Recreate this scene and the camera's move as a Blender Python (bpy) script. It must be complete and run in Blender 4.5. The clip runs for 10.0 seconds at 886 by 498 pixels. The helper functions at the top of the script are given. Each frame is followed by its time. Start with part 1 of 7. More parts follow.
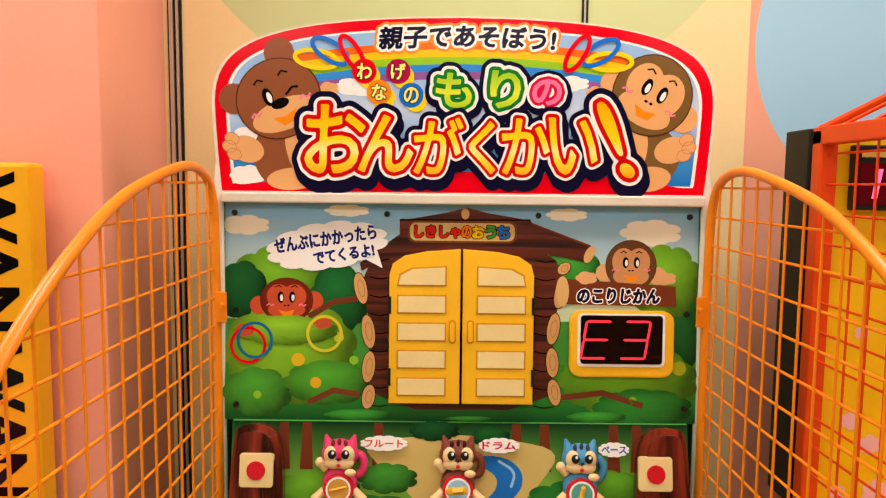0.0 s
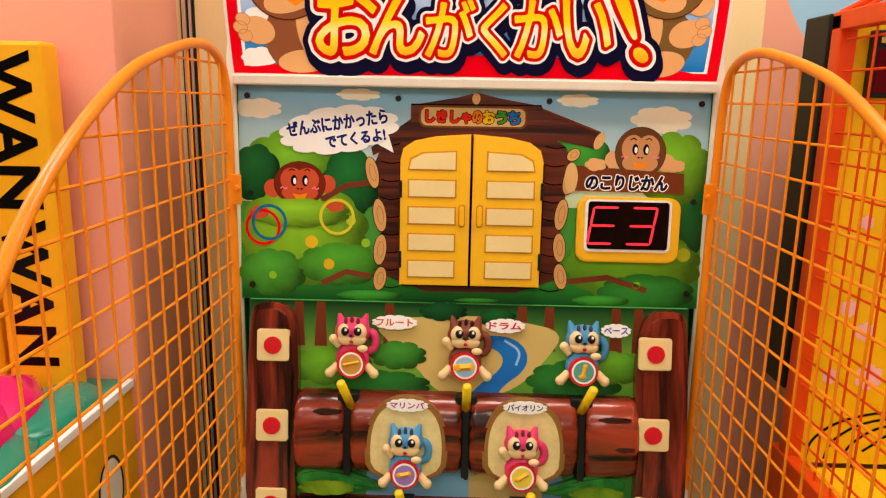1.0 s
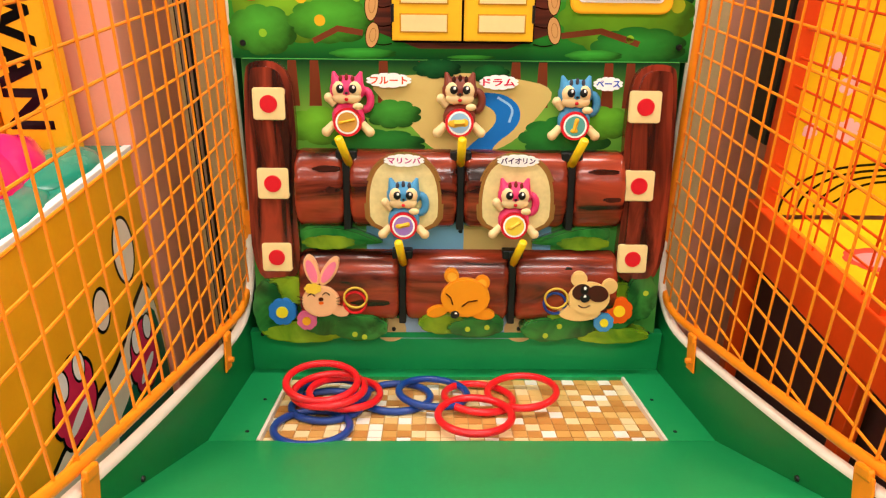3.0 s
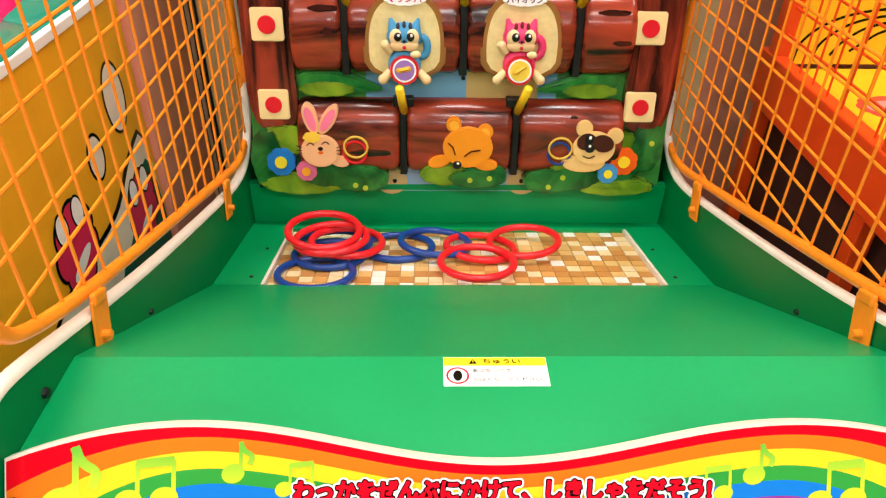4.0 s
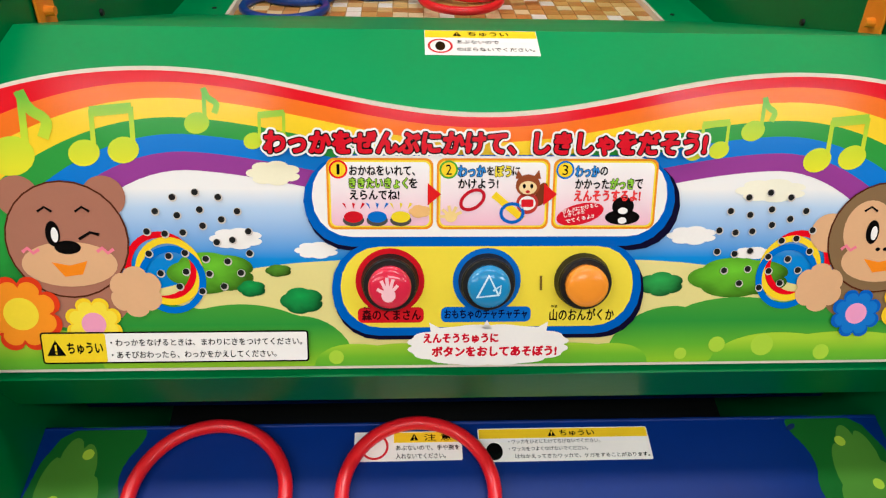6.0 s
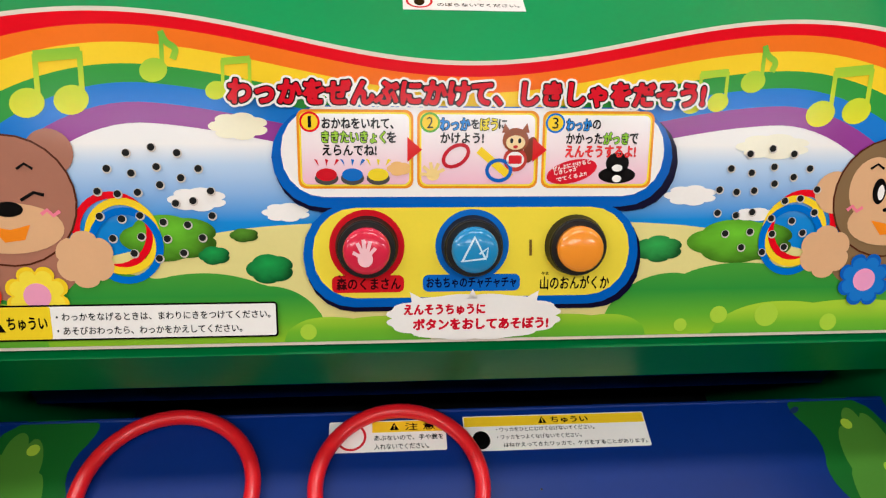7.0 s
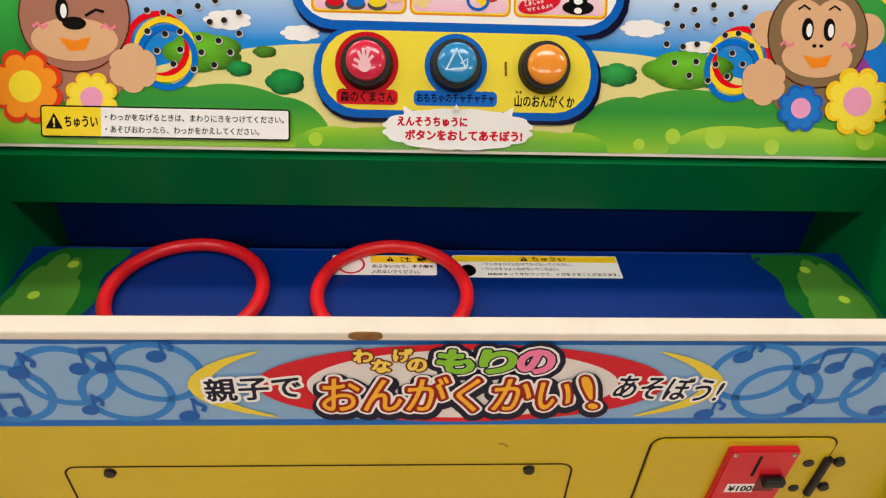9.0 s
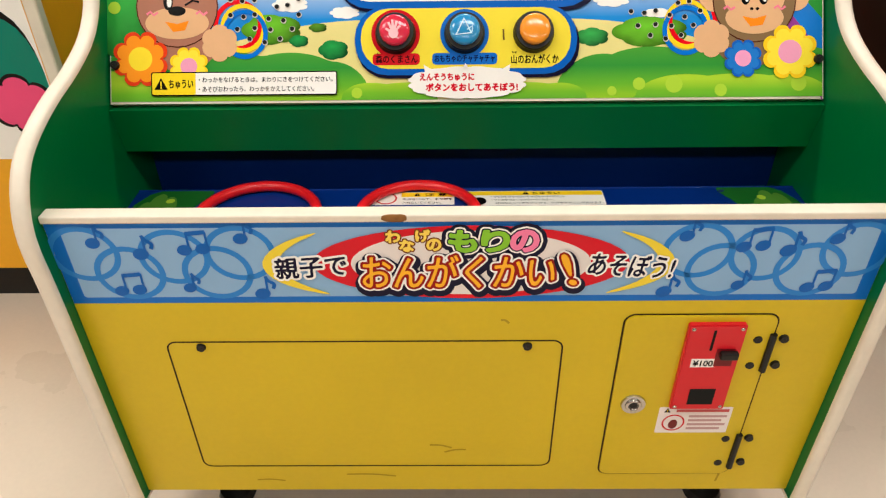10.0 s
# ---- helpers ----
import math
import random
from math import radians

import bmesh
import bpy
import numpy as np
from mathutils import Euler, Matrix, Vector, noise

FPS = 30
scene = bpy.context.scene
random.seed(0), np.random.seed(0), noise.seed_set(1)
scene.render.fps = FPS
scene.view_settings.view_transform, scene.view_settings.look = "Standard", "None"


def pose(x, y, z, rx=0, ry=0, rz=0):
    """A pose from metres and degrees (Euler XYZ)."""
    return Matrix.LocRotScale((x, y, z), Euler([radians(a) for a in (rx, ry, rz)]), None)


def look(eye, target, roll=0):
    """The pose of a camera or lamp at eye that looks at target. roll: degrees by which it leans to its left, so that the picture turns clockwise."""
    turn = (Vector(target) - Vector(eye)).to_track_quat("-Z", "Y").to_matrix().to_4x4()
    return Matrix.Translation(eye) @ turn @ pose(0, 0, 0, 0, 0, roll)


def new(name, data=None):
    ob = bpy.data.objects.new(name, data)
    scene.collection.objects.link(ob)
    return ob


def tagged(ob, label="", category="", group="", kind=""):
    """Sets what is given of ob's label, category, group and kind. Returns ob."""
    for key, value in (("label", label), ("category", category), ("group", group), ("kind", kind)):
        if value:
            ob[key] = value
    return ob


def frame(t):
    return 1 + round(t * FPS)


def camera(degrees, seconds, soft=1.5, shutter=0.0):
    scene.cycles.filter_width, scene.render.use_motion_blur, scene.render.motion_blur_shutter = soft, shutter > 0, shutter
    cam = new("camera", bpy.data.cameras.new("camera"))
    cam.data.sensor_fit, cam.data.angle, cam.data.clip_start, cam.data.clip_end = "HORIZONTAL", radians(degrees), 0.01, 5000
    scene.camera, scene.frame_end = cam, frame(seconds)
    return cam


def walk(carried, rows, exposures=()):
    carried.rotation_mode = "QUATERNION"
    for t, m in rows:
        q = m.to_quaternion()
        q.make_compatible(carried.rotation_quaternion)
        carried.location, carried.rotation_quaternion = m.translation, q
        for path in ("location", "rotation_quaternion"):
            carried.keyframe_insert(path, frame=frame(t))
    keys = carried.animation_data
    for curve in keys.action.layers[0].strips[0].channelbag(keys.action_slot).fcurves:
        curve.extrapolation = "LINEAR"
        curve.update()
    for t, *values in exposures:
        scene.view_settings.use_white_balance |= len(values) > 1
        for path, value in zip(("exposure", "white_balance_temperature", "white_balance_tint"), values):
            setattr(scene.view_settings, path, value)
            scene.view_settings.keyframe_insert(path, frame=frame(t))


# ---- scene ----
cam = camera(64.4, 10.0, soft=1.2)
PATH = [
    (0, (-0.037, 0.052, 1.617), (-0.037, 2.044, 1.433), 0.6),
    (0.5, (-0.03, 0.034, 1.588), (-0.062, 2.013, 1.305), 0.8),
    (1, (-0.03, 0.019, 1.557), (-0.063, 1.975, 1.141), 1.1),
    (1.5, (-0.034, -0.007, 1.531), (-0.059, 1.921, 1.001), 0.9),
    (2, (-0.034, -0.034, 1.51), (-0.06, 1.871, 0.903), 0.6),
    (2.5, (-0.053, -0.048, 1.47), (-0.042, 1.824, 0.766), 0.5),
    (3, (-0.062, -0.057, 1.424), (-0.026, 1.745, 0.559), 0.8),
    (3.2, (-0.066, -0.06, 1.407), (-0.024, 1.701, 0.46), 0.9),
    (4.3, (-0.076, -0.081, 1.331), (-0.023, 1.504, 0.112), 1.3),
    (4.5, (-0.076, -0.091, 1.311), (-0.021, 1.452, 0.041), 1.4),
    (5, (-0.082, -0.121, 1.275), (-0.027, 1.28, -0.151), 1.7),
    (5.5, (-0.081, -0.137, 1.239), (-0.013, 1.178, -0.266), 2.1),
    (6, (-0.075, -0.141, 1.194), (0.032, 1.177, -0.306), 3.3),
    (7.5, (-0.08, -0.165, 1.084), (0.112, 1.27, -0.296), 4.8),
    (8, (-0.104, -0.221, 1.051), (0.094, 1.282, -0.254), 4.9),
    (8.5, (-0.091, -0.295, 1.021), (0.086, 1.233, -0.256), 4.5),
    (9, (-0.048, -0.402, 0.985), (0.056, 1.159, -0.261), 2.9),
    (9.5, (-0.026, -0.529, 0.967), (-0.019, 1.076, -0.226), 0.4),
    (10, (-0.019, -0.641, 0.981), (-0.042, 0.999, -0.163), -0.8),
]
walk(cam, [(t, look(eye, target, roll)) for t, eye, target, roll in PATH],
     [(0, -0.08, 6700, 13), (2, 0.0, 6800, 14), (2.6, 0.25, 6700, 13), (3.2, 0.5, 6400, 11), (4.3, 0.46, 5900, 8), (5, 0.0, 5800, 6), (5.5, -0.12, 5700, 6), (7.5, -0.32, 5800, 9), (8, -0.33, 5800, 9), (9, -0.28, 6000, 8), (9.5, -0.06, 6050, 7), (10, 0.0, 6100, 6)])

# ---- light: ceiling panels of a bright arcade ----
world = bpy.data.worlds.new("world")
world.use_nodes = True
world.node_tree.nodes["Background"].inputs[0].default_value = (1.0, 0.93, 0.84, 1)
world.node_tree.nodes["Background"].inputs[1].default_value = 0.25
scene.world = world
LAMP_WATTS = 20.0
LAMP_SPOTS = [(x, y) for x in (-3.3, -1.5, 0.3, 2.1) for y in (-2.85, -0.9, 1.05)]


# ---- helpers for shapes and materials ----
import collections


def srgb(r, g, b):
    return tuple(((c / 255) / 12.92 if c / 255 <= 0.04045 else ((c / 255 + 0.055) / 1.055) ** 2.4) for c in (r, g, b))


MATS = {}


def paint(name, rgb, rough=0.4, var=0.06, scale=9.0, bump=0.0, metal=0.0, coat=0.0, fine=120.0):
    """A painted, printed or moulded surface: colour that varies at two scales, uneven gloss and fine relief."""
    if name in MATS:
        return MATS[name]
    m = bpy.data.materials.new(name)
    m.use_nodes = True
    nt = m.node_tree
    b = nt.nodes["Principled BSDF"]
    c = srgb(*rgb)
    tc = nt.nodes.new("ShaderNodeTexCoord")
    n1, n2 = nt.nodes.new("ShaderNodeTexNoise"), nt.nodes.new("ShaderNodeTexNoise")
    n1.inputs["Scale"].default_value, n1.inputs["Detail"].default_value = scale, 5
    n2.inputs["Scale"].default_value, n2.inputs["Detail"].default_value = fine, 3
    for n in (n1, n2):
        nt.links.new(tc.outputs["Object"], n.inputs["Vector"])
    add = nt.nodes.new("ShaderNodeMath")
    add.operation = "MULTIPLY_ADD"
    add.inputs[1].default_value = 0.3
    nt.links.new(n2.outputs["Fac"], add.inputs[0])
    nt.links.new(n1.outputs["Fac"], add.inputs[2])
    ramp = nt.nodes.new("ShaderNodeValToRGB")
    ramp.color_ramp.elements[0].position, ramp.color_ramp.elements[1].position = 0.4, 0.9
    ramp.color_ramp.elements[0].color = (*[min(1, x * (1 - var)) for x in c], 1)
    ramp.color_ramp.elements[1].color = (*[min(1, x * (1 + var)) for x in c], 1)
    nt.links.new(add.outputs[0], ramp.inputs[0])
    nt.links.new(ramp.outputs[0], b.inputs["Base Color"])
    mr = nt.nodes.new("ShaderNodeMapRange")
    mr.inputs["To Min"].default_value, mr.inputs["To Max"].default_value = max(0.02, rough - 0.07), min(1, rough + 0.09)
    nt.links.new(n1.outputs["Fac"], mr.inputs["Value"])
    nt.links.new(mr.outputs[0], b.inputs["Roughness"])
    b.inputs["Metallic"].default_value = metal
    b.inputs["Coat Weight"].default_value = coat
    b.inputs["Specular IOR Level"].default_value = 0.5 if metal else 0.3
    b.inputs["Coat Roughness"].default_value = 0.12
    if bump:
        bp = nt.nodes.new("ShaderNodeBump")
        bp.inputs["Strength"].default_value = bump
        bp.inputs["Distance"].default_value = 0.002
        nt.links.new(n2.outputs["Fac"], bp.inputs["Height"])
        nt.links.new(bp.outputs[0], b.inputs["Normal"])
    MATS[name] = m
    return m


def ink(r, g, b):
    """Glossy printed film in one colour of ink."""
    m = paint(f"ink_{r}_{g}_{b}", (r, g, b), rough=0.13, var=0.035, scale=14, fine=300)
    m.node_tree.nodes["Principled BSDF"].inputs["Specular IOR Level"].default_value = 0.17
    return m


def obj(name, bm, material, parent=None, smooth=False):
    me = bpy.data.meshes.new(name)
    if smooth:
        for f in bm.faces:
            f.smooth = True
    bm.to_mesh(me)
    bm.free()
    for m in (material if isinstance(material, (list, tuple)) else [material]):
        me.materials.append(m)
    ob = new(name, me)
    if parent is not None:
        ob.parent = parent
    return ob


def part(name, bm, material, parent, label="", smooth=False):
    ob = obj(name, bm, material, parent, smooth)
    if label:
        ob["label"] = label
    return ob


def thing(name, label, category, group="", kind=""):
    return tagged(new(name), label, category, group, kind)


def box(x0, x1, y0, y1, z0, z1, bevel=0.0, bm=None, seg=2):
    own = bm is None
    bm = bm or bmesh.new()
    tmp = bmesh.new()
    bmesh.ops.create_cube(tmp, size=1)
    for v in tmp.verts:
        v.co = ((x0 + x1) / 2 + v.co.x * (x1 - x0), (y0 + y1) / 2 + v.co.y * (y1 - y0), (z0 + z1) / 2 + v.co.z * (z1 - z0))
    if bevel:
        bmesh.ops.bevel(tmp, geom=tmp.edges[:], offset=bevel, segments=seg, affect="EDGES", profile=0.5)
    if own:
        bm.free()
        return tmp
    me = bpy.data.meshes.new("tmp")
    tmp.to_mesh(me)
    tmp.free()
    bm.from_mesh(me)
    bpy.data.meshes.remove(me)
    return bm


def prism(outline, h0, h1, axis="z", bm=None, mi=0, bevel=0.0):
    """A solid with this outline in a plane, between two heights along axis. x: outline is (y, z); y: (x, z); z: (x, y)."""
    bm = bm or bmesh.new()

    def co(p, h):
        return {"x": (h, p[0], p[1]), "y": (p[0], h, p[1]), "z": (p[0], p[1], h)}[axis]
    a = [bm.verts.new(co(p, h0)) for p in outline]
    b = [bm.verts.new(co(p, h1)) for p in outline]
    fs = [bm.faces.new(a[::-1]), bm.faces.new(b)]
    n = len(a)
    for i in range(n):
        fs.append(bm.faces.new((a[i], a[(i + 1) % n], b[(i + 1) % n], b[i])))
    for f in fs:
        f.material_index = mi
    bmesh.ops.recalc_face_normals(bm, faces=fs)
    if bevel:
        es = [e for e in fs[1].edges]
        bmesh.ops.bevel(bm, geom=es, offset=bevel, segments=2, affect="EDGES")
    return bm


def cyl(p0, p1, r0, r1=None, n=16, bm=None, mi=0, cap=True):
    bm = bm or bmesh.new()
    p0, p1 = Vector(p0), Vector(p1)
    r1 = r0 if r1 is None else r1
    q = (p1 - p0).to_track_quat("Z", "Y")
    rings = []
    for p, r in ((p0, r0), (p1, r1)):
        rings.append([bm.verts.new(p + q @ Vector((r * math.cos(2 * math.pi * i / n), r * math.sin(2 * math.pi * i / n), 0))) for i in range(n)])
    fs = [bm.faces.new((rings[0][i], rings[0][(i + 1) % n], rings[1][(i + 1) % n], rings[1][i])) for i in range(n)]
    if cap:
        fs += [bm.faces.new(rings[0][::-1]), bm.faces.new(rings[1])]
    for f in fs:
        f.material_index = mi
    return bm


def sweep(pts, r, n=8, closed=False, bm=None, mi=0):
    """A round tube along a line of points."""
    bm = bm or bmesh.new()
    pts = [Vector(p) for p in pts]
    k = len(pts)
    rings = []
    side = None
    for i, p in enumerate(pts):
        a = pts[(i - 1) % k] if closed or i else pts[0]
        b = pts[(i + 1) % k] if closed or i < k - 1 else pts[-1]
        d = (b - a).normalized()
        if side is None:
            side = d.cross(Vector((0.31, 0.17, 0.93)) if abs(d.z) < 0.9 else Vector((1, 0, 0))).normalized()
        side = (side - d * side.dot(d)).normalized()
        up = d.cross(side)
        rings.append([bm.verts.new(p + r * (math.cos(2 * math.pi * j / n) * side + math.sin(2 * math.pi * j / n) * up)) for j in range(n)])
    for i in range(k if closed else k - 1):
        A, B = rings[i], rings[(i + 1) % k]
        off = 0
        if closed and i == k - 1:
            off = min(range(n), key=lambda o: (A[0].co - B[o].co).length)
        for j in range(n):
            f = bm.faces.new((A[j], A[(j + 1) % n], B[(j + 1 + off) % n], B[(j + off) % n]))
            f.material_index, f.smooth = mi, True
    if not closed:
        bm.faces.new(rings[0][::-1]).material_index = mi
        bm.faces.new(rings[-1]).material_index = mi
    return bm


def ball(c, rx, ry=None, rz=None, bm=None, mi=0, u=14, v=9):
    bm = bm or bmesh.new()
    ry, rz = ry or rx, rz or rx
    got = bmesh.ops.create_uvsphere(bm, u_segments=u, v_segments=v, radius=1)["verts"]
    fs = set()
    for w in got:
        w.co = (c[0] + w.co.x * rx, c[1] + w.co.y * ry, c[2] + w.co.z * rz)
        fs.update(w.link_faces)
    for f in fs:
        f.material_index, f.smooth = mi, True
    return bm


def rounded(points, times=2, closed=True):
    """Corner cutting: a smooth line through the middle of a coarse one."""
    for _ in range(times):
        out = []
        n = len(points)
        for i in range(n if closed else n - 1):
            a, b = points[i], points[(i + 1) % n]
            out.append(tuple(0.75 * p + 0.25 * q for p, q in zip(a, b)))
            out.append(tuple(0.25 * p + 0.75 * q for p, q in zip(a, b)))
        if not closed:
            out = [points[0]] + out + [points[-1]]
        points = out
    return points


def ellipse(cx, cy, rx, ry=None, n=28, turn=0.0):
    ry = rx if ry is None else ry
    c, s = math.cos(radians(turn)), math.sin(radians(turn))
    return [(cx + c * rx * math.cos(a) - s * ry * math.sin(a), cy + s * rx * math.cos(a) + c * ry * math.sin(a)) for a in (2 * math.pi * i / n for i in range(n))]


def rrect(x0, y0, x1, y1, r, n=5):
    out = []
    for cx, cy, a0 in ((x1 - r, y1 - r, 0), (x0 + r, y1 - r, 90), (x0 + r, y0 + r, 180), (x1 - r, y0 + r, 270)):
        out += [(cx + r * math.cos(radians(a0 + 90 * i / n)), cy + r * math.sin(radians(a0 + 90 * i / n))) for i in range(n + 1)]
    return out


def scallop(cx, cy, rx, ry, bumps, depth=0.12, n=72, phase=0.0):
    """A cloud, bush or blossom: an oval with rounded bumps round its edge."""
    out = []
    for i in range(n):
        a = 2 * math.pi * i / n
        k = 1 - depth + depth * abs(math.sin(bumps * a / 2 + phase)) ** 0.6
        out.append((cx + rx * k * math.cos(a), cy + ry * k * math.sin(a)))
    return out


STEP = 0.00013


def flat(name, outline, layer, material, parent, label=""):
    """A piece of printed film in the plane of its panel, in that panel's own x and y."""
    bm = bmesh.new()
    bm.faces.new([bm.verts.new((x, y, layer * STEP)) for x, y in outline])
    bmesh.ops.recalc_face_normals(bm, faces=bm.faces[:])
    for f in bm.faces:
        if f.normal.z < 0:
            f.normal_flip()
    bmesh.ops.triangulate(bm, faces=bm.faces[:])
    return part(name, bm, material, parent, label)


def airbrush(rgb, cx, cy, rx, ry):
    """Printed leaf colour that runs from a light crown to a dark, uneven rim."""
    m = ink(*rgb).copy()
    m.name = "leaf_print"
    nt = m.node_tree
    tc, mp, ln, nz = (nt.nodes.new(n) for n in ("ShaderNodeTexCoord", "ShaderNodeMapping", "ShaderNodeVectorMath", "ShaderNodeTexNoise"))
    mp.vector_type = "TEXTURE"
    mp.inputs["Location"].default_value = (cx - 0.12 * rx, cy + 0.3 * ry, 0)
    mp.inputs["Scale"].default_value = (rx * 1.15, ry * 1.3, 1)
    nt.links.new(tc.outputs["Object"], mp.inputs[0])
    ln.operation = "LENGTH"
    nt.links.new(mp.outputs[0], ln.inputs[0])
    nz.inputs["Scale"].default_value, nz.inputs["Detail"].default_value = 1.6, 3
    nt.links.new(mp.outputs[0], nz.inputs["Vector"])
    ad = nt.nodes.new("ShaderNodeMath")
    ad.operation = "MULTIPLY_ADD"
    ad.inputs[1].default_value = 0.7
    nt.links.new(nz.outputs["Fac"], ad.inputs[0])
    nt.links.new(ln.outputs["Value"], ad.inputs[2])
    r = nt.nodes.new("ShaderNodeValToRGB")
    r.color_ramp.elements.new(0.6)
    for e, p, f in zip(r.color_ramp.elements, (0.3, 0.85, 1.35), (1.16, 0.98, 0.55)):
        e.position, e.color = min(1.0, p / 1.4), (*srgb(*[min(255, c * f) for c in rgb]), 1)
    dv = nt.nodes.new("ShaderNodeMath")
    dv.operation = "MULTIPLY"
    dv.inputs[1].default_value = 1 / 1.4
    nt.links.new(ad.outputs[0], dv.inputs[0])
    nt.links.new(dv.outputs[0], r.inputs[0])
    nt.links.new(r.outputs[0], nt.nodes["Principled BSDF"].inputs["Base Color"])
    return m


def bush(cx, cy, rx, ry, bumps, depth, layer, material, parent):
    """A printed bush with a darker rim and a lighter crown."""
    rgb = [int(c) for c in material.name.split("_")[1:]]
    flat("bush", scallop(cx, cy, rx, ry, bumps, depth), layer + BUSH_COUNT[0] % 40 * 0.02, airbrush(rgb, cx, cy, rx, ry), parent)
    BUSH_COUNT[0] += 1


BUSH_COUNT = [0]


def band(name, lower, upper, u0, u1, layer, material, parent, n=60):
    """A printed strip between two curves v(u)."""
    bm = bmesh.new()
    prev = None
    for i in range(n + 1):
        u = u0 + (u1 - u0) * i / n
        pair = (bm.verts.new((u, lower(u), layer * STEP)), bm.verts.new((u, max(lower(u), upper(u)), layer * STEP)))
        if prev:
            bm.faces.new((prev[0], pair[0], pair[1], prev[1]))
        prev = pair
    return part(name, bm, material, parent)


def loop(name, outline, width, layer, material, parent):
    """A printed line of even width along a closed outline."""
    bm = bmesh.new()
    n = len(outline)
    rows = []
    for i in range(n):
        a, p, b = Vector(outline[i - 1]), Vector(outline[i]), Vector(outline[(i + 1) % n])
        t = (b - a).normalized()
        s = Vector((-t.y, t.x)) * width / 2
        rows.append((bm.verts.new((*(p - s), layer * STEP)), bm.verts.new((*(p + s), layer * STEP))))
    for i in range(n):
        A, B = rows[i], rows[(i + 1) % n]
        bm.faces.new((A[0], B[0], B[1], A[1]))
    bmesh.ops.recalc_face_normals(bm, faces=bm.faces[:])
    for f in bm.faces:
        if f.normal.z < 0:
            f.normal_flip()
    return part(name, bm, material, parent)


def stroke(name, pts, width, layer, material, parent):
    """A printed line of even width along an open line."""
    bm = bmesh.new()
    prev = None
    for i, p in enumerate(pts):
        a, b = Vector(pts[max(0, i - 1)]), Vector(pts[min(len(pts) - 1, i + 1)])
        t = (b - a).normalized()
        s = Vector((-t.y, t.x)) * width / 2
        pair = (bm.verts.new((*(Vector(p) - s), layer * STEP)), bm.verts.new((*(Vector(p) + s), layer * STEP)))
        if prev:
            f = bm.faces.new((prev[0], pair[0], pair[1], prev[1]))
            f.normal_update()
            if f.normal.z < 0:
                f.normal_flip()
        prev = pair
    return part(name, bm, material, parent)


def glyph_shape(body, shear, fat):
    """Corner places, faces and rim edges of words in the built-in font."""
    c = bpy.data.curves.new("words", "FONT")
    c.body, c.offset, c.shear, c.resolution_u = body, fat, shear, 3
    ob = bpy.data.objects.new("words", c)
    scene.collection.objects.link(ob)
    me = bpy.data.meshes.new_from_object(ob.evaluated_get(bpy.context.evaluated_depsgraph_get()))
    bpy.data.objects.remove(ob)
    bpy.data.curves.remove(c)
    co = np.empty(len(me.vertices) * 3)
    me.vertices.foreach_get("co", co)
    polys = [list(f.vertices) for f in me.polygons]
    bpy.data.meshes.remove(me)
    seen = collections.Counter(tuple(sorted((f[i - 1], f[i]))) for f in polys for i in range(len(f)))
    return co.reshape(-1, 3)[:, :2], polys, [e for e, n in seen.items() if n == 1]


def distance_field(x, y, rim, cell, margin):
    """How deep each point of a grid lies inside the letters (negative outside)."""
    ax, ay, bx, by = (np.array(v, dtype=np.float32) for v in (x[rim[:, 0]], y[rim[:, 0]], x[rim[:, 1]], y[rim[:, 1]]))
    gx = np.arange(x.min() - margin - cell, x.max() + margin + 2 * cell, cell, dtype=np.float32)
    gy = np.arange(y.min() - margin - cell, y.max() + margin + 2 * cell, cell, dtype=np.float32)
    field = np.full((len(gx), len(gy)), -margin - cell, dtype=np.float32)
    for i in range(0, len(gx), 32):
        col = gx[i:i + 32]
        near = (np.maximum(ax, bx) > col[0] - margin - 2 * cell) & (np.minimum(ax, bx) < col[-1] + margin + 2 * cell)
        if not near.any():
            continue
        a, b, c, d = ax[near], ay[near], bx[near], by[near]
        px, py = col[:, None, None], gy[None, :, None]
        ex, ey = c - a, d - b
        k = np.clip(((px - a) * ex + (py - b) * ey) / np.maximum(ex * ex + ey * ey, 1e-14), 0, 1)
        far = np.sqrt(((px - a - k * ex) ** 2 + (py - b - k * ey) ** 2).min(2))
        spans = (a > col[:, None]) != (c > col[:, None])
        at = b + (col[:, None] - a) * ey / np.where(ex == 0, 1e-9, ex)
        odd = (spans[:, None, :] & (at[:, None, :] > gy[None, :, None])).sum(2) % 2
        field[i:i + 32] = np.where(odd == 1, far, -far)
    return gx, gy, field


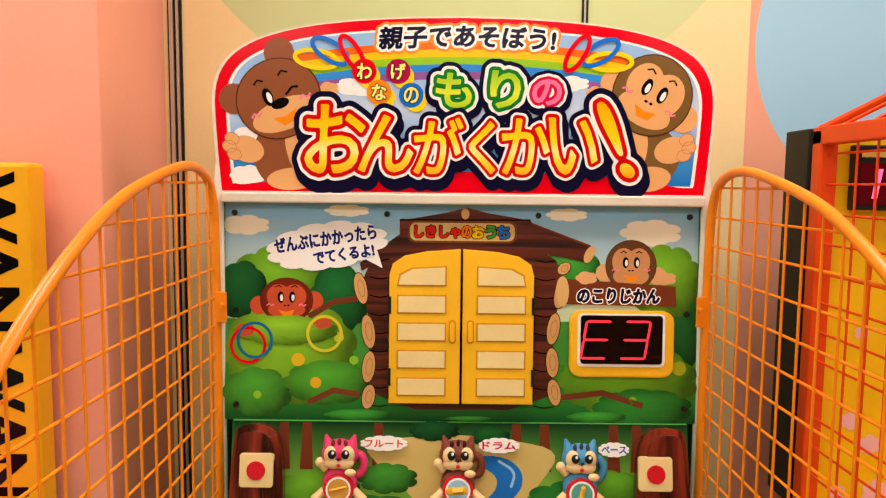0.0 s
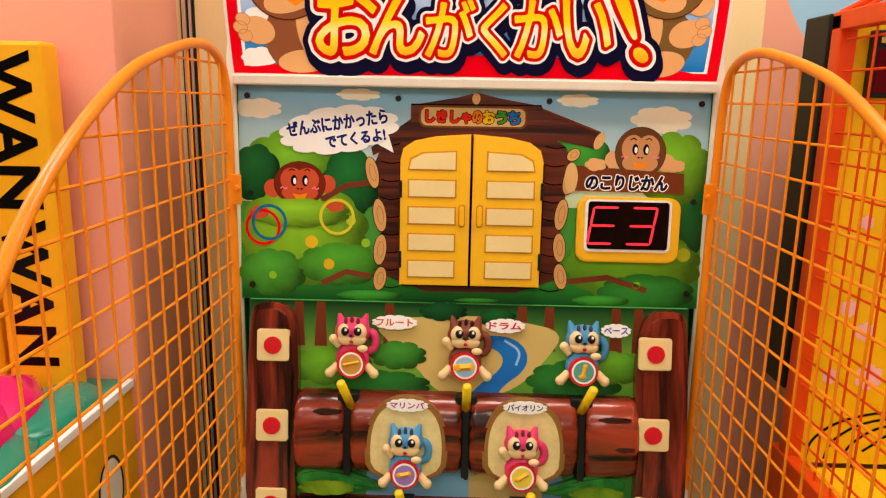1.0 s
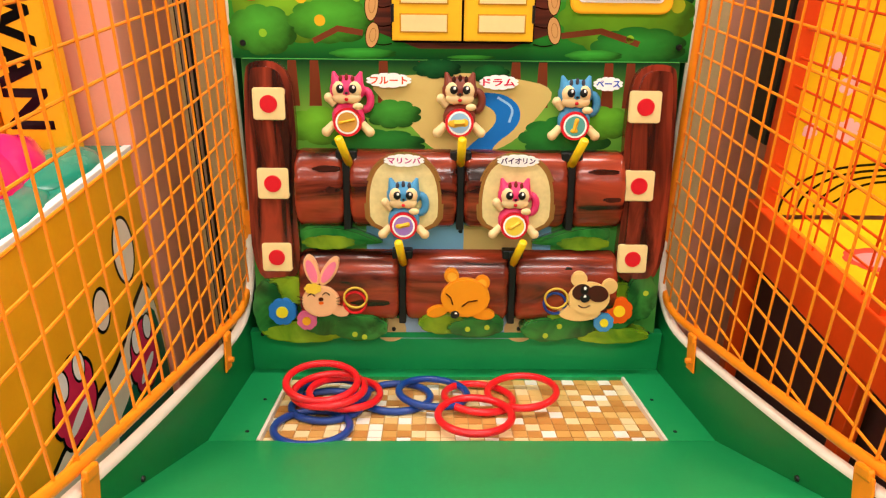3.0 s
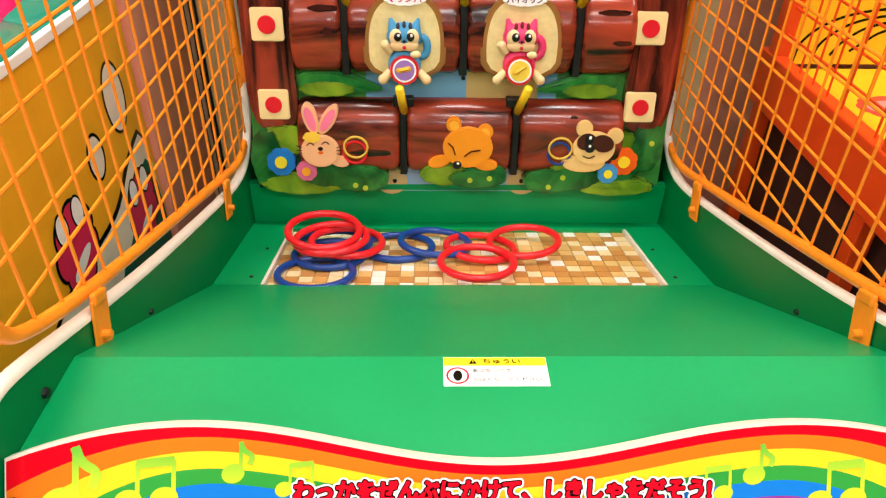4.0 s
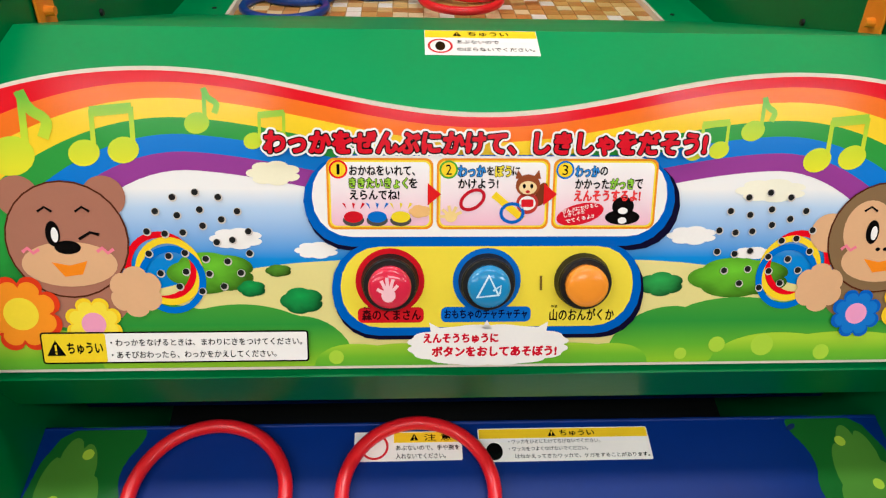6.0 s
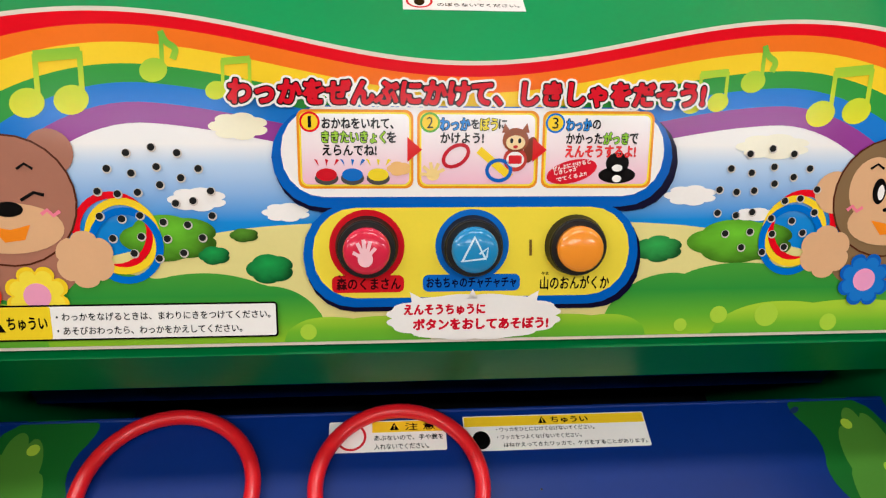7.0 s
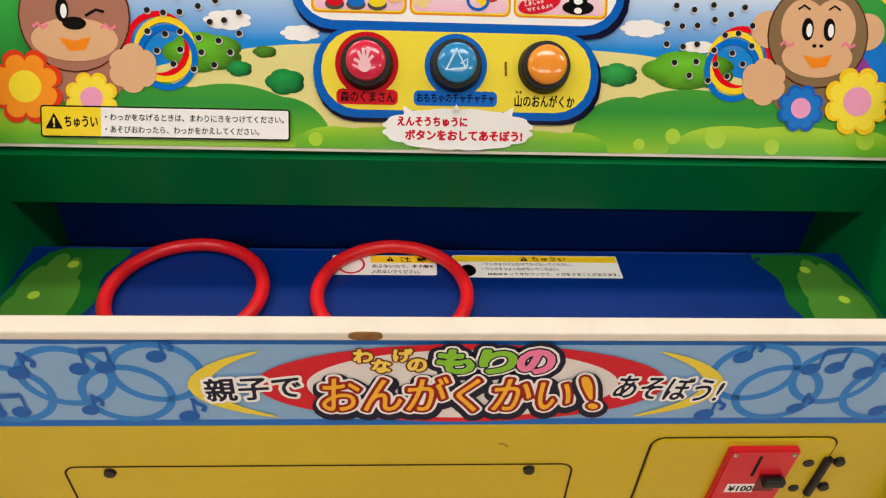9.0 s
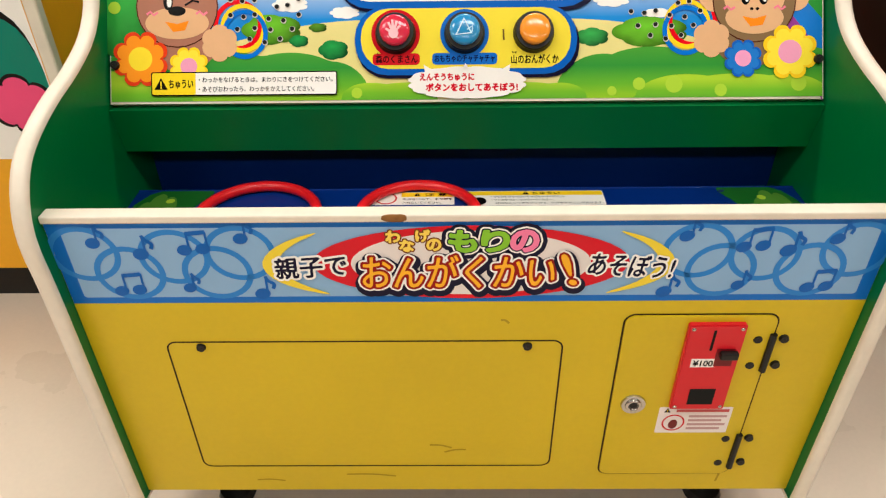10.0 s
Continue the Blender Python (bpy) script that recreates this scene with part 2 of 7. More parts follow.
def grown(gx, gy, field):
    """Flat, joined faces that cover the part of the grid where the field is above zero, with an even edge."""
    inside = field > 0
    count = inside[:-1, :-1].astype(int) + inside[1:, :-1] + inside[1:, 1:] + inside[:-1, 1:]
    pts, faces, known = [], [], {}

    def spot(key, place):
        if key not in known:
            known[key] = len(pts)
            pts.append(place)
        return known[key]
    for i, j in zip(*(v.tolist() for v in np.nonzero(count))):
        corner = ((i, j), (i + 1, j), (i + 1, j + 1), (i, j + 1))
        if count[i, j] == 4:
            faces.append([spot(c, (gx[c[0]], gy[c[1]])) for c in corner])
            continue
        ring = []
        for q in range(4):
            p0, p1 = corner[q], corner[(q + 1) % 4]
            f0, f1 = field[p0], field[p1]
            if f0 > 0:
                ring.append(spot(p0, (gx[p0[0]], gy[p0[1]])))
            if (f0 > 0) != (f1 > 0):
                k = f0 / (f0 - f1)
                ring.append(spot((min(p0, p1), max(p0, p1)), (gx[p0[0]] + k * (gx[p1[0]] - gx[p0[0]]), gy[p0[1]] + k * (gy[p1[1]] - gy[p0[1]]))))
        if len(ring) > 2:
            faces.append(ring)
    return pts, faces


def letters(body, u0, u1, v0, v1, layers, layer, parent, turn=0.0, name="lettering", shear=0.0, bend=None):
    """Words set to fill a box on a panel. layers: (fatness, material, shift) from the back to the front."""
    bold = max(fat for fat, _, _ in layers) > 0.036 or any("\u4e00" <= ch <= "\u9fff" for ch in body)
    co, polys, rim = glyph_shape(body, shear, 0.0 if bold else layers[-1][0])
    if not len(co):
        return
    lo, hi = co.min(0), co.max(0)
    sx, sy = (u1 - u0) / (hi[0] - lo[0]), (v1 - v0) / (hi[1] - lo[1])
    x = (co[:, 0] - (lo[0] + hi[0]) / 2) * sx
    y = (co[:, 1] - (lo[1] + hi[1]) / 2) * sy
    if bend:
        y = y + bend(x)
    cs, sn = math.cos(radians(turn)), math.sin(radians(turn))
    x, y = (u0 + u1) / 2 + cs * x - sn * y, (v0 + v1) / 2 + sn * x + cs * y
    if bold:
        size = min(sx, sy)
        cell = (v1 - v0) / max(16, min(50, (v1 - v0) / 0.0012))
        gx, gy, field = distance_field(x, y, np.array(rim), cell, max(fat for fat, _, _ in layers) * size)
    for k, (fat, material, shift) in enumerate(layers):
        pts, faces = grown(gx, gy, field + fat * size) if bold else (list(zip(x, y)), polys)
        me = bpy.data.meshes.new(name)
        me.from_pydata([(float(px) + shift[0], float(py) + shift[1], (layer + k) * STEP) for px, py in pts], [], faces)
        me.materials.append(material)
        me.update()
        ob = new(name, me)
        ob.parent = parent


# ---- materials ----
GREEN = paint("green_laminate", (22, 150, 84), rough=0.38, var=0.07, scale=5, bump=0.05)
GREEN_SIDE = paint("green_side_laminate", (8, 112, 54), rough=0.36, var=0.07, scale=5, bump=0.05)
WHITE_EDGE = paint("cream_edge_molding", (228, 218, 200), rough=0.35, var=0.07, scale=18)
YELLOW = paint("yellow_laminate", (212, 184, 20), rough=0.36, var=0.07, scale=4, bump=0.05)
BLUE = paint("blue_laminate", (0, 42, 122), rough=0.45, var=0.1, scale=6, bump=0.04)
ORANGE = paint("orange_powder_coat", (244, 140, 22), rough=0.35, var=0.08, scale=20, coat=0.2)
BLACK = paint("black_plastic", (22, 21, 20), rough=0.4, var=0.2, scale=30)
# Near-black colour stands in for the shade inside openings and the cabinet.
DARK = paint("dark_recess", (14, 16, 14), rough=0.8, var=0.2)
CHROME = paint("worn_chrome", (190, 188, 182), rough=0.22, var=0.08, metal=1.0)
RED_RING = paint("red_plastic_ring", (222, 26, 34), rough=0.3, var=0.08, scale=30, coat=0.3)
BLUE_RING = paint("blue_plastic_ring", (24, 62, 140), rough=0.3, var=0.08, scale=30, coat=0.3)
CREAM = paint("cream_plastic", (240, 214, 150), rough=0.4, var=0.05)
DOOR_YELLOW = paint("door_yellow_plastic", (248, 188, 34), rough=0.38, var=0.06)
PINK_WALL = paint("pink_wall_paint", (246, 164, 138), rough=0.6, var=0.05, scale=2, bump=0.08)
# Unseen walls: tone lowered only to cut the light they bounce back.
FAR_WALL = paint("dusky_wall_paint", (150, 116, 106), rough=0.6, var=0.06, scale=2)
FLOOR = paint("vinyl_floor", (222, 204, 184), rough=0.28, var=0.06, scale=3, bump=0.02)
# Ceiling tone lowered too, so that less light bounces down.
CEIL = paint("ceiling_board", (190, 184, 174), rough=0.9, var=0.04, bump=0.2)
MACHINE_YELLOW = paint("amber_laminate", (240, 172, 24), rough=0.4, var=0.06)
CAGE_ORANGE = paint("red_orange_paint", (226, 72, 14), rough=0.35, var=0.09)
RED = paint("red_plastic", (214, 28, 40), rough=0.32, var=0.06)


def wall_paint():
    """Peach wall paint with large painted discs of green and blue and a pink strip."""
    m = paint("peach_mural_paint", (244, 214, 158), rough=0.6, var=0.05, scale=2, bump=0.08)
    nt = m.node_tree
    b = nt.nodes["Principled BSDF"]
    base = b.inputs["Base Color"].links[0].from_socket
    geo = nt.nodes.new("ShaderNodeNewGeometry")
    sep = nt.nodes.new("ShaderNodeSeparateXYZ")
    nt.links.new(geo.outputs["Position"], sep.inputs[0])

    def mix(mask, base, rgb):
        n = nt.nodes.new("ShaderNodeMix")
        n.data_type = "RGBA"
        nt.links.new(mask, n.inputs[0])
        nt.links.new(base, n.inputs[6])
        n.inputs[7].default_value = (*srgb(*rgb), 1)
        return n.outputs[2]

    def disc(cx, cz, r):
        d = nt.nodes.new("ShaderNodeVectorMath")
        d.operation = "DISTANCE"
        c = nt.nodes.new("ShaderNodeCombineXYZ")
        nt.links.new(sep.outputs["X"], c.inputs[0])
        nt.links.new(sep.outputs["Z"], c.inputs[2])
        nt.links.new(c.outputs[0], d.inputs[0])
        d.inputs[1].default_value = (cx, 0, cz)
        less = nt.nodes.new("ShaderNodeMath")
        less.operation = "LESS_THAN"
        less.inputs[1].default_value = r
        nt.links.new(d.outputs["Value"], less.inputs[0])
        return less.outputs[0]
    strip = nt.nodes.new("ShaderNodeMath")
    strip.operation = "GREATER_THAN"
    strip.inputs[1].default_value = 0.68
    nt.links.new(sep.outputs["X"], strip.inputs[0])
    c = mix(strip.outputs[0], base, (240, 164, 136))
    c = mix(disc(0.0, 2.55, 0.76), c, (206, 210, 150))
    c = mix(disc(1.089, 1.957, 0.394), c, (160, 202, 226))
    nt.links.new(c, b.inputs["Base Color"])
    return m


# ---- room ----
WALL_Y = 1.75
tagged(obj("floor", box(-5, 5, -6, WALL_Y, -0.06, 0), FLOOR), "glossy cream vinyl floor of an arcade", "floor", kind="structure")
tagged(obj("wall_back", box(-5, 5, WALL_Y, WALL_Y + 0.12, 0, 2.8), wall_paint()), "peach wall painted with green and blue discs", "wall", kind="structure")
tagged(obj("wall_pillar", box(-3.2, -0.70, 1.424, WALL_Y, 0, 2.8, 0.003), PINK_WALL), "pink painted wall pillar", "wall", kind="structure")
# Unseen walls close the room; their dark tone holds back bounced light.
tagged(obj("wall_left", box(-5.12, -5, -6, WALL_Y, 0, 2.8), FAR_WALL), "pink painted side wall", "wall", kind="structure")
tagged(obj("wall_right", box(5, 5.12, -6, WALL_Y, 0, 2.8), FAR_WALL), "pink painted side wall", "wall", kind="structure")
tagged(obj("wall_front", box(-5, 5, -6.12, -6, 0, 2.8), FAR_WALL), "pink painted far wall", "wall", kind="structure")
tagged(obj("ceiling", box(-5, 5, -6, WALL_Y, 2.8, 2.9), CEIL), "unseen board ceiling, toned down to cut bounced light", "ceiling", kind="structure")
trim = tagged(new("trim"), "metal joint strips of the wall panels", "trim", kind="structure")
STEEL = paint("joint_metal", (196, 176, 156), rough=0.35, var=0.05, metal=0.3)
for x0, x1, m, d in ((-0.690, -0.687, BLACK, 0.004), (-0.686, -0.677, STEEL, 0.007), (-0.676, -0.671, BLACK, 0.004), (-0.670, -0.664, STEEL, 0.007), (-0.663, -0.657, BLACK, 0.004),
                     (0.283, 0.287, BLACK, 0.004), (0.288, 0.292, STEEL, 0.007), (0.293, 0.298, BLACK, 0.004)):
    part("joint_strip", box(x0, x1, WALL_Y - d, WALL_Y + 0.01, 0, 2.8), m, trim)


def ceiling_light(x, y):
    t = thing("ceiling_light", "white recessed fluorescent ceiling light", "ceiling light", "ceiling lights")
    t.location = (x, y, 2.8)
    bm = bmesh.new()
    for a in ((-0.64, -0.6, -0.2, 0.2), (0.6, 0.64, -0.2, 0.2), (-0.6, 0.6, -0.2, -0.17), (-0.6, 0.6, 0.17, 0.2)):
        box(*a, -0.03, 0.0, 0.003, bm)
    part("frame", bm, WHITE_EDGE, t)
    lamp = bpy.data.lights.new("tube_light", "AREA")
    lamp.shape, lamp.size, lamp.size_y = "RECTANGLE", 1.2, 0.32
    lamp.energy, lamp.color = LAMP_WATTS, (1.0, 0.955, 0.88)
    lo = new("tube_light", lamp)
    lo.parent = t
    lo.location = (0, 0, -0.012)


for sx, sy in LAMP_SPOTS:
    ceiling_light(sx, sy)


# ---- the ring toss game: cabinet ----
game = thing("ring_toss_game", "green and yellow ring toss arcade game with a forest picture back", "arcade game")
HALF = 0.465
SIDE = rounded([(-0.018, 0.085), (-0.022, 0.12), (-0.022, 0.30), (-0.022, 0.50), (-0.026, 0.56), (-0.014, 0.60), (0.012, 0.635), (0.045, 0.653), (0.10, 0.670), (0.17, 0.682),
                (0.235, 0.704), (0.275, 0.745), (0.305, 0.805), (0.335, 0.852), (0.375, 0.872), (0.43, 0.860), (0.56, 0.812), (0.73, 0.752), (1.05, 0.656), (1.22, 0.610),
                (1.31, 0.612), (1.375, 0.660), (1.405, 0.76), (1.408, 0.95), (1.412, 1.25), (1.415, 1.52), (1.42, 1.63), (1.445, 1.675), (1.50, 1.69), (1.66, 1.69), (1.70, 1.65), (1.70, 0.085)], 2)


def side_panel(s):
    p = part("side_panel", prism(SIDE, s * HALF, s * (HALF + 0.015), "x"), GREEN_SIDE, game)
    bm = bmesh.new()
    sec = [(HALF - 0.0015, -0.005), (HALF - 0.0015, 0.001), (HALF + 0.003, 0.0035), (HALF + 0.012, 0.0035), (HALF + 0.0165, 0.001), (HALF + 0.0165, -0.005)]
    rows = []
    n = len(SIDE)
    for i in range(n):
        a, q, b = Vector(SIDE[i - 1]), Vector(SIDE[i]), Vector(SIDE[(i + 1) % n])
        t = (b - a).normalized()
        nrm = Vector((-t.y, t.x))
        rows.append([bm.verts.new((s * x, q.x + nrm.x * h, q.y + nrm.y * h)) for x, h in sec])
    for i in range(n):
        A, B = rows[i], rows[(i + 1) % n]
        for j in range(len(sec) - 1):
            bm.faces.new((A[j], A[j + 1], B[j + 1], B[j])).smooth = True
    bmesh.ops.recalc_face_normals(bm, faces=bm.faces[:])
    part("edge_molding", bm, WHITE_EDGE, p, "cream plastic edge molding")


for s in (-1, 1):
    side_panel(s)
W = HALF - 0.0005
# Boards coloured near-black to give the cabinet inside its shade.
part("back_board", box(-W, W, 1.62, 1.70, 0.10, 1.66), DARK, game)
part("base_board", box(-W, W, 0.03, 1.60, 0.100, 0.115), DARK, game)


def foot(x, y):
    f = part("levelling_foot", cyl((x, y, 0), (x, y, 0.014), 0.030, 0.026, 20), BLACK, game)
    part("stem", cyl((x, y, 0.014), (x, y, 0.10), 0.008, n=12), CHROME, f)


for fx, fy in ((-0.37, 0.075), (0.385, 0.075), (-0.37, 1.5), (0.385, 1.5)):
    foot(fx, fy)

# front: yellow board, picture band, cream lip
front = part("front_panel", box(-W, W, 0.0, 0.018, 0.106, 0.574, 0.001), YELLOW, game)
lip = part("front_lip", box(-W, W, -0.004, 0.016, 0.5715, 0.5808, 0.002), WHITE_EDGE, game, "cream lip with a chipped edge")
bm = bmesh.new()
for cx, r in ((-0.082, 0.014), (-0.074, 0.009)):
    ball((cx, -0.0035, 0.577), r, 0.0012, 0.005, bm)
part("chipped_wood", bm, paint("bare_wood", (140, 96, 50), rough=0.8, var=0.25, scale=60), lip)

# tray under the control panel
part("tray_floor", box(-W, W, 0.018, 0.232, 0.462, 0.478), BLUE, game, "dark blue ring tray floor")
part("floor_edge", cyl((-W, 0.2295, 0.4775), (W, 0.2295, 0.4775), 0.0018, n=8), BLUE, game)
part("tray_back", box(-W, W, 0.300, 0.312, 0.40, 0.56), BLUE, game)
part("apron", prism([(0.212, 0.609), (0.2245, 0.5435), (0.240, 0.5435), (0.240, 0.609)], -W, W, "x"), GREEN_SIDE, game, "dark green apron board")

# deck behind the control panel: level strip, long slope, lower ledge round the tile field, riser
DECK = [(0.352, 0.80), (0.505, 0.80), (0.95, 0.552), (0.95, 0.532), (0.50, 0.782), (0.352, 0.782)]
part("deck", prism(DECK, -W, W, "x"), GREEN, game, "green sloping deck board")


def low(y):
    return 0.552 - 0.244 * (y - 0.95)


for x0, x1, y0, y1 in ((-W, -0.378, 0.9505, 1.29), (0.378, W, 0.9505, 1.29), (-0.3775, 0.3775, 1.245, 1.29)):
    part("ledge", prism([(y0, low(y0)), (y1, low(y1)), (y1, low(y1) - 0.02), (y0, low(y0) - 0.02)], x0, x1, "x"), GREEN, game)
part("riser", box(-W, W, 1.29, 1.31, 0.40, 0.568), GREEN, game)
bed = part("tile_bed", prism([(0.94, low(0.94) - 0.012), (1.255, low(1.255) - 0.012), (1.255, low(1.255) - 0.03), (0.94, low(0.94) - 0.03)], -0.377, 0.377, "x"),
           paint("tile_grout", (196, 160, 104), rough=0.8, var=0.1, scale=40), game, "mosaic tile floor behind the deck")
for s in (-1, 1):
    part("tile_edging", prism([(0.952, low(0.952) + 0.001), (1.245, low(1.245) + 0.001), (1.245, low(1.245) - 0.012), (0.952, low(0.952) - 0.012)], s * 0.3772, s * 0.371, "x"), WHITE_EDGE, game)
SCREW = cyl((0, 0, -0.002), (0, 0, 0.0022), 0.0062, 0.0052, 12)
cyl((0, 0, 0.0022), (0, 0, 0.0026), 0.0024, 0.0020, 6, SCREW)
SCREW_MESH = bpy.data.meshes.new("screw")
SCREW.to_mesh(SCREW_MESH)
SCREW.free()
SCREW_MESH.materials.append(BLACK)


def screw(parent, x, y, z=0.0, k=1.0, turn=(0, 0, 0)):
    o = new("screw", SCREW_MESH)
    o.parent = parent
    o.matrix_basis = pose(x, y, z, *turn) @ Matrix.Diagonal((k, k, k, 1))


for s in (-1, 1):
    for y in (0.985, 1.125):
        screw(game, s * 0.402, y, low(y), 0.7, (-13.7, 0, 0))
    screw(game, s * 0.4630, 0.44, 0.812, 1.0, (0, -s * 90, 0))
    screw(game, s * 0.4630, 0.70, 0.70, 0.8, (0, -s * 90, 0))


# ---- wire net guards on both sides ----
NET = rounded([(1.405, 0.72), (1.405, 1.10), (1.405, 1.48), (1.402, 1.57), (1.375, 1.622), (1.311, 1.643), (1.245, 1.644), (1.181, 1.634), (1.085, 1.614), (0.985, 1.586), (0.843, 1.513), (0.735, 1.436),
               (0.650, 1.346), (0.580, 1.25), (0.510, 1.13), (0.455, 1.02), (0.425, 0.95), (0.428, 0.895), (0.48, 0.864), (0.60, 0.822), (0.87, 0.742), (1.14, 0.664), (1.27, 0.628), (1.35, 0.632), (1.398, 0.67)], 2)


def crossings(poly, value, axis):
    out = []
    for i in range(len(poly)):
        a, b = poly[i - 1], poly[i]
        if (a[axis] - value) * (b[axis] - value) < 0:
            k = (value - a[axis]) / (b[axis] - a[axis])
            out.append(a[1 - axis] + k * (b[1 - axis] - a[1 - axis]))
    return sorted(out)


def safety_net(s):
    x = s * 0.4765
    net = part("safety_net", sweep([(x, y, z) for y, z in NET], 0.0085, 10, True), ORANGE, game, "orange wire net guard")
    y = 1.362
    while y > 0.44:
        c = crossings(NET, y, 0)
        if len(c) >= 2 and c[-1] - c[0] > 0.03:
            part("wire", cyl((x, y, c[0]), (x, y, c[-1]), 0.0023, n=6, cap=False), ORANGE, net)
        y -= 0.0515
    z = 1.615
    while z > 0.64:
        c = crossings(NET, z, 1)
        if len(c) >= 2:
            part("wire", cyl((x + s * 0.0042, c[0], z), (x + s * 0.0042, c[-1], z), 0.0023, n=6, cap=False), ORANGE, net)
        z -= 0.0555
    for cy, cz, tilt in ((1.12, 0.652, -15), (0.578, 0.812, -18)):
        bm = box(-0.0018, 0.0018, -0.020, 0.020, -0.056, 0.012, 0.0015)
        box(-0.0045, 0.0045, -0.015, 0.015, 0.004, 0.02, 0.003, bm)
        cyl((-s * 0.001, -0.003, -0.034), (-s * 0.012, -0.003, -0.034), 0.006, 0.005, 10, bm)
        c = part("clip", bm, ORANGE, net)
        c.matrix_basis = pose(s * 0.4612, cy, cz, tilt, 0, 0)
    for cz in (1.375, 0.79):
        bm = box(-0.011, 0.011, -0.0018, 0.0018, -0.030, 0.030, 0.0015)
        cyl((-s * 0.003, -0.001, 0.004), (-s * 0.003, -0.011, 0.004), 0.0055, 0.0045, 10, bm)
        c = part("hinge_plate", bm, ORANGE, net)
        c.matrix_basis = pose(s * 0.4655, 1.398, cz)


for s in (-1, 1):
    safety_net(s)


def panel_frame(origin, v):
    """The pose of a panel whose own x runs across, whose y runs up along v, and whose z faces the player."""
    x, y = Vector((1, 0, 0)), Vector(v).normalized()
    z = x.cross(y)
    m = Matrix((x, y, z)).transposed().to_4x4()
    return Matrix.Translation(origin) @ m

def face(parent, m, name="sticker_print"):
    e = part(name, box(0, 0.001, 0, 0.001, -0.0012, -0.0008), BLACK, parent)
    e.matrix_basis = m
    return e


# ---- control panel board ----
def cp_top(u):
    a = min(abs(u + 0.006), 0.47)
    return 0.2575 - 0.0185 * math.cos(math.pi * min(a, 0.285) / 0.285) - 1.1 * max(0, a - 0.285) ** 2


CP = panel_frame((0, 0.217, 0.6155), (0, 0.56, 0.828))
us = [-0.462 + 0.924 * i / 60 for i in range(61)]
edge = [(u, cp_top(u)) for u in us]
bm = prism([(-0.462, 0.0)] + [(0.462, 0.0)] + edge[::-1], -0.012, 0.0, "z")
panel = part("control_panel", bm, WHITE_EDGE, game, "control board printed with a rainbow, hills and instructions")
panel.matrix_basis = CP

# upper back board, lower back board, header
UP = panel_frame((0, 1.405, 1.15), (0, 0.06, 1))
upper = part("upper_board", box(-W, W, 0.0, 0.432, -0.012, 0.0), ink(70, 150, 60), game, "back board printed with a log hut in a forest")
upper.matrix_basis = UP
LPF = panel_frame((0, 1.293 - 0.0035, 0.55), (0, 0.175, 1))
lower = part("lower_board", box(-0.447, 0.447, 0.0, 0.612, -0.02, 0.0, 0.004), ink(66, 140, 60), game, "moulded board with logs, posts and animal figures")
lower.matrix_basis = LPF
part("rail", box(-W, W, 1.402, 1.44, 1.578, 1.5975, 0.003), WHITE_EDGE, game)

# ---- printed pictures ----
NAVY, WHITE, BLACK_INK = ink(16, 14, 44), ink(248, 244, 238), ink(10, 9, 9)
RED_INK, YEL, ORA = ink(230, 4, 26), ink(250, 214, 30), ink(246, 140, 24)
SKYB, BLU, PUR = ink(150, 196, 232), ink(20, 112, 208), ink(150, 62, 150)
LGRN = ink(140, 198, 48)
TAN = ink(228, 172, 116)
DBROWN = ink(84, 40, 24)


def graded(name, stops, axis=1, rough=0.14):
    """Printed ink that runs through several colours along the panel's own y (or x)."""
    m = paint(name, (200, 200, 200), rough=rough, var=0.0)
    m.node_tree.nodes["Principled BSDF"].inputs["Specular IOR Level"].default_value = 0.17
    nt = m.node_tree
    tc, sep = nt.nodes.new("ShaderNodeTexCoord"), nt.nodes.new("ShaderNodeSeparateXYZ")
    nt.links.new(tc.outputs["Object"], sep.inputs[0])
    a, b = stops[0][0], stops[-1][0]
    mr = nt.nodes.new("ShaderNodeMapRange")
    mr.inputs["From Min"].default_value, mr.inputs["From Max"].default_value = a, b
    nt.links.new(sep.outputs[axis], mr.inputs["Value"])
    r = nt.nodes.new("ShaderNodeValToRGB")
    while len(r.color_ramp.elements) < len(stops):
        r.color_ramp.elements.new(0.5)
    for e, (p, rgb) in zip(r.color_ramp.elements, stops):
        e.position, e.color = (p - a) / (b - a), (*srgb(*rgb), 1)
    nt.links.new(mr.outputs[0], r.inputs[0])
    nt.links.new(r.outputs[0], nt.nodes["Principled BSDF"].inputs["Base Color"])
    return m


